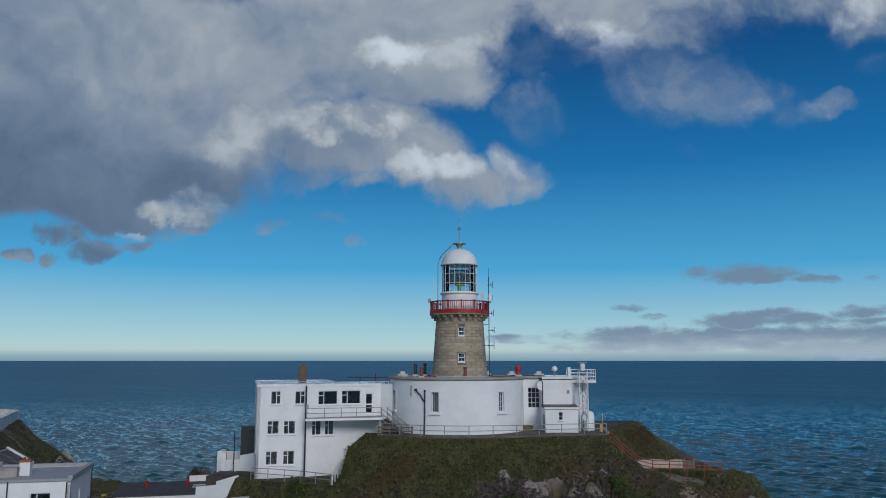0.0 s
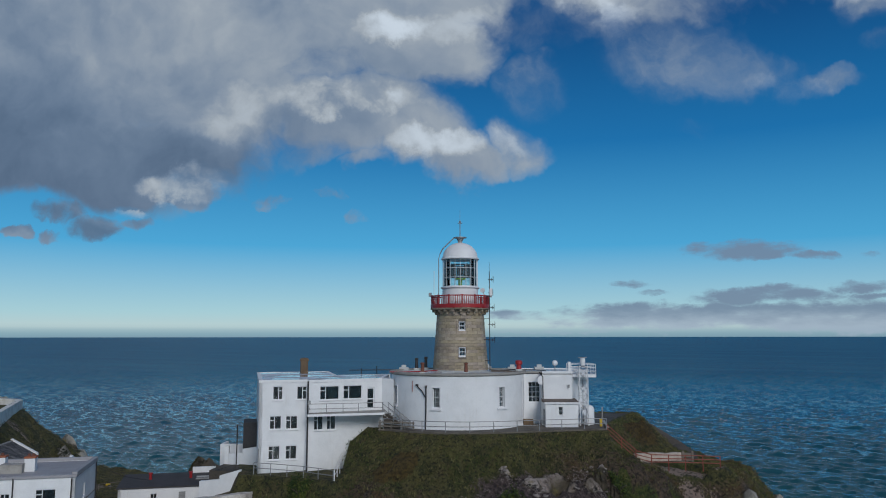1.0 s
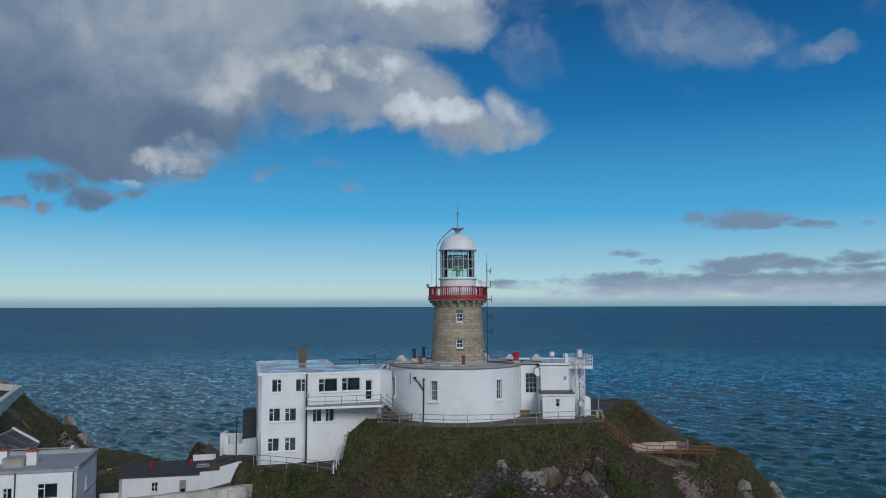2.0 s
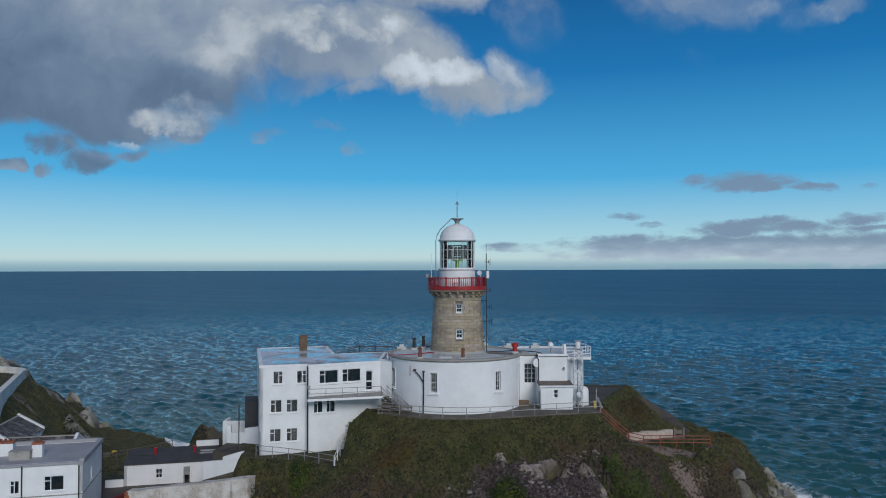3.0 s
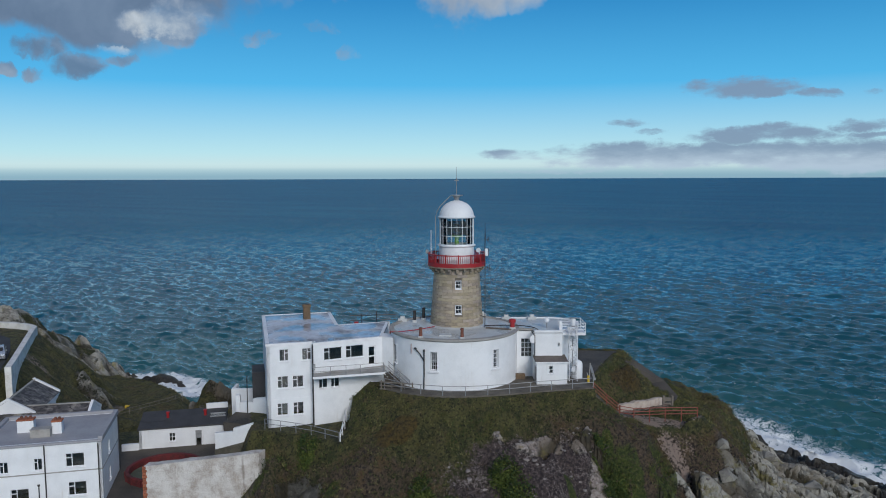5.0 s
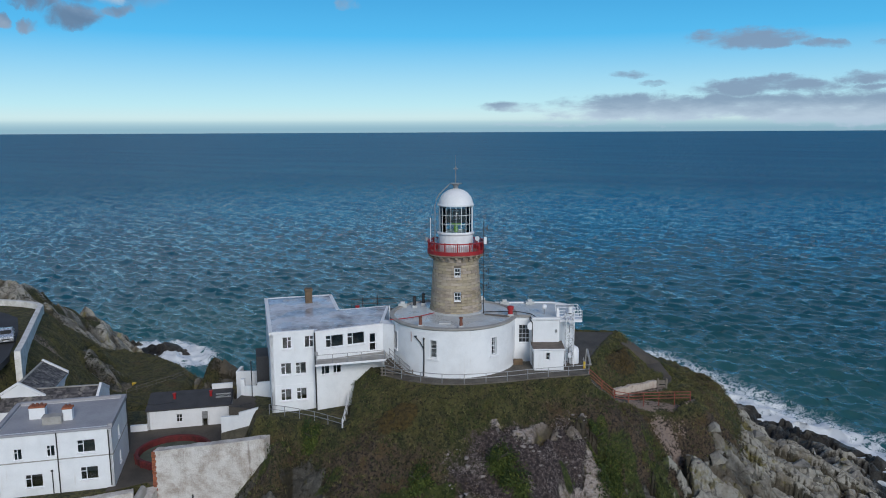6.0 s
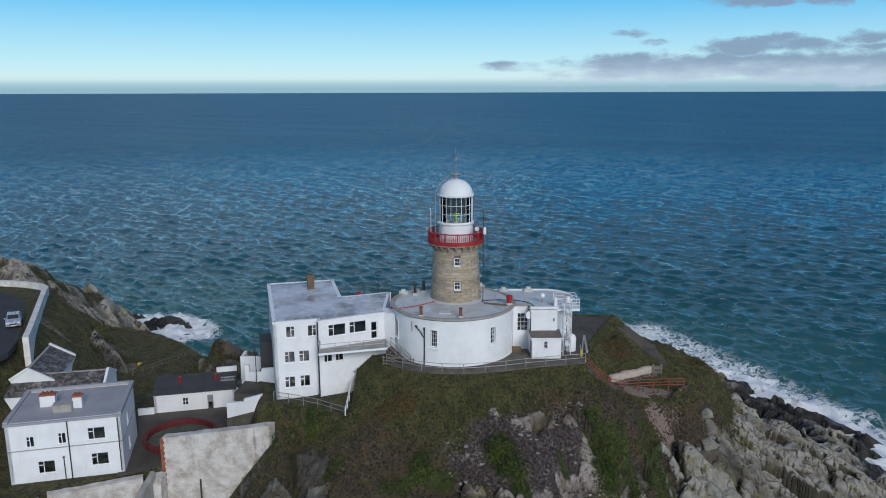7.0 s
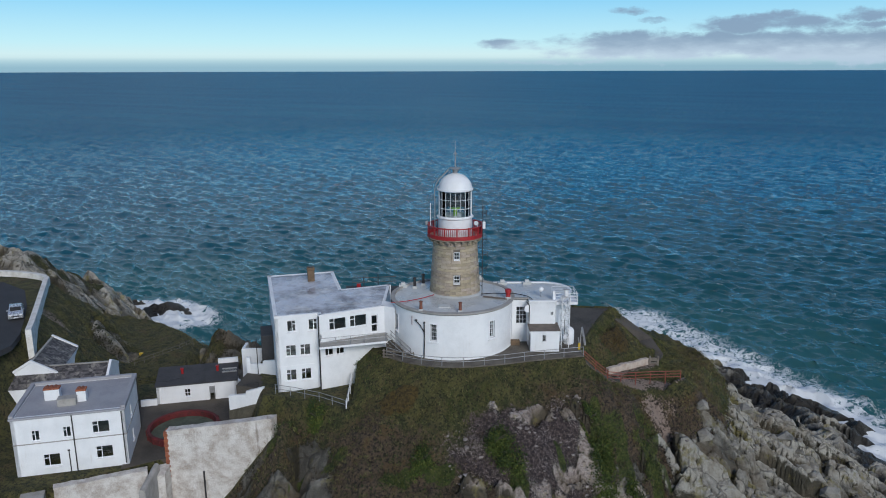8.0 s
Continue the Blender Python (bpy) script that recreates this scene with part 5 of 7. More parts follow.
    part("downpipe", tubes(([(0.06, -0.07, 3.1), (0.06, -0.07, 0.4)], 0.03)), GALV, ob)
    # plaster bands
    part("string_line", boxes((0.3, 4.6, -0.02, -0.002, 3.72, 3.78)), WHITE_TRIM, ob)
    # balcony
    c1, c2 = local(-13.10, 73.20), local(-5.85, 75.10)
    e1, e2 = local(-13.25, 74.72), local(-6.05, 78.05)
    slab = part("balcony", prisms(([c1, c2, e2, e1], 6.27, 6.45)), CONCRETE, ob, "concrete balcony slab with a white edge")
    d = (Vector(c2) - Vector(c1)).normalized()
    o = Vector((d.y, -d.x)) * 0.06
    part("balcony_edge", prisms(([(c1[0] + o.x, c1[1] + o.y), (c2[0] + o.x, c2[1] + o.y), (c2[0] - o.x * 0.05, c2[1] - o.y * 0.05), (c1[0] - o.x * 0.05, c1[1] - o.y * 0.05)], 6.24, 6.46)), WHITE_TRIM, slab)
    rail_path = [Vector((*c1, 0)) + Vector((0.1, 0.1, 0)), Vector((*c2, 0)) + Vector((-0.1, 0.1, 0))]
    for z in (7.42, 6.95):
        part("balcony_rail", tubes(([rail_path[0] + Vector((0, 0, z)), rail_path[1] + Vector((0, 0, z))], 0.035)), GALV, slab)
        part("balcony_rail", tubes(([rail_path[0] + Vector((0, 0, z)), Vector((*e1, z)) + Vector((0.1, -0.05, 0))], 0.035)), GALV, slab)
    for f in (0.0, 0.235, 0.455, 0.66, 0.99):
        q = rail_path[0].lerp(rail_path[1], f)
        part("balcony_post", tubes(([q + Vector((0, 0, 6.42)), q + Vector((0, 0, 7.44))], 0.035)), GALV, slab)
    part("bulkhead_lamp", boxes((c1[0] + 0.02, c1[0] + 0.3, c1[1] + 0.05, c1[1] + 0.3, 7.4, 7.75), bevel=0.03), GALV, ob)
    # link to the round building, a bit lower in plan
    g1, g2 = local(-6.6, 77.9), local(-5.1, 77.2)
    part("link_wall", prisms(([b2, g2, (g2[0] + 0.3, g2[1] + 2.0), (b2[0] + 0.2, b2[1] + 2.0)], low + 3.0, top - 0.02)), WHITE, ob, "plain white link wall")
    # chimney on the roof
    k = local(-16.3, 88.5)
    stack = part("chimney", boxes((k[0] - 0.42, k[0] + 0.42, k[1] - 0.42, k[1] + 0.42, top - 0.1, top + 1.75), (k[0] - 0.5, k[0] + 0.5, k[1] - 0.5, k[1] + 0.5, top + 1.45, top + 1.62), bevel=0.03), CHIMNEY, ob, "brown brick chimney stack")
    part("flue", boxes((k[0] - 0.25, k[0] + 0.25, k[1] - 0.25, k[1] + 0.25, top + 1.7, top + 1.80)), BLACK, stack)
    return ob


build_house()

# ---------------------------------------------------------------- the two-storey house in the yard

LX, LY, LZ, LTURN = -43.35, 66.25, 16.0, 13.5


def build_lower_house():
    ob = thing("lower_house", LX, LY, LZ, LTURN, "two-storey white house with a flat lead-grey roof and two brick-topped chimneys", "house")
    w, d, top, low = 10.75, 8.7, 6.65, -1.5
    front = straight((0, 0), (w, 0), 0.35)
    holes = [(1.78, 2.55, 3.98, 5.15), (4.72, 5.50, 4.05, 5.25), (7.50, 9.20, 4.14, 5.50), (2.60, 4.22, 1.02, 2.40), (7.62, 9.30, 1.28, 2.66)]
    part("front_wall", pierced(0, w, low, top, holes, front), WHITE, ob)
    for h in holes:
        window(ob, front, *h, casement(False, 0.45 if h[1] - h[0] < 1 else 0.34), sill=0.09, bar=0.07, inset=0.25)
    side = straight((w, 0), (w, d), 0.35)
    side_holes = [(3.2, 4.0, 4.1, 5.3), (3.2, 4.0, 1.3, 2.5)]
    part("side_wall", pierced(0, d, low, top, side_holes, side), WHITE, ob)
    for h in side_holes:
        window(ob, side, *h, casement(), sill=0.09, bar=0.07, inset=0.25)
    for p, q in (((w, d), (0, d)), ((0, d), (0, 0))):
        part("side_wall", pierced(0, (Vector(q) - Vector(p)).length, low, top, [], straight(p, q, 0.35)), WHITE, ob)
    part("flat_roof", boxes((0.3, w - 0.3, 0.05, d - 0.3, top - 0.3, top - 0.02)), ROOF_LEAD, ob, "flat lead-grey roof")
    part("roof_edge", boxes((-0.12, w + 0.12, -0.14, 0.08, top - 0.2, top + 0.03), (-0.12, 0.32, 0.08, d + 0.1, top - 0.2, top + 0.26), (w - 0.32, w + 0.12, 0.08, d + 0.1, top - 0.2, top + 0.26), (0.32, w - 0.32, d - 0.32, d + 0.1, top - 0.2, top + 0.30), bevel=0.02), ROOF_LEAD, ob, "lead-capped parapet")
    part("string_course", boxes((-0.03, w + 0.03, -0.05, -0.003, 3.68, 3.78), (w + 0.003, w + 0.05, 0, d, 3.68, 3.78)), CONCRETE, ob)
    for x, y in ((3.1, 4.3), (6.2, 3.2)):
        c = part("chimney", boxes((x - 0.75 if x < 4 else x - 0.45, x + 0.75 if x < 4 else x + 0.45, y - 0.4, y + 0.4, top - 0.05, top + 1.15), bevel=0.02), WHITE, ob, "white chimney with a brick cap")
        part("cap", boxes((x - 0.8 if x < 4 else x - 0.5, x + 0.8 if x < 4 else x + 0.5, y - 0.45, y + 0.45, top + 1.15, top + 1.32), bevel=0.03), BRICK, c)
        for dx in ((-0.4, 0.0, 0.4) if x < 4 else (-0.15, 0.2)):
            part("pot", tubes(([(x + dx, y, top + 1.3), (x + dx, y, top + 1.55)], 0.13)), CLAY, c)
    part("water_tank", boxes((4.0, 5.8, 2.0, 3.0, top - 0.05, top + 0.7), (3.96, 5.84, 1.96, 3.04, top + 0.7, top + 0.78), bevel=0.03), CONCRETE, ob, "low grey tank housing")
    part("downpipe", tubes(([(5.72, -0.10, top - 0.1), (5.72, -0.10, 0.2)], 0.06)), BLACK, ob)
    part("downpipe", tubes(([(5.1, -0.10, 2.6), (5.1, -0.10, 0.2)], 0.05), ([(5.0, -0.12, 2.65), (5.2, -0.12, 2.65)], 0.09)), BLACK, ob)
    part("downpipe", tubes(([(w - 0.3, -0.10, top - 0.3), (w - 0.3, -0.10, 0.5)], 0.055)), BLACK, ob)
    part("downpipe", tubes(([(w + 0.1, d - 0.3, top - 0.1), (w + 0.1, d - 0.3, 0.5)], 0.055)), BLACK, ob)
    part("inner_floor", boxes((0.4, w - 0.4, 0.4, d - 0.4, 3.2, 3.4), (0.4, w - 0.4, 4.5, 4.6, 0.0, 6.3)), ROOM, ob)
    return ob


build_lower_house()

# ---------------------------------------------------------------- walks, fences and walls round the top


def along(points, step):
    """Points evenly spaced along a line, ends included."""
    pts = [Vector(p) for p in points]
    runs = [(b - a).length for a, b in zip(pts, pts[1:])]
    n = max(1, round(sum(runs) / step))
    out = []
    for i in range(n + 1):
        d = sum(runs) * i / n
        k = 0
        while k < len(runs) - 1 and d > runs[k]:
            d -= runs[k]
            k += 1
        out.append(pts[k].lerp(pts[k + 1], min(1.0, d / runs[k])))
    return out


def railing(name, points, height, rails, step, r, mat, label, category="railing", lift=0.0):
    ob = thing(name, *points[0], label=label, category=category)
    base = Vector(points[0])
    stops = along(points, step)
    first = None
    for p in stops:
        m = Matrix.Translation(p - base)
        if first is None:
            first = part("post", tubes(([(0, 0, -0.5), (0, 0, height)], r * 1.15)), mat, ob)
            first.matrix_basis = m
        else:
            again(first, m)
    for h in rails:
        line = [Vector(p) - base + Vector((0, 0, h)) for p in points]
        part("rail", tubes((line, r)), mat, ob)
    return ob


def curve(points, n=6):
    """A smooth line through points."""
    pts = [Vector(p) for p in points]
    ext = [pts[0] * 2 - pts[1]] + pts + [pts[-1] * 2 - pts[-2]]
    out = []
    for i in range(1, len(ext) - 2):
        a, b, c, d = ext[i - 1:i + 3]
        for k in range(n):
            t = k / n
            out.append(0.5 * ((2 * b) + (c - a) * t + (2 * a - 5 * b + 4 * c - d) * t * t + (3 * b - a - 3 * c + d) * t ** 3))
    return out + [pts[-1]]


PATH_Z = 25.98
edge = curve([(-5.9, 74.3, PATH_Z), (-3.0, 72.25, PATH_Z), (1.3, 71.15, PATH_Z), (6.0, 71.75, PATH_Z), (10.0, 72.85, PATH_Z), (15.75, 74.1, PATH_Z)], 5)
bm = bmesh.new()
prism(bm, [(p.x, p.y) for p in edge] + [(15.75, 78.6), (9.0, 78.6), (-4.5, 77.0)], 25.1, PATH_Z)
tagged(part("pavement", bm, WALK), "worn dark concrete walk round the round building", "pavement", kind="structure")
railing("fence", [(p.x, p.y + 0.1, p.z) for p in edge], 1.0, (0.98, 0.52), 2.4, 0.035, GALV, "grey tubular handrail fence along the concrete walk", "fence")

bm = bmesh.new()
prism(bm, [(15.77, 76.0), (16.5, 78.6), (18.6, 84.0), (21.0, 89.0), (22.4, 91.4), (18.5, 91.9), (12.5, 92.5), (12.5, 86.0)], 25.2, 25.70)
tagged(part("yard", bm, YARD), "dark bare yard behind the wing", "yard", kind="structure")
yard_line = thing("kerb_strip", 16.6, 78.0, 25.7, label="pale concrete kerb strips in the dark yard", category="kerb")
part("strip", prisms(([(0.0, 0.2), (0.25, 0.2), (1.0, 6.0), (0.75, 6.0)], -0.1, 0.08)), CONCRETE, yard_line)
bm = bmesh.new()
pts = [Vector(p) for p in TRACK]
rows = []
for i, p in enumerate(pts):
    d = (pts[min(i + 1, len(pts) - 1)] - pts[max(i - 1, 0)]).normalized()
    n = Vector((-d.y, d.x, 0)).normalized()
    rows.append([bm.verts.new(p + n * o + Vector((0, 0, dz))) for o, dz in ((-1.1, 0.12), (1.1, 0.12), (1.1, -0.5), (-1.1, -0.5))])
for a, b in zip(rows, rows[1:]):
    for i in range(4):
        bm.faces.new((a[i], a[(i + 1) % 4], b[(i + 1) % 4], b[i]))
bm.faces.new(rows[0])
bm.faces.new(rows[-1][::-1])
tagged(part("track", bm, YARD), "dark worn track dropping from the yard to the gate", "path", kind="structure")

railing("path_railing", [(x, y - 0.55, z) for x, y, z in CLIFF_PATH], 1.05, (1.03, 0.68, 0.34), 1.9, 0.045, RED_RAIL, "rust-red three-bar railing beside the cliff path")
bm = bmesh.new()
pts = curve(CLIFF_PATH[:4], 4)
low = [[bm.verts.new((p.x, p.y + o, p.z - d)) for o, d in ((-0.6, 0.0), (0.55, 0.0), (0.55, 0.35), (-0.6, 0.35))] for p in pts]
for a, b in zip(low, low[1:]):
    for i in range(4):
        bm.faces.new((a[i], a[(i + 1) % 4], b[(i + 1) % 4], b[i]))
bm.faces.new(low[0])
bm.faces.new(low[-1][::-1])
tagged(part("cliff_path", bm, WALK), "narrow worn concrete cliff path", "path", kind="structure")


def rubble_wall(name, a, b, z_a, z_b, height, thick, mat, label, steps=9, seed=1):
    """A stepped, uneven wall of stones."""
    rng = random.Random(seed)
    ob = thing(name, *a, z_a, label=label, category="wall")
    a3, b3 = Vector((*a, 0)), Vector((*b, 0))
    d = (b3 - a3).normalized()
    side = Vector((-d.y, d.x, 0)) * thick / 2
    for i in range(steps):
        p, q = a3.lerp(b3, i / steps) - a3, a3.lerp(b3, (i + 0.985) / steps) - a3
        top = height + (z_b - z_a) * (i + 0.5) / steps + rng.uniform(-0.07, 0.07)
        j = rng.uniform(-0.04, 0.04)
        bm = bmesh.new()
        prism(bm, [((p - side).x, (p - side).y + j), ((q - side).x, (q - side).y + j), ((q + side).x, (q + side).y + j), ((p + side).x, (p + side).y + j)], -0.7, top)
        bmesh.ops.bevel(bm, geom=list(bm.edges), offset=0.04, segments=1, affect="EDGES")
        part("stone", bm, mat, ob)
    return ob


rubble_wall("parapet_wall", (19.3, 77.5), (25.1, 81.8), 22.3, 21.7, 0.85, 0.5, PINK, "pale stepped rubble wall curving along the cliff path", 10, 4)
pier = thing("gate_pier", 25.5, 82.0, 21.4, label="dark weathered timber gate at the wall's end", category="gate")
part("gate_post", boxes((-0.1, 0.1, -0.1, 0.1, -0.3, 1.3), (0.9, 1.1, -0.1, 0.1, -0.3, 1.3)), WOOD, pier)
part("gate_board", boxes((0.12, 0.88, -0.04, 0.04, 0.1, 0.5), (0.12, 0.88, -0.04, 0.04, 0.65, 1.1)), WOOD, pier)


def build_steel_mast():
    ob = thing("steel_mast", 14.1, 77.0, PATH_Z, label="white lattice steel mast with a railed platform and radar", category="mast")
    half, top = 0.42, 5.9
    corners = [(-half, -half), (half, -half), (half, half), (-half, half)]
    leg = None
    for x, y in corners:
        if leg is None:
            leg = part("leg", tubes(([(0, 0, -0.1), (0, 0, top)], 0.038)), WHITE_TRIM, ob)
            leg.matrix_basis = pose(x, y, 0)
        else:
            again(leg, pose(x, y, 0))
    n = 8
    for i in range(n):
        z0, z1 = top * i / n, top * (i + 1) / n
        for (ax, ay), (bx, by) in zip(corners, corners[1:] + corners[:1]):
            part("brace", tubes(([(ax, ay, z0), (bx, by, z1)] if i % 2 else [(bx, by, z0), (ax, ay, z1)], 0.015), ([(ax, ay, z1), (bx, by, z1)], 0.015), seg=6), GALV, ob)
    x0, x1, y0, y1, z = -1.05, 1.45, 0.7, 3.6, 4.85
    deck = part("platform", boxes((x0, x1, y0, y1, z, z + 0.12), (x0, x1, y0 - 0.04, y0, z - 0.12, z + 0.18), (x1, x1 + 0.04, y0, y1, z - 0.12, z + 0.18)), WHITE_TRIM, ob, "white steel platform deck")
    for h in (0.5, 0.85, 1.2):
        part("rail", tubes(([(x0, y0, z + h), (x1, y0, z + h), (x1, y1, z + h), (x0, y1, z + h)], 0.03)), WHITE_TRIM, deck)
    post = None
    for x, y in ((x0, y0), (x0 + 0.83, y0), (x0 + 1.66, y0), (x1, y0), (x1, y0 + 0.95), (x1, y0 + 1.9), (x1, y1), (x0, y1)):
        if post is None:
            post = part("post", tubes(([(0, 0, z), (0, 0, z + 1.22)], 0.03)), WHITE_TRIM, deck)
            post.matrix_basis = pose(x, y, 0)
        else:
            again(post, pose(x, y, 0))
    part("side_panel", boxes((x0 - 0.32, x0 - 0.04, y0, y0 + 0.5, z - 0.05, z + 1.45), bevel=0.03), WHITE_TRIM, deck)
    radar = part("radar_pedestal", lathe([(0.22, 5.95), (0.22, 6.2), (0.26, 6.25), (0.26, 6.65), (0, 6.7)], 20), WHITE_TRIM, ob, "white radar pedestal", smooth=True)
    part("scanner", boxes((-0.42, 0.42, -0.10, 0.10, 6.70, 6.80), bevel=0.04), GALV, radar, "grey rotating scanner bar")
    part("dark_lamp", lathe([(0.16, 5.85), (0.2, 5.95), (0.12, 6.25), (0, 6.3)], 16), BLACK, ob)
    for z in (5.05, 3.6, 1.3):
        part("drum_antenna", tubes(([(-0.1, -0.46, z), (0.05, -0.56, z)], 0.30 if z < 2 else 0.22), seg=18), WHITE_TRIM, ob)
    part("cable", tubes(([(-0.12, -0.45, 4.6), (-0.14, -0.47, 0.4)], 0.03), seg=6), BLACK, ob)
    return ob


build_steel_mast()
tank = thing("white_tank", 14.75, 78.1, PATH_Z, label="upright white cylinder tank with a domed top", category="tank")
part("shell", lathe([(0, 0), (0.62, 0), (0.62, 1.5), (0.52, 1.75), (0.3, 1.9), (0, 1.95)], 32), WHITE, tank, smooth=True)
ladder = thing("yellow_ladder", 15.6, 76.0, PATH_Z, label="leaning pole with a yellow painted foot", category="pole")
part("pole", tubes(([(0.1, 0.0, 0), (0.5, 1.6, 1.7)], 0.05), ([(0.12, 0.0, 0), (0.55, 3.4, 0.12)], 0.06)), CONCRETE, ladder)
part("foot", boxes((-0.12, 0.12, -0.12, 0.12, 0, 0.75), bevel=0.03), YELLOW, ladder)


def build_stairs():
    ob = thing("timber_stairs", -5.75, 75.5, 25.6, -28.0, "weathered timber stairs from the balcony down to the walk", "stairs")
    n = 9
    tread = None
    for i in range(n):
        m = pose(0.27 * i, 0, 1.70 - 0.185 * i)
        if tread is None:
            tread = part("tread", boxes((0, 0.31, -0.5, 0.5, -0.04, 0.0), (0.25, 0.28, -0.5, 0.5, -0.19, -0.04)), DARK_WOOD, ob)
            tread.matrix_basis = m
        else:
            again(tread, m)
    for y in (-0.53, 0.53):
        part("stringer", prisms(([(0.0, y - 0.03), (2.5, y - 0.03), (2.5, y + 0.03), (0.0, y + 0.03)], 0.0, [1.68, 0.05, 0.05, 1.68])), DARK_WOOD, ob)
        for h in (1.0, 0.55):
            part("handrail", tubes(([(-0.1, y, 1.75 + h), (2.5, y, 0.05 + h)], 0.035)), GALV, ob)
        for x in (0.0, 1.25, 2.5):
            part("post", tubes(([(x, y, 1.6 - 0.66 * x), (x, y, 2.76 - 0.69 * x)], 0.035)), GALV, ob)
    return ob


build_stairs()
deck = thing("timber_barrier", -6.3, 74.4, 25.6, -16.0, "weathered timber barrier at the foot of the stairs", "fence")
for x in (0.0, 1.15, 2.3, 3.4):
    part("post", boxes((x, x + 0.12, 0, 0.12, -0.9, 1.15), bevel=0.015), WOOD, deck)
for z in (0.22, 0.58, 0.95):
    part("board", boxes((-0.1, 3.6, -0.05, -0.005, z, z + 0.13), bevel=0.01), WOOD, deck)
part("landing", boxes((-0.3, 2.6, 0.15, 1.3, -0.2, 0.12), bevel=0.02), DARK_WOOD, deck, "dark boarded landing")

railing("terrace_railing", [(-18.3, 74.0, 21.85), (-16.0, 73.2, 21.85), (-13.0, 71.8, 21.85), (-10.05, 69.8, 21.85)], 1.0, (0.98, 0.5), 1.9, 0.035, GALV, "grey tubular railing along the house terrace")
railing("slope_railing", [(-9.95, 69.8, 21.85), (-9.95, 71.5, 22.0), (-9.95, 73.5, 22.3), (-9.98, 75.3, 22.6)], 1.0, (0.98, 0.5), 1.8, 0.04, WHITE_TRIM, "pale railing climbing beside the house wall")

# things on the flat roofs
for x, y, s, mat, lab in ((-2.1, 74.25, 0.95, CLAY, "dark terracotta chimney pot on a cement block"), (2.15, 73.75, 0.95, CLAY, "dark terracotta chimney pot on a cement block"),
                          (-2.0, 84.2, 1.25, BLACK, "dark iron vent pipe on a cement block"), (-3.0, 83.0, 1.15, BLACK, "dark iron vent pipe on a cement block")):
    pot = thing("chimney_pot", x, y, DECK_Z + 0.05, label=lab, category="chimney pot", group="pots on the round roof")
    part("base", boxes((-0.28, 0.28, -0.28, 0.28, -0.1, 0.25), bevel=0.05), ROOF_GREY, pot)
    part("pot", lathe([(0, 0.2), (0.19, 0.2), (0.15, 0.2 + s * 0.8), (0.21, 0.2 + s * 0.85), (0.21, 0.2 + s * 0.95), (0.13, 0.2 + s), (0, 0.2 + s)], 18), mat, pot, smooth=True)
pot = thing("red_vent", 7.75, 78.4, DECK_Z + 0.05, label="bright red ventilator cowl on a cement block", category="vent")
part("base", boxes((-0.35, 0.35, -0.35, 0.35, -0.1, 0.32), bevel=0.06), ROOF_GREY, pot)
part("cowl", lathe([(0, 0.3), (0.28, 0.3), (0.24, 0.75), (0.36, 0.8), (0.36, 1.15), (0.2, 1.22), (0, 1.22)], 18), RED, pot, smooth=True)
for x, y in ((4.9, 86.3), (7.6, 84.3), (10.6, 84.4), (-4.4, 83.5)):
    vent = thing("roof_block", x, y, DECK_Z + 0.02, label="small grey cement block at the roof's edge", category="roof block", group="blocks along the roof edge")
    part("body", prisms(([(-0.5, -0.35), (0.5, -0.35), (0.5, 0.35), (-0.5, 0.35)], -0.05, 0.35), ([(-0.25, -0.2), (0.25, -0.2), (0.25, 0.2), (-0.25, 0.2)], 0.35, 0.6)), ROOF_GREY, vent)
ball = thing("white_dome_aerial", 11.6, 79.2, DECK_Z, label="small white ball aerial on a stalk on the roof", category="antenna")
part("ball", lathe([(0.0, 0.62)] + [(0.3 * math.cos(radians(a)), 0.95 + 0.3 * math.sin(radians(a))) for a in range(-75, 90, 15)] + [(0, 1.25)], 20), WHITE_TRIM, ball, smooth=True)
part("stalk", tubes(([(0, 0, -0.1), (0, 0, 0.7)], 0.05)), GALV, ball)
step_block = thing("roof_step", 0.4, 75.6, DECK_Z + 0.05, label="low cement step on the round roof", category="step")
part("body", boxes((-0.6, 0.7, -0.4, 0.5, -0.05, 0.14), bevel=0.03), ROOF_GREY, step_block)
hose = thing("red_hose", -4.9, 77.2, DECK_Z + 0.12, label="red hose lying across the round roof", category="hose")
part("pipe", tubes((curve([(-0.6, -0.3, 0.05), (0.8, 0.2, 0.02), (2.6, 1.2, 0.03), (4.2, 2.6, 0.05)]), 0.05)), RED, hose)
cable = thing("roof_cable", 5.0, 79.6, DECK_Z + 0.14, label="black cable trailing over the roofs", category="cable")
part("wire", tubes((curve([(-0.2, 0.2, 0.1), (1.2, 0.8, 0.0), (2.5, 0.3, 0.12), (3.6, 0.3, 0.1), (5.0, -0.8, 0.1), (5.4, -2.0, 0.1)]), 0.05)), BLACK, cable)
duct = thing("roof_duct", 4.9, 79.0, DECK_Z + 0.10, label="brown timber duct on the round roof", category="duct")
part("cover", prisms(([(0, 0), (2.7, -1.0), (2.76, -0.8), (0.06, 0.2)], -0.02, 0.12)), ROOF_BROWN, duct)
crate = thing("wooden_crate", 8.6, 77.6, PATH_Z, label="small brown wooden crate against the wing wall", category="crate")
part("body", boxes((-0.55, 0.45, -0.3, 0.3, 0, 0.55), (-0.58, 0.48, -0.33, 0.33, 0.42, 0.5), bevel=0.02), CHIMNEY, crate)
roof_kit = thing("roof_equipment", -9.0, 88.2, 29.5, label="dark pipes and a red box on a low back roof", category="equipment")
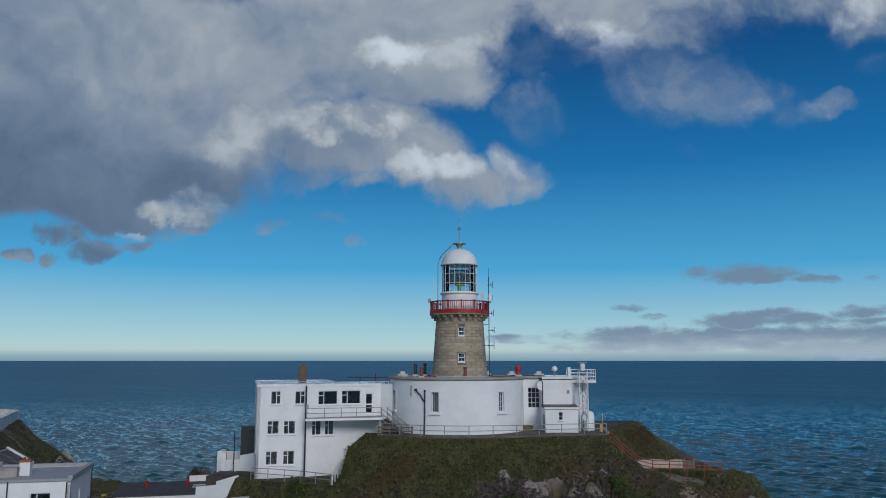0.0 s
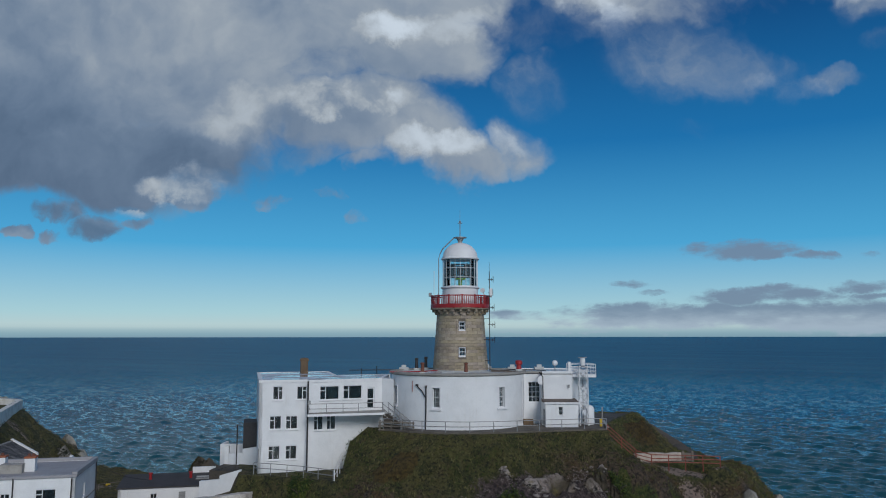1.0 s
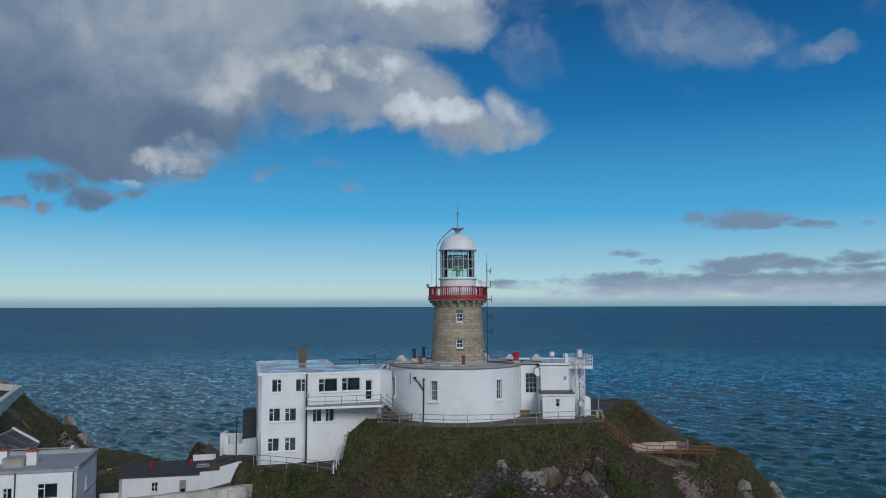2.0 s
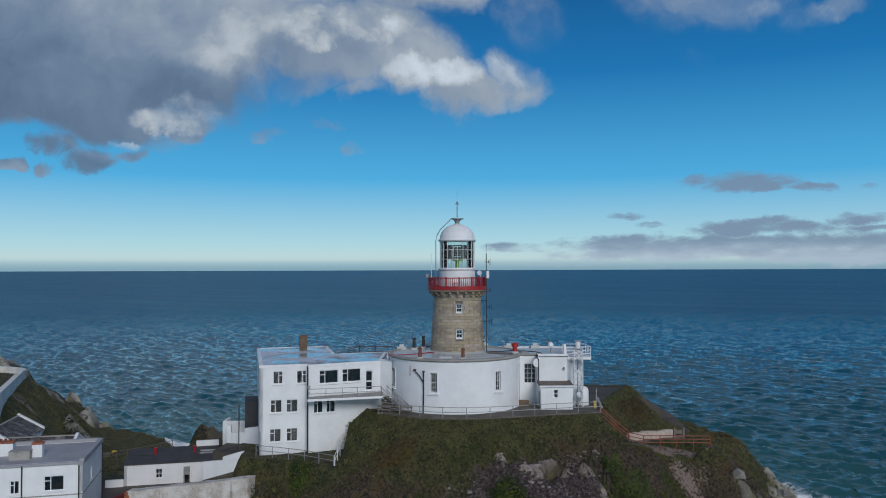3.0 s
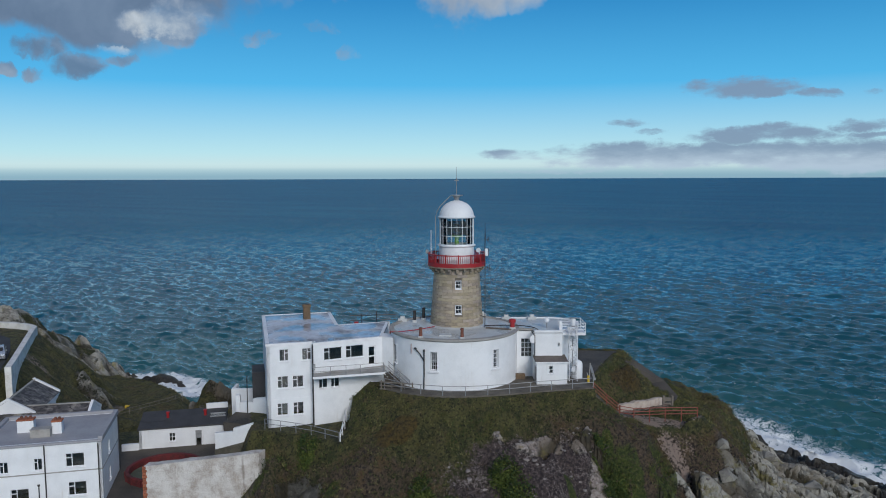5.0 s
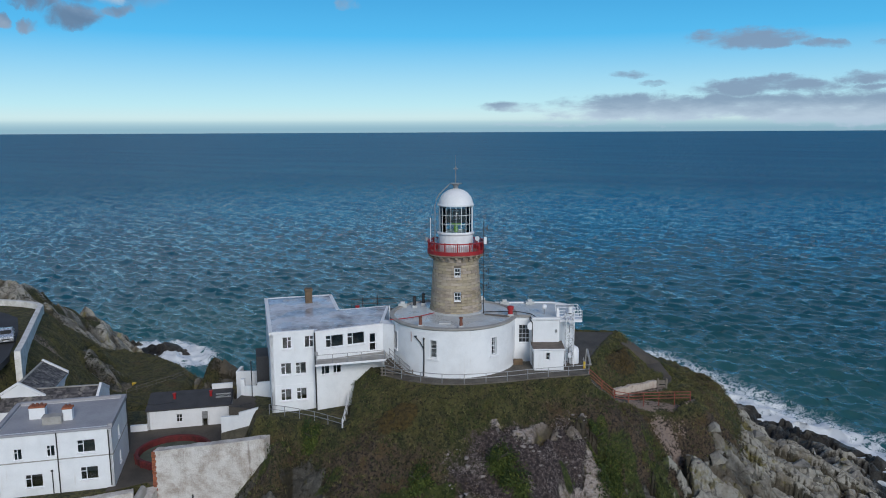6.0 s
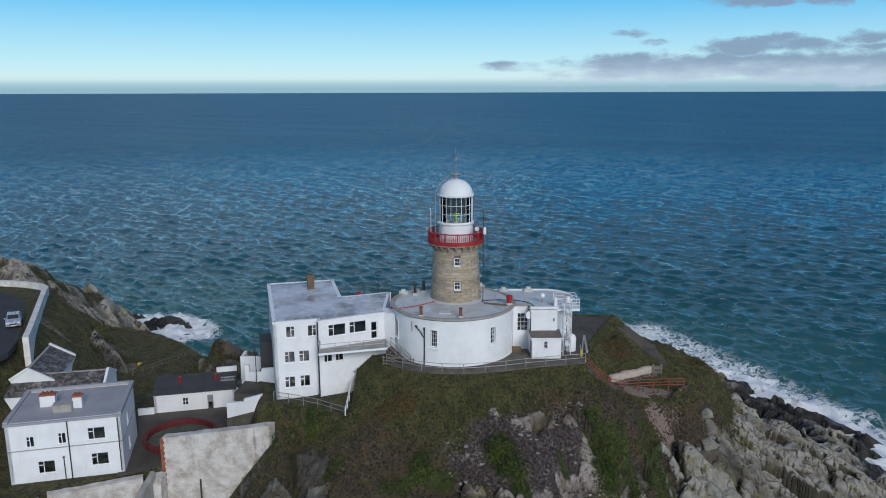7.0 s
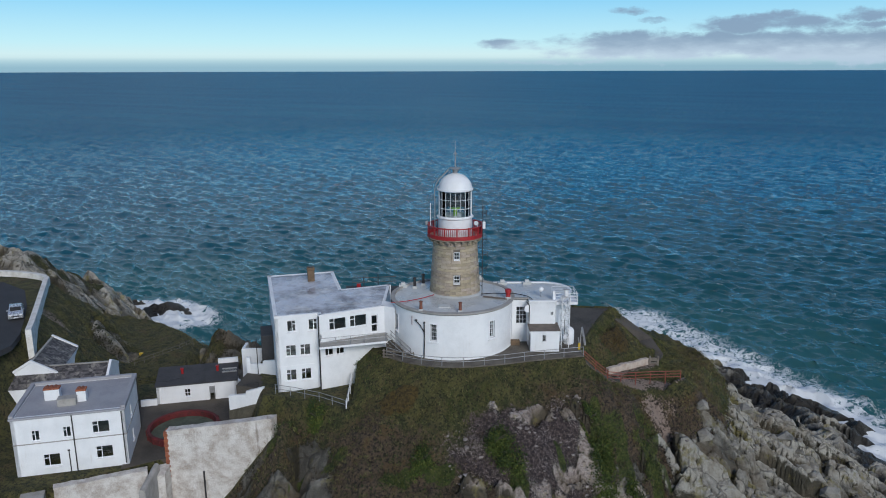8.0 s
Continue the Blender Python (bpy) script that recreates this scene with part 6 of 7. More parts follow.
part("pipe", tubes(([(-2.0, 0, 0.0), (-2.0, 0, 1.5), (3.5, 0.6, 1.5)], 0.05), ([(1.2, 0.2, 0), (1.2, 0.2, 2.0)], 0.05), ([(-0.6, 0.1, 0), (-0.6, 0.1, 1.7)], 0.05), ([(-2.0, 0, 0.9), (3.5, 0.6, 0.9)], 0.04)), BLACK, roof_kit)
part("box", boxes((-1.5, -1.0, -0.2, 0.2, 0.1, 0.75), bevel=0.05), RED, roof_kit)
part("deck", boxes((-3.0, 4.2, -1.2, 1.6, -8.0, 0.0)), ROOF_DARK, roof_kit)

# ---------------------------------------------------------------- the yard below


def rough_wall(name, outline, z0, z1, mat, label, category="wall", kind="", cut=0.6):
    """A wall body with an uneven, worn face."""
    bm = bmesh.new()
    prism(bm, outline, z0, z1)
    bmesh.ops.triangulate(bm, faces=bm.faces)
    for _ in range(5):
        long = [e for e in bm.edges if e.calc_length() > cut]
        if not long:
            break
        bmesh.ops.subdivide_edges(bm, edges=long, cuts=1)
        bmesh.ops.triangulate(bm, faces=bm.faces)
    for v in bm.verts:
        n = noise.noise_vector(v.co * 0.9) * 0.07 + noise.noise_vector(v.co * 3.1) * 0.03
        v.co += n
    return tagged(part(name, bm, mat), label, category, kind=kind)


rough_wall("retaining_wall", [(-29.1, 69.3), (-18.0, 69.9), (-17.6, 70.9), (-29.0, 70.3)], 9.5, [19.70, 20.75, 20.75, 19.70], OLD_WHITE, "tall patchy whitewashed rubble retaining wall with worn plaster", kind="structure")
quoins = thing("brick_quoins", -29.15, 69.5, 14.0, label="red brick quoins on the retaining wall's end", category="brickwork")
brick = None
for i in range(19):
    m = pose(0, 0, 0.3 * i) @ Matrix.Diagonal((1.35 if i % 2 else 1.0, 1, 1, 1))
    if brick is None:
        brick = part("brick", boxes((-0.1, 0.22, -0.28, 0.6, 0.0, 0.27), bevel=0.02), BRICK, quoins)
        brick.matrix_basis = m
    else:
        again(brick, m)
pipe = thing("wall_pipe", -25.3, 69.25, 12.0, label="dark iron pipe standing against the retaining wall", category="pipe")
part("pipe", tubes(([(0, -0.12, -1.5), (0, -0.12, 3.1)], 0.09)), BLACK, pipe)

rough_wall("terrace_wall", [(-38.4, 63.6), (-30.4, 67.0), (-30.7, 67.8), (-38.8, 64.4)], 10.5, [16.5, 16.5, 16.5, 16.5], OLD_WHITE, "stained whitewashed wall below the lower house", kind="structure")
rough_wall("yard_wall", [(-30.4, 67.0), (-28.9, 67.6), (-28.9, 69.4), (-30.4, 69.0)], 10.5, [15.6, 15.6, 15.9, 15.9], OLD_WHITE, "low worn stone wall beside the yard", kind="structure")
rough_wall("garden_wall", [(-52.0, 59.6), (-41.2, 62.0), (-41.5, 62.9), (-52.3, 60.5)], 9.0, 15.6, PINK, "low pale stone wall below the house", kind="structure")
butt = thing("buttress_wall", -29.9, 64.0, 10.0, label="narrow round-topped plastered buttress wall", category="wall")
bm = bmesh.new()
profile = [(-0.32, 0), (0.32, 0), (0.32, 6.3)] + [(0.32 * math.cos(radians(a)), 6.3 + 0.32 * math.sin(radians(a))) for a in range(20, 180, 20)] + [(-0.32, 6.3)]
front = [bm.verts.new((x, 0.0, z - (0.6 if z > 3 else 0))) for x, z in profile]
rear = [bm.verts.new((x, 4.2, z)) for x, z in profile]
bm.faces.new(front)
bm.faces.new(rear[::-1])
for i in range(len(profile)):
    bm.faces.new((front[i], rear[i], rear[(i + 1) % len(profile)], front[(i + 1) % len(profile)]))
part("wall", bm, CONCRETE, butt, smooth=True)
steps_pier = thing("brick_pier", -40.0, 62.2, 10.0, 20.0, "cement-topped steps flanked by red brick quoins", "steps")
part("body", boxes((-1.1, 1.1, -1.5, 2.0, -1.0, 6.0), bevel=0.05), CONCRETE, steps_pier)
brick = None
for x in (-1.25, 0.95):
    for i in range(18):
        m = pose(x, 0, 0.3 * i + 0.5) @ Matrix.Diagonal((1.3 if i % 2 else 1.0, 1, 1, 1))
        if brick is None:
            brick = part("brick", boxes((0.0, 0.34, -1.58, -1.2, 0.0, 0.27), bevel=0.02), BRICK, steps_pier)
            brick.matrix_basis = m
        else:
            again(brick, m)


def build_ring():
    ob = thing("round_tank_wall", -29.6, 76.2, 15.9, label="red-painted round yard wall with a grassy floor", category="wall")
    r = 4.0
    part("wall", lathe([(r, -0.5), (r, 1.05), (r - 0.06, 1.12), (r - 0.34, 1.12), (r - 0.4, 1.05), (r - 0.4, -0.5)], 64, True), RED_WALL, ob, smooth=True)
    rib = part("rib", boxes((-0.12, 0.12, -r - 0.1, -r + 0.02, -0.3, 1.02), bevel=0.02), RED_WALL, ob)
    for k in range(1, 20):
        again(rib, pose(0, 0, 0, 0, 0, 18 * k))
    part("floor", lathe([(0, 0.42), (r - 0.38, 0.40), (r - 0.38, 0.2), (0, 0.2)], 48), surface("mossy_floor", (0.10, 0.115, 0.085), (0.055, 0.065, 0.045), 0.9, 0.8, 7.0, 0.6, 0.03), ob, "mossy grey floor of the ring")
    return ob


build_ring()


def build_shed():
    ob = thing("long_shed", -35.1, 83.1, 15.7, 12.5, "long low white shed with a dark felt roof", "shed")
    w, d, top = 9.6, 4.6, 2.85
    front = straight((0, 0), (w, 0), 0.3)
    holes = [(3.30, 4.00, 1.25, 2.25), (6.25, 6.95, 0.35, 2.35)]
    part("front_wall", pierced(0, w, -0.8, top, holes, front), WHITE, ob)
    window(ob, front, *holes[0], grid_bars(2, 2), sill=0.08, bar=0.06)
    door = part("door", pierced(*holes[1], [(6.37, 6.83, 0.5, 1.4)], lambda a, k, z: front(a, 0.3 + 0.2 * k, z)), GALV, ob, "grey half-glazed door")
    part("pane", pierced(6.37, 6.83, 0.5, 1.4, [], lambda a, k, z: front(a, 0.4 + 0.05 * k, z)), GLASS, door)
    for p, q in (((w, 0), (w, d)), ((w, d), (0, d)), ((0, d), (0, 0))):
        part("side_wall", pierced(0, (Vector(q) - Vector(p)).length, -0.8, top, [], straight(p, q, 0.3)), WHITE, ob)
    bm = bmesh.new()
    prism(bm, [(-0.15, -0.15), (w + 0.15, -0.15), (w + 0.15, d + 0.1), (-0.15, d + 0.1)], top, [top + 0.14, top + 0.14, top + 0.75, top + 0.75])
    part("roof", bm, ROOF_DARK, ob, "dark felt mono-pitch roof")
    for x in (2.9, 7.2):
        part("roof_pot", tubes(([(x, 2.6, top + 0.4), (x, 2.6, top + 1.05)], 0.16), ([(x, 2.6, top + 1.05), (x, 2.6, top + 1.2)], 0.22), seg=12), RED, ob, "small red roof vent")
    sky_lit = part("skylight", boxes((7.9, 9.5, 2.0, 2.75, top + 0.43, top + 0.52)), GLASS, ob)
    part("skylight_frame", boxes((7.8, 9.6, 1.9, 2.0, top + 0.4, top + 0.55), (7.8, 9.6, 2.75, 2.85, top + 0.45, top + 0.64)), GALV, ob)
    part("white_parapet", boxes((7.2, 9.75, d - 0.2, d + 0.1, top + 0.5, top + 1.35)), WHITE, ob)
    part("yard_parapet", boxes((-1.9, 0.0, -0.25, 0.1, -0.8, 1.35)), WHITE, ob, "low white yard wall")
    return ob


build_shed()


def gabled(name, x, y, z, turn, w, half, eave, ridge_h, label, white_end=True, seed=2):
    """A slate-roofed house: walls, two slopes of slates in courses, parapet gables."""
    ob = thing(name, x, y, z, turn, label, "house")
    for u0, u1 in ((0.0, 0.3), (w - 0.3, w)):
        bm = bmesh.new()
        vs = [(-half, -2.0), (half, -2.0), (half, eave), (0, ridge_h), (-half, eave)]
        a = [bm.verts.new((u0, yy, zz)) for yy, zz in vs]
        b = [bm.verts.new((u1, yy, zz)) for yy, zz in vs]
        bm.faces.new(a)
        bm.faces.new(b[::-1])
        for i in range(5):
            bm.faces.new((a[i], b[i], b[(i + 1) % 5], a[(i + 1) % 5]))
        part("gable_wall", bm, WHITE, ob)
    for y0 in (-half, half - 0.3):
        part("long_wall", boxes((0.3, w - 0.3, y0, y0 + 0.3, -2.0, eave)), WHITE, ob)
    rng = random.Random(seed)
    length = math.hypot(half, ridge_h - eave)
    tilt = math.degrees(math.atan2(ridge_h - eave, half))
    bm = bmesh.new()
    for s in (-1, 1):
        rows = int(length / 0.32) + 1
        for j in range(rows):
            u = -0.05 + (0.16 if j % 2 else 0.0)
            while u < w - 0.25:
                g = 0.30 + rng.uniform(-0.02, 0.02)
                a0, a1 = j * length / rows, (j + 1.25) * length / rows
                lift = rng.uniform(0.02, 0.07)
                quad = []
                for uu, aa, h in ((u, a0, 0.0 + lift), (min(u + g, w), a0, 0.0 + lift), (min(u + g, w), min(a1, length), 0.025), (u, min(a1, length), 0.025)):
                    t = aa / length
                    quad.append(bm.verts.new((uu, s * (half + 0.12) * (1 - t), eave - 0.03 + (ridge_h - eave + 0.03) * t + h + 0.05)))
                bm.faces.new(quad if s < 0 else quad[::-1])
                u += g + 0.012
    part("slate_cover", bm, ISLAND_SLATE, ob, "uneven grey slate courses with pale lichen", clean=False)
    bm = bmesh.new()
    for s in (-1, 1):
        v = [bm.verts.new(c) for c in ((0, s * half, eave - 0.04), (w, s * half, eave - 0.04), (w, 0, ridge_h), (0, 0, ridge_h))]
        bm.faces.new(v if s < 0 else v[::-1])
    part("roof_boarding", bm, SLATE, ob, clean=False)
    part("ridge_cap", boxes((0, w, -0.14, 0.14, ridge_h + 0.03, ridge_h + 0.13)), CONCRETE, ob)
    if white_end:
        for u0 in (-0.05, w - 0.25):
            bm = bmesh.new()
            vs = [(-half - 0.1, eave), (0, ridge_h + 0.05), (half + 0.1, eave), (half + 0.1, eave + 0.3), (0, ridge_h + 0.35), (-half - 0.1, eave + 0.3)]
            a = [bm.verts.new((u0, yy, zz)) for yy, zz in vs]
            b = [bm.verts.new((u0 + 0.3, yy, zz)) for yy, zz in vs]
            bm.faces.new(a)
            bm.faces.new(b[::-1])
            for i in range(6):
                bm.faces.new((a[i], b[i], b[(i + 1) % 6], a[(i + 1) % 6]))
            part("gable_coping", bm, WHITE, ob)
    return ob


def make_island_slate():
    mat, m = material("slates")
    p = m.put("ShaderNodeTexCoord", out="Object")
    r = m.put("ShaderNodeNewGeometry", out="Random Per Island")
    colour = m.mix(m.step(r, 0.0, 1.0), (0.038, 0.036, 0.038), (0.14, 0.13, 0.13))
    colour = m.mix(m.step(m.noise(p, 0.9, 5.0, 0.7), 0.52, 0.62, 0.0, 0.8), colour, (0.30, 0.28, 0.25))
    finish(m, colour, 0.75, m.bump(m.noise(p, 12.0, 4.0), 0.4, 0.02))
    return mat


ISLAND_SLATE = make_island_slate()
gabled("slate_cottage", -51.6, 81.7, 17.0, 10.7, 11.3, 3.2, 3.2, 4.7, "long old slate-roofed cottage behind the lower house")
gabled("slate_outhouse", -48.9, 81.0, 17.4, 100.9, 9.2, 2.8, 3.6, 5.3, "small slate-roofed outhouse with a white gable")

# white walls between the shed and the house
block_wall = thing("white_yard_wall", -24.0, 75.6, 16.0, -4.0, "stepped white yard wall with a dark slate foot", "wall")
bm = bmesh.new()
prism(bm, [(0, 0), (2.0, 0), (2.0, 0.35), (0, 0.35)], 1.6, [4.8, 5.0, 5.0, 4.8])
prism(bm, [(2.003, 0), (4.1, 0), (4.1, 0.35), (2.003, 0.35)], 1.6, [5.35, 5.95, 5.95, 5.35])
part("wall", bm, WHITE, block_wall)
part("foot", prisms(([(-0.05, -0.1), (4.15, -0.1), (4.15, 0.4), (-0.05, 0.4)], -1.5, [3.0, 4.2, 4.2, 3.0])), SLATE, block_wall, "dark slate-hung foot of the wall")
low_wall = thing("white_side_wall", -25.0, 84.6, 16.0, -60.0, "white sloped wall beside the shed's end", "wall")
part("wall", prisms(([(-1.8, -0.2), (3.6, -0.2), (3.6, 0.15), (-1.8, 0.15)], -0.5, [2.4, 3.4, 3.4, 2.4])), WHITE, low_wall)
up_wall = thing("white_parapet_wall", -24.5, 84.0, 21.0, 0.0, "white parapet walls round the house yard", "wall")
part("wall", boxes((0, 2.9, 0, 0.35, -4.0, 2.2), (0, 0.35, 0.353, 2.2, -4.0, 2.2), bevel=0.03), WHITE, up_wall)
part("low_wall", prisms(([(2.0, -3.9), (3.6, -4.35), (3.7, -4.0), (2.1, -3.55)], -4.0, [1.75, 1.9, 1.9, 1.75]), ([(3.603, -4.35), (5.2, -4.9), (5.3, -4.55), (3.703, -4.0)], -4.0, [2.3, 2.6, 2.6, 2.3])), WHITE, up_wall)
part("pier", boxes((1.5, 2.0, -3.8, -3.3, -4.0, 2.5), bevel=0.03), WHITE, up_wall)
part("yard_slab", prisms(([(1.6, -4.05), (5.2, -5.05), (4.6, -8.6), (1.2, -7.6)], -4.0, 0.72)), YARD, up_wall, "dark yard slab")
wire = thing("overhead_cable", -34.9, 77.3, 22.2, label="thin dark cable slung between the house and the shed", category="cable")
part("wire", tubes((curve([(0, 0, 0), (1.4, 3.0, -1.7), (2.6, 7.0, -2.9)]), 0.025), seg=6), BLACK, wire)
# dark body fills the gap beside the house, its shade built as a block
gap_block = thing("dark_store", -21.6, 78.4, 21.4, 14.4, "dark block for the shaded gap beside the house, with iron posts", "shed")
part("body", boxes((1.0, 2.4, 2.8, 6.5, -1.0, 4.4), bevel=0.03), ROOF_DARK, gap_block)
part("post", tubes(([(0.4, 0.6, 0), (0.4, 0.6, 4.4)], 0.05), ([(0.4, 2.4, 0), (0.4, 2.4, 4.2)], 0.05), ([(0.4, 0.6, 3.4), (0.4, 5.0, 3.4)], 0.04), ([(0.4, 0.6, 4.1), (0.4, 2.4, 4.1)], 0.03)), BLACK, gap_block)
railing("yard_railing", [(-23.2, 76.4, 20.4), (-20.6, 75.8, 21.2)], 1.2, (1.15, 0.6), 1.3, 0.03, BLACK, "thin dark iron railing by the white yard wall")
bm = bmesh.new()
prism(bm, [(-33.4, 67.6), (-30.2, 69.6), (-19.6, 71.2), (-20.2, 75.5), (-23.5, 81.5), (-24.6, 86.5), (-37.0, 84.5), (-41.5, 79.8), (-35.6, 77.6)], 15.5, 16.27)
tagged(part("court", bm, YARD), "dark paved court between the houses", "yard", kind="structure")

# ---------------------------------------------------------------- road, boundary wall and car on the hill

ROAD_Z = 25.28
bm = bmesh.new()
prism(bm, [(-50.4, 80.2), (-51.4, 84.0), (-54.2, 90.5), (-56.4, 95.2), (-60.6, 102.6), (-66.0, 107.0), (-76.0, 109.4), (-90.0, 110.0), (-90.0, 100.0), (-70.0, 97.5), (-64.0, 94.0), (-61.0, 88.0), (-59.0, 80.0), (-58.0, 70.0), (-52.6, 70.0)], 24.6, ROAD_Z)
tagged(part("road", bm, TARMAC), "dark tarmac drive curving along the hill", "road", kind="structure")
line = curve([(-50.0, 83.4, 0), (-51.6, 87.5, 0), (-55.5, 97.0, 0), (-59.2, 106.0, 0)], 5) + curve([(-59.6, 107.2, 0), (-61.5, 108.9, 0), (-65.0, 110.3, 0), (-69.0, 111.1, 0), (-80.0, 112.8, 0), (-95.0, 114.0, 0)], 4)
wall_tall = tagged(part("boundary_wall", strip(line, -0.34, 0.34, 22.3, 26.05), LIME_WHITE), "limewashed boundary wall beside the drive", "wall", kind="structure")


def build_car():
    ob = thing("parked_car", -55.5, 90.9, ROAD_Z, 27.0, "silver hatchback parked on the tarmac drive", "car")
    # side outline, nose towards -y
    side = [(-2.10, 0.42), (-2.12, 0.70), (-1.95, 0.88), (-1.05, 1.00), (-0.45, 1.40), (0.15, 1.50), (1.15, 1.47), (1.75, 1.20), (2.05, 0.98), (2.10, 0.55), (2.02, 0.30), (-2.0, 0.28)]
    bm = bmesh.new()
    rings = []
    for x, pinch in ((-0.86, 0.80), (-0.80, 0.96), (-0.55, 1.0), (0.55, 1.0), (0.80, 0.96), (0.86, 0.80)):
        rings.append([bm.verts.new((x * (1.0 if z < 1.02 else 0.82), y * (1 if pinch == 1 else 0.985), z * (1 if z < 0.5 else 1 - (1 - pinch) * 0.16))) for y, z in side])
    for a, b in zip(rings, rings[1:]):
        for i in range(len(side)):
            bm.faces.new((a[i], b[i], b[(i + 1) % len(side)], a[(i + 1) % len(side)]))
    bm.faces.new(rings[0])
    bm.faces.new(rings[-1][::-1])
    body = part("body", bm, SILVER, ob, smooth=True)
    part("windscreen", prisms_yz([(-0.98, 1.06), (-0.47, 1.40), (-0.44, 1.42), (-0.95, 1.10)], -0.62, 0.62), RUBBER, body, "dark windscreen")
    part("rear_window", prisms_yz([(1.22, 1.47), (1.72, 1.24), (1.75, 1.27), (1.25, 1.50)], -0.58, 0.58), RUBBER, body, "dark rear window")
    for s in (-1, 1):
        part("side_window", prisms_yz([(-0.75, 1.05), (-0.35, 1.36), (1.05, 1.40), (1.45, 1.12), (1.40, 1.04)], *sorted((s * 0.70, s * 0.745))), RUBBER, body, "dark side windows")
        part("headlight", boxes((s * 0.62 - 0.16, s * 0.62 + 0.16, -2.10, -1.98, 0.66, 0.82), bevel=0.03), WHITE_TRIM, body)
        part("mirror", boxes((s * 0.94 - 0.09, s * 0.94 + 0.09, -0.72, -0.60, 0.98, 1.12), bevel=0.03), SILVER, body)
        for y in (-1.32, 1.28):
            wheel = part("wheel", tubes(([(s * 0.70, y, 0.31), (s * 0.87, y, 0.31)], 0.31), seg=20), RUBBER, ob)
            part("rim", tubes(([(s * 0.86, y, 0.31), (s * 0.885, y, 0.31)], 0.19), seg=16), GALV, wheel)
    part("grille", boxes((-0.4, 0.4, -2.13, -2.08, 0.52, 0.68)), RUBBER, body)
    part("number_plate", boxes((-0.26, 0.26, -2.15, -2.11, 0.38, 0.49)), WHITE_TRIM, body)
    return ob


def prisms_yz(outline, x0, x1):
    bm = bmesh.new()
    a = [bm.verts.new((x0, y, z)) for y, z in outline]
    b = [bm.verts.new((x1, y, z)) for y, z in outline]
    bm.faces.new(a)
    bm.faces.new(b[::-1])
    n = len(outline)
    for i in range(n):
        bm.faces.new((a[i], b[i], b[(i + 1) % n], a[(i + 1) % n]))
    return bm


build_car()
bench = thing("yellow_bin", -44.6, 102.6, 15.2, label="small yellow box on the lawn", category="box")
part("body", boxes((-0.28, 0.28, -0.22, 0.22, -0.1, 0.32), bevel=0.05), YELLOW, bench)
railing("lawn_fence", [(-43.6, 97.5, 15.4), (-41.5, 101.0, 15.2), (-39.5, 105.0, 14.9), (-38.6, 108.0, 14.7)], 1.0, (0.95, 0.5), 1.6, 0.03, WOOD, "thin timber fence along the lawn's edge", "fence")

# ---------------------------------------------------------------- growth and loose stones


def leaf_material(name, a, b, c):
    """Leaves that vary one by one and, more, from patch to patch."""
    mat, m = material(name)
    r = m.put("ShaderNodeNewGeometry", out="Random Per Island")
    p = m.put("ShaderNodeTexCoord", out="Object")
    big, mid = m.noise(p, 0.22, 4.0, 0.6), m.noise(p, 0.9, 4.0, 0.6)
    colour = m.mix(m.step(m.math("ADD", m.math("MULTIPLY", r, 0.25), m.math("MULTIPLY", big, 0.9)), 0.42, 0.72), a, b)
    colour = m.mix(m.step(m.math("ADD", m.math("MULTIPLY", r, 0.5), m.math("MULTIPLY", mid, 0.8)), 0.66, 0.92, 0.0, 0.9), colour, c)
    finish(m, colour, 0.8)
    return mat


def scatter_spots(rng, count, box, keep):
    """Places on the land inside a box, kept by a rule on the land's fields."""
    x0, x1, y0, y1 = box
    X, Y = rng.uniform(x0, x1, count), rng.uniform(y0, y1, count)
    Z, F = land(X, Y)
    clear = np.minimum.reduce([outside(o, X, Y) for o in (KNOLL, TERRACE, COURT)])
    ok = keep(X, Y, Z, F, clear, rng.uniform(0, 1, count)) & (F["path"] > 0.9)
    return X[ok], Y[ok], Z[ok]


def soup(name, verts, faces, mat, label, category, smooth_it=False):
    mesh = bpy.data.meshes.new(name)
    mesh.from_pydata(verts.reshape(-1, 3).tolist(), [], faces.tolist())
    mesh.materials.append(mat)
    if smooth_it:
        mesh.shade_smooth()
    return tagged(new(name, mesh), label, category, kind="stuff")


def grass(name, X, Y, Z, rng, blades, height, spread, mat, label, category):
    n = len(X) * blades
    bx = np.repeat(X, blades) + rng.normal(0, spread, n)
    by = np.repeat(Y, blades) + rng.normal(0, spread, n)
    bz = np.repeat(Z, blades) - 0.08
    h = height * rng.uniform(0.5, 1.25, n)
    a = rng.uniform(0, 2 * math.pi, n)
    w = 0.022 + 0.03 * rng.rand(n)
    lean = rng.normal(0, 0.6, (n, 2)) * h[:, None]
    v = np.empty((n, 3, 3))
    v[:, 0] = np.stack([bx - w * np.cos(a), by - w * np.sin(a), bz], -1)
    v[:, 1] = np.stack([bx + w * np.cos(a), by + w * np.sin(a), bz], -1)
    v[:, 2] = np.stack([bx + lean[:, 0], by + lean[:, 1], bz + h], -1)
    return soup(name, v, np.arange(n * 3).reshape(n, 3), mat, label, category)


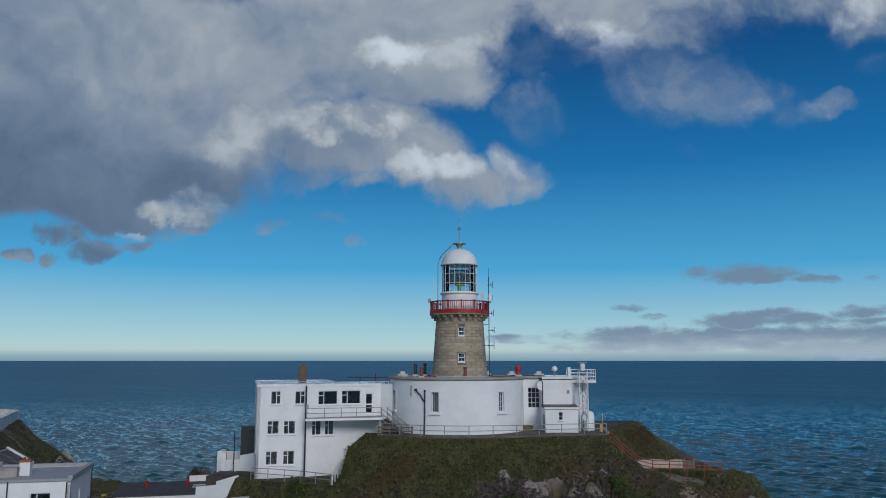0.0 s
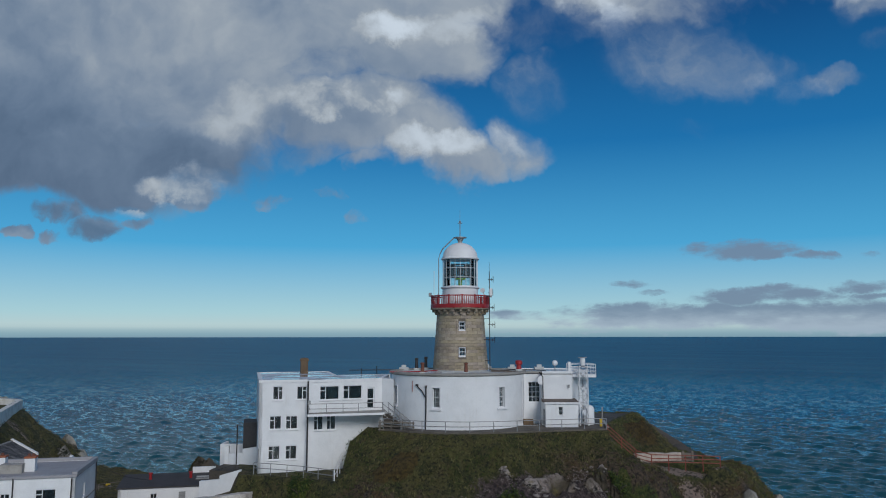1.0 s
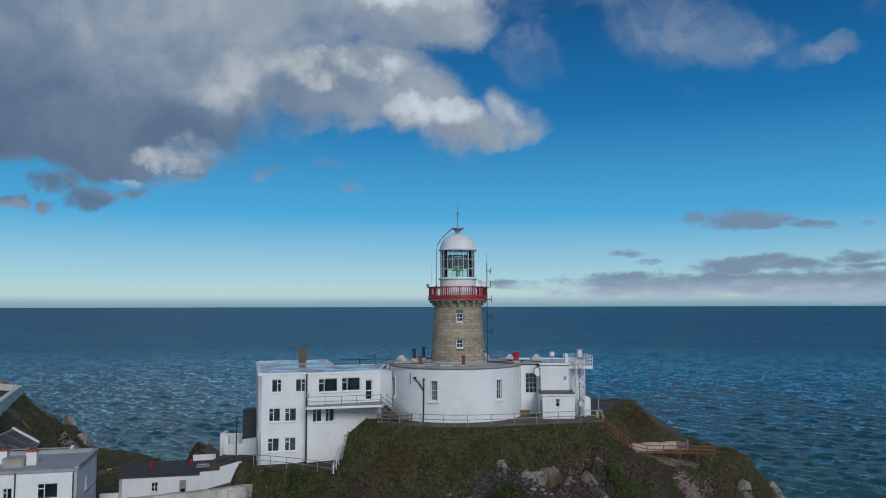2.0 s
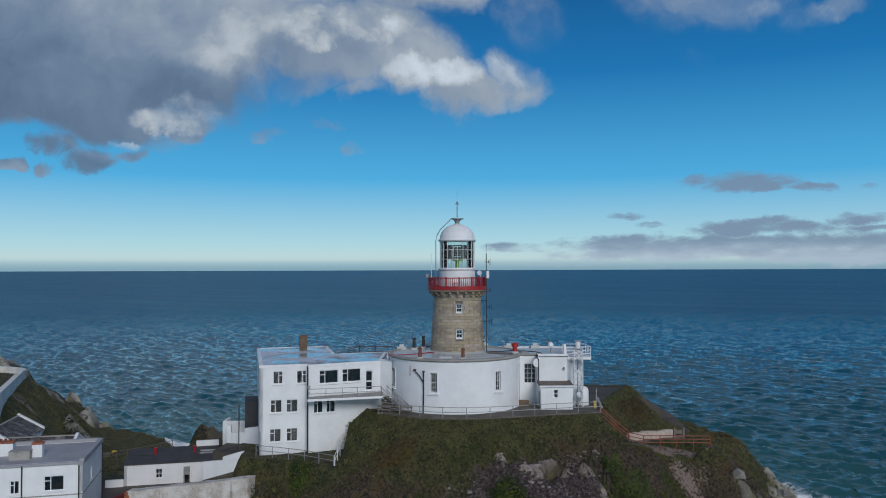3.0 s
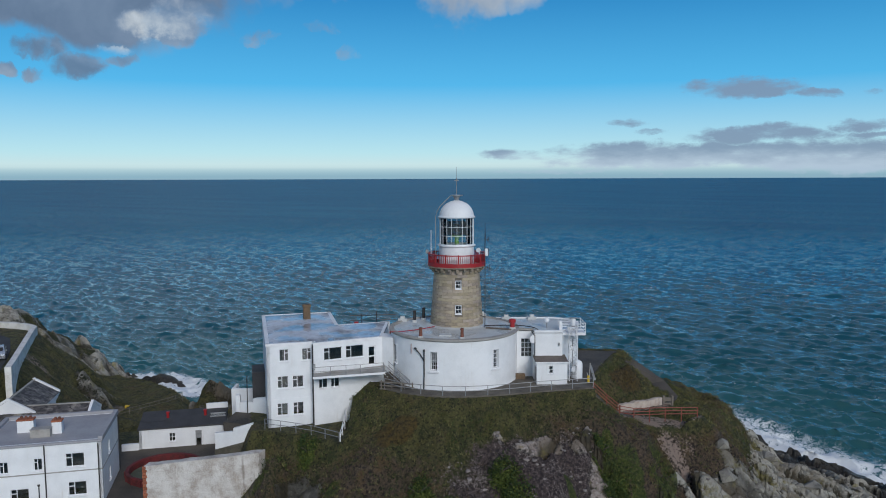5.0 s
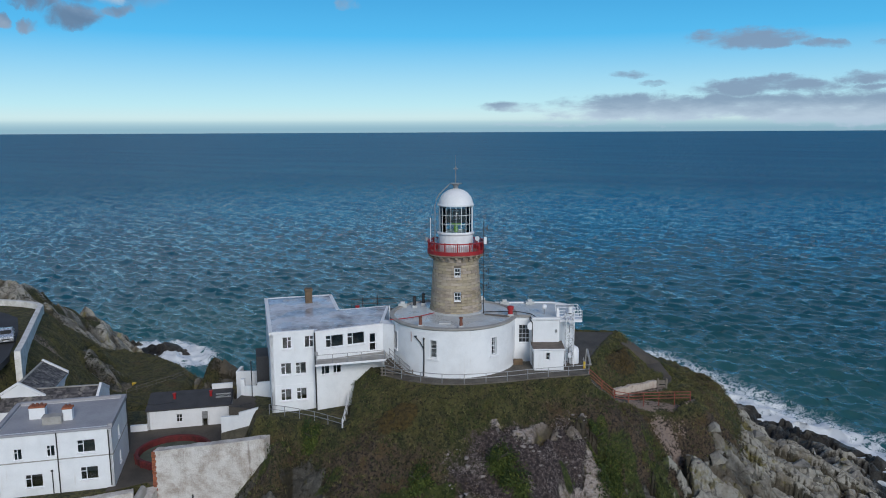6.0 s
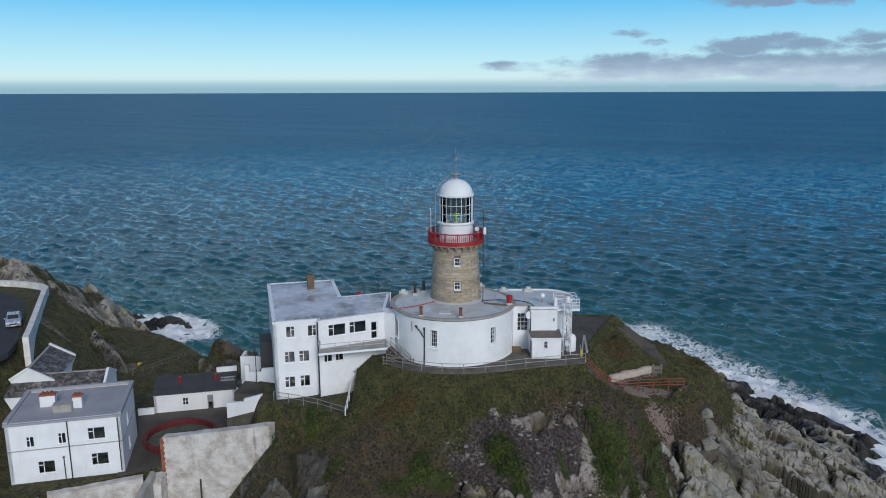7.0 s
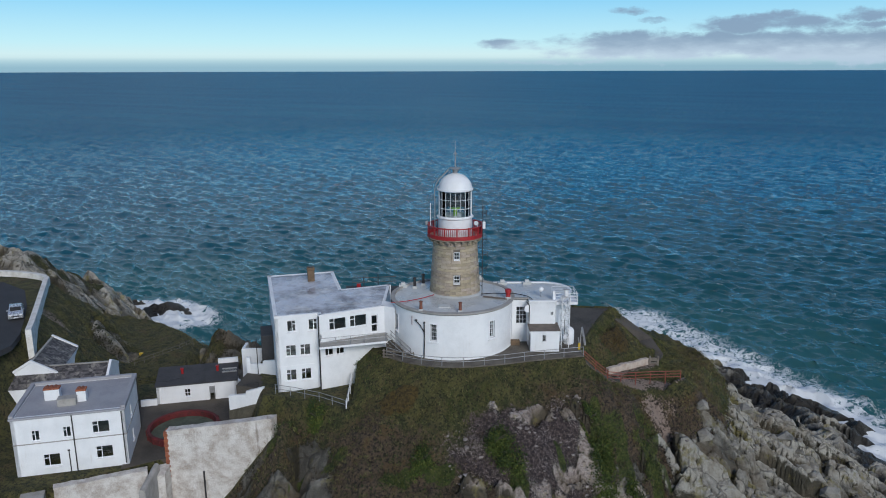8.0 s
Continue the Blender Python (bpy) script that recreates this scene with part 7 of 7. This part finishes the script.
rng = np.random.RandomState(7)
TURF_BLADES = leaf_material("turf_blades", (0.042, 0.072, 0.011), (0.122, 0.104, 0.036), (0.20, 0.178, 0.068))
HEATH_BLADES = leaf_material("heath_blades", (0.028, 0.021, 0.015), (0.085, 0.058, 0.027), (0.17, 0.125, 0.075))
HILL_BLADES = leaf_material("hill_blades", (0.048, 0.056, 0.015), (0.11, 0.092, 0.034), (0.19, 0.155, 0.07))
RUST_BLADES = leaf_material("rust_blades", (0.045, 0.030, 0.007), (0.10, 0.064, 0.016), (0.13, 0.115, 0.026))
GORSE = leaf_material("gorse_leaves", (0.016, 0.036, 0.005), (0.052, 0.082, 0.010), (0.11, 0.13, 0.022))
FRONT = (-22, 46, 57, 92)
X, Y, Z = scatter_spots(rng, 34000, FRONT, lambda X, Y, Z, F, c, r: (c > 0.15) & (F["rock"] < 0.45) & (F["scree"] < 0.5) & (F["bare"] < 0.5) & (F["rust"] < 0.5) & (r > F["heath"] * 0.7) & (Z > 12))
grass("turf_tufts", X, Y, Z, rng, 9, 0.22, 0.20, TURF_BLADES, "rough green and straw turf tufts on the headland", "grass")
X, Y, Z = scatter_spots(rng, 16000, FRONT, lambda X, Y, Z, F, c, r: (c > 0.2) & (F["rock"] < 0.55) & (F["heath"] > 0.35) & (F["bare"] < 0.5) & (r > F["scree"]) & (Z > 10))
grass("heather_tufts", X, Y, Z, rng, 9, 0.20, 0.2, HEATH_BLADES, "brown winter heather on the slope", "heather")
X, Y, Z = scatter_spots(rng, 22000, (-85, -36, 84, 135), lambda X, Y, Z, F, c, r: (outside(HILL, X, Y) > 0.3) & (outside(COURT, X, Y) > 0.5) & (F["rock"] < 0.4) & (Z > 11))
grass("hill_turf", X, Y, Z, rng, 5, 0.16, 0.2, HILL_BLADES, "short rough turf on the far slope", "grass")
X, Y, Z = scatter_spots(rng, 9000, FRONT, lambda X, Y, Z, F, c, r: (c > 0.5) & (F["rust"] > 0.4) & (F["rock"] < 0.5) & (F["bare"] < 0.6))
grass("rust_tufts", X, Y, Z, rng, 10, 0.24, 0.2, RUST_BLADES, "rust-brown dead bracken and heather patches", "heather")
# low dense shrubs in the gullies
X, Y, Z = scatter_spots(rng, 9000, FRONT, lambda X, Y, Z, F, c, r: (c > 1.0) & (F["moss"] > 0.55) & (F["rock"] < 0.6) & (r < 0.75) & (Z > 12))
grass("low_shrubs", X, Y, Z, rng, 12, 0.55, 0.28, GORSE, "dark green low shrubs in the gullies", "shrub")


def build_shrub(x, y, r, seed, label):
    """A low dense bush: a few stems and a crown of many small leaves, uneven and gappy."""
    g = np.random.RandomState(seed)
    z = ground_z(x, y)
    ob = thing("shrub", x, y, z, label=label, category="shrub", group="shrubs on the slope")
    stems = bmesh.new()
    for k in range(7):
        a = k * 2.4
        tube(stems, [(0, 0, -0.3), (0.3 * r * math.cos(a), 0.3 * r * math.sin(a), 0.3 * r), (0.7 * r * math.cos(a), 0.7 * r * math.sin(a), 0.55 * r)], 0.03, 5)
    part("stem", stems, DARK_WOOD, ob)
    n = int(1500 * r)
    lump = g.normal(0, 1, (9, 3)) * (0.42 * r, 0.42 * r, 0.12 * r)
    c = lump[g.randint(0, 9, n)] + g.normal(0, 1, (n, 3)) * (0.26 * r, 0.26 * r, 0.17 * r)
    X2, Y2 = x + c[:, 0], y + c[:, 1]
    c[:, 2] = land(X2, Y2)[0] - z + 0.12 + np.abs(c[:, 2]) * 1.1
    d = g.normal(0, 1, (n, 3))
    d /= np.linalg.norm(d, axis=1)[:, None]
    e = np.cross(d, g.normal(0, 1, (n, 3)))
    e /= np.linalg.norm(e, axis=1)[:, None]
    s = (0.07 + 0.07 * g.rand(n))[:, None]
    v = np.stack([c - d * s, c + e * s * 0.6, c + d * s, c - e * s * 0.6], 1)
    mesh = bpy.data.meshes.new("crown")
    mesh.from_pydata(v.reshape(-1, 3).tolist(), [], np.arange(n * 4).reshape(n, 4).tolist())
    mesh.materials.append(GORSE)
    crown = new("crown", mesh)
    crown.parent = ob


for i, (x, y, r) in enumerate(((5.3, 64.6, 1.5), (6.9, 62.9, 1.4), (16.4, 66.8, 1.5), (17.2, 65.2, 1.6), (19.9, 65.6, 1.0), (-13.2, 70.6, 1.1), (-2.2, 63.2, 1.2), (15.6, 68.6, 0.9))):
    build_shrub(x, y, r, 40 + i, "dark green wind-cut shrub on the steep slope" if i not in (2, 3, 7) else "bright green wind-cut shrub beside the bare rock")


def stone_shapes(count, seed):
    out = []
    for s in range(count):
        bm = bmesh.new()
        bmesh.ops.create_icosphere(bm, subdivisions=1, radius=1.0)
        off = Vector((s * 7.3 + seed, 3.1, 1.7))
        for v in bm.verts:
            k = v.co.copy()
            v.co *= 0.8 + 0.75 * noise.noise(k * 1.1 + off) + 0.3 * noise.noise(k * 2.6 + off)
            v.co.z *= 0.75
            v.co.x *= 1.25
        bmesh.ops.recalc_face_normals(bm, faces=bm.faces)
        bm.verts.ensure_lookup_table()
        out.append((np.array([v.co[:] for v in bm.verts]), np.array([[v.index for v in f.verts] for f in bm.faces])))
        bm.free()
    return out


def stones(name, X, Y, Z, size, mat, label, seed):
    shapes = stone_shapes(5, seed)
    verts, faces, at = [], [], 0
    for i, (x, y, z) in enumerate(zip(X, Y, Z)):
        v, f = shapes[i % 5]
        s, a = size[i], i * 2.399
        ca, sa = math.cos(a), math.sin(a)
        q = v * s
        verts.append(np.stack([q[:, 0] * ca - q[:, 1] * sa + x, q[:, 0] * sa + q[:, 1] * ca + y, q[:, 2] + z + 0.1 * s], -1))
        faces.append(f + at)
        at += len(v)
    return soup(name, np.concatenate(verts), np.concatenate(faces), mat, label, "stones")


STONE = surface("pale_stone", (0.34, 0.30, 0.28), (0.12, 0.105, 0.10), 0.9, 0.6, 6.0, 0.8, 0.05)
BOULDER = surface("cliff_rock", (0.27, 0.255, 0.22), (0.10, 0.095, 0.08), 0.9, 0.55, 3.5, 1.0, 0.12, 0.6, (0.05, 0.047, 0.04))
X, Y, Z = scatter_spots(rng, 16000, (-6, 34, 57, 76), lambda X, Y, Z, F, c, r: (c > 1.0) & (F["scree"] + 0.5 * F["rock"] > 0.35) & (r < 0.22 + 0.6 * F["pale"]) & (fbm(X, Y, 2.2, 3, 200) > 0.20))
stones("loose_stones", X, Y, Z, 0.03 + 0.26 * rng.rand(len(X)) ** 4.0, STONE, "pale loose stones scattered over the scree", 3)
X, Y, Z = scatter_spots(rng, 900, (18, 60, 57, 100), lambda X, Y, Z, F, c, r: (c > 5.0) & (F["rock"] > 0.6) & (r < 0.30) & (Z > 1))
stones("cliff_boulders", X, Y, Z, 0.35 + 1.0 * rng.rand(len(X)) ** 2.2, BOULDER, "grey rounded boulders on the rocky flank", 11)

# ---------------------------------------------------------------- the tower's ashlar


def lay_ashlar():
    courses, n = 19, 14
    h = 6.2 / courses
    for j in range(courses):
        z0, z1 = j * h + 0.008, (j + 1) * h - 0.008
        half = 180.0 / n - 0.16
        first = None
        for k in range(n):
            mid = 360.0 * (k + (0.5 if j % 2 else 0.0)) / n
            a = (mid + 180) % 360 - 180
            if any(u0 - half - 1.5 < a < u1 + half + 1.5 and z0 < zt + 0.05 and z1 > zb - 0.05 for u0, u1, zb, zt in tower_holes):
                for lo, hi in ((a - half, min(a + half, -6.0)), (max(a - half, 11.0), a + half)):
                    if hi - lo > 1.5:
                        ashlar(lo, hi, z0, z1, None, 0)
                continue
            first = ashlar(-half, half, z0, z1, first, mid)


def ashlar(lo, hi, z0, z1, like, turn_by):
    if like is not None:
        return again(like, pose(0, 0, 0, 0, 0, turn_by), shaft) and like
    bm = bmesh.new()
    steps = 3
    grid = []
    for zz, zi in ((z0, 0.0), (z0 + 0.02, 0.02), (z1 - 0.02, 0.02), (z1, 0.0)):
        row = []
        for i in range(steps + 1):
            u = lo + (hi - lo) * i / steps
            out = 0.0 if i in (0, steps) or zi == 0.0 else 0.018
            r = tower_radius(zz) + out - 0.006
            row.append(bm.verts.new((r * math.sin(radians(u)), -r * math.cos(radians(u)), zz)))
        grid.append(row)
    inner = [[bm.verts.new(((tower_radius(zz) - 0.15) * math.sin(radians(u)), -(tower_radius(zz) - 0.15) * math.cos(radians(u)), zz)) for u in (lo, hi)] for zz in (z0, z1)]
    for a, b in zip(grid, grid[1:]):
        for i in range(steps):
            bm.faces.new((a[i], a[i + 1], b[i + 1], b[i]))
    bm.faces.new([inner[1][0], inner[1][1], *grid[-1][::-1]])
    bm.faces.new([inner[0][1], inner[0][0], *grid[0]])
    bm.faces.new([inner[0][0], inner[1][0], *[g[0] for g in grid][::-1]])
    bm.faces.new([inner[1][1], inner[0][1], *[g[-1] for g in grid]])
    ob = part("granite_block", bm, GRANITE, shaft)
    ob.matrix_basis = pose(0, 0, 0, 0, 0, turn_by)
    return ob


lay_ashlar()
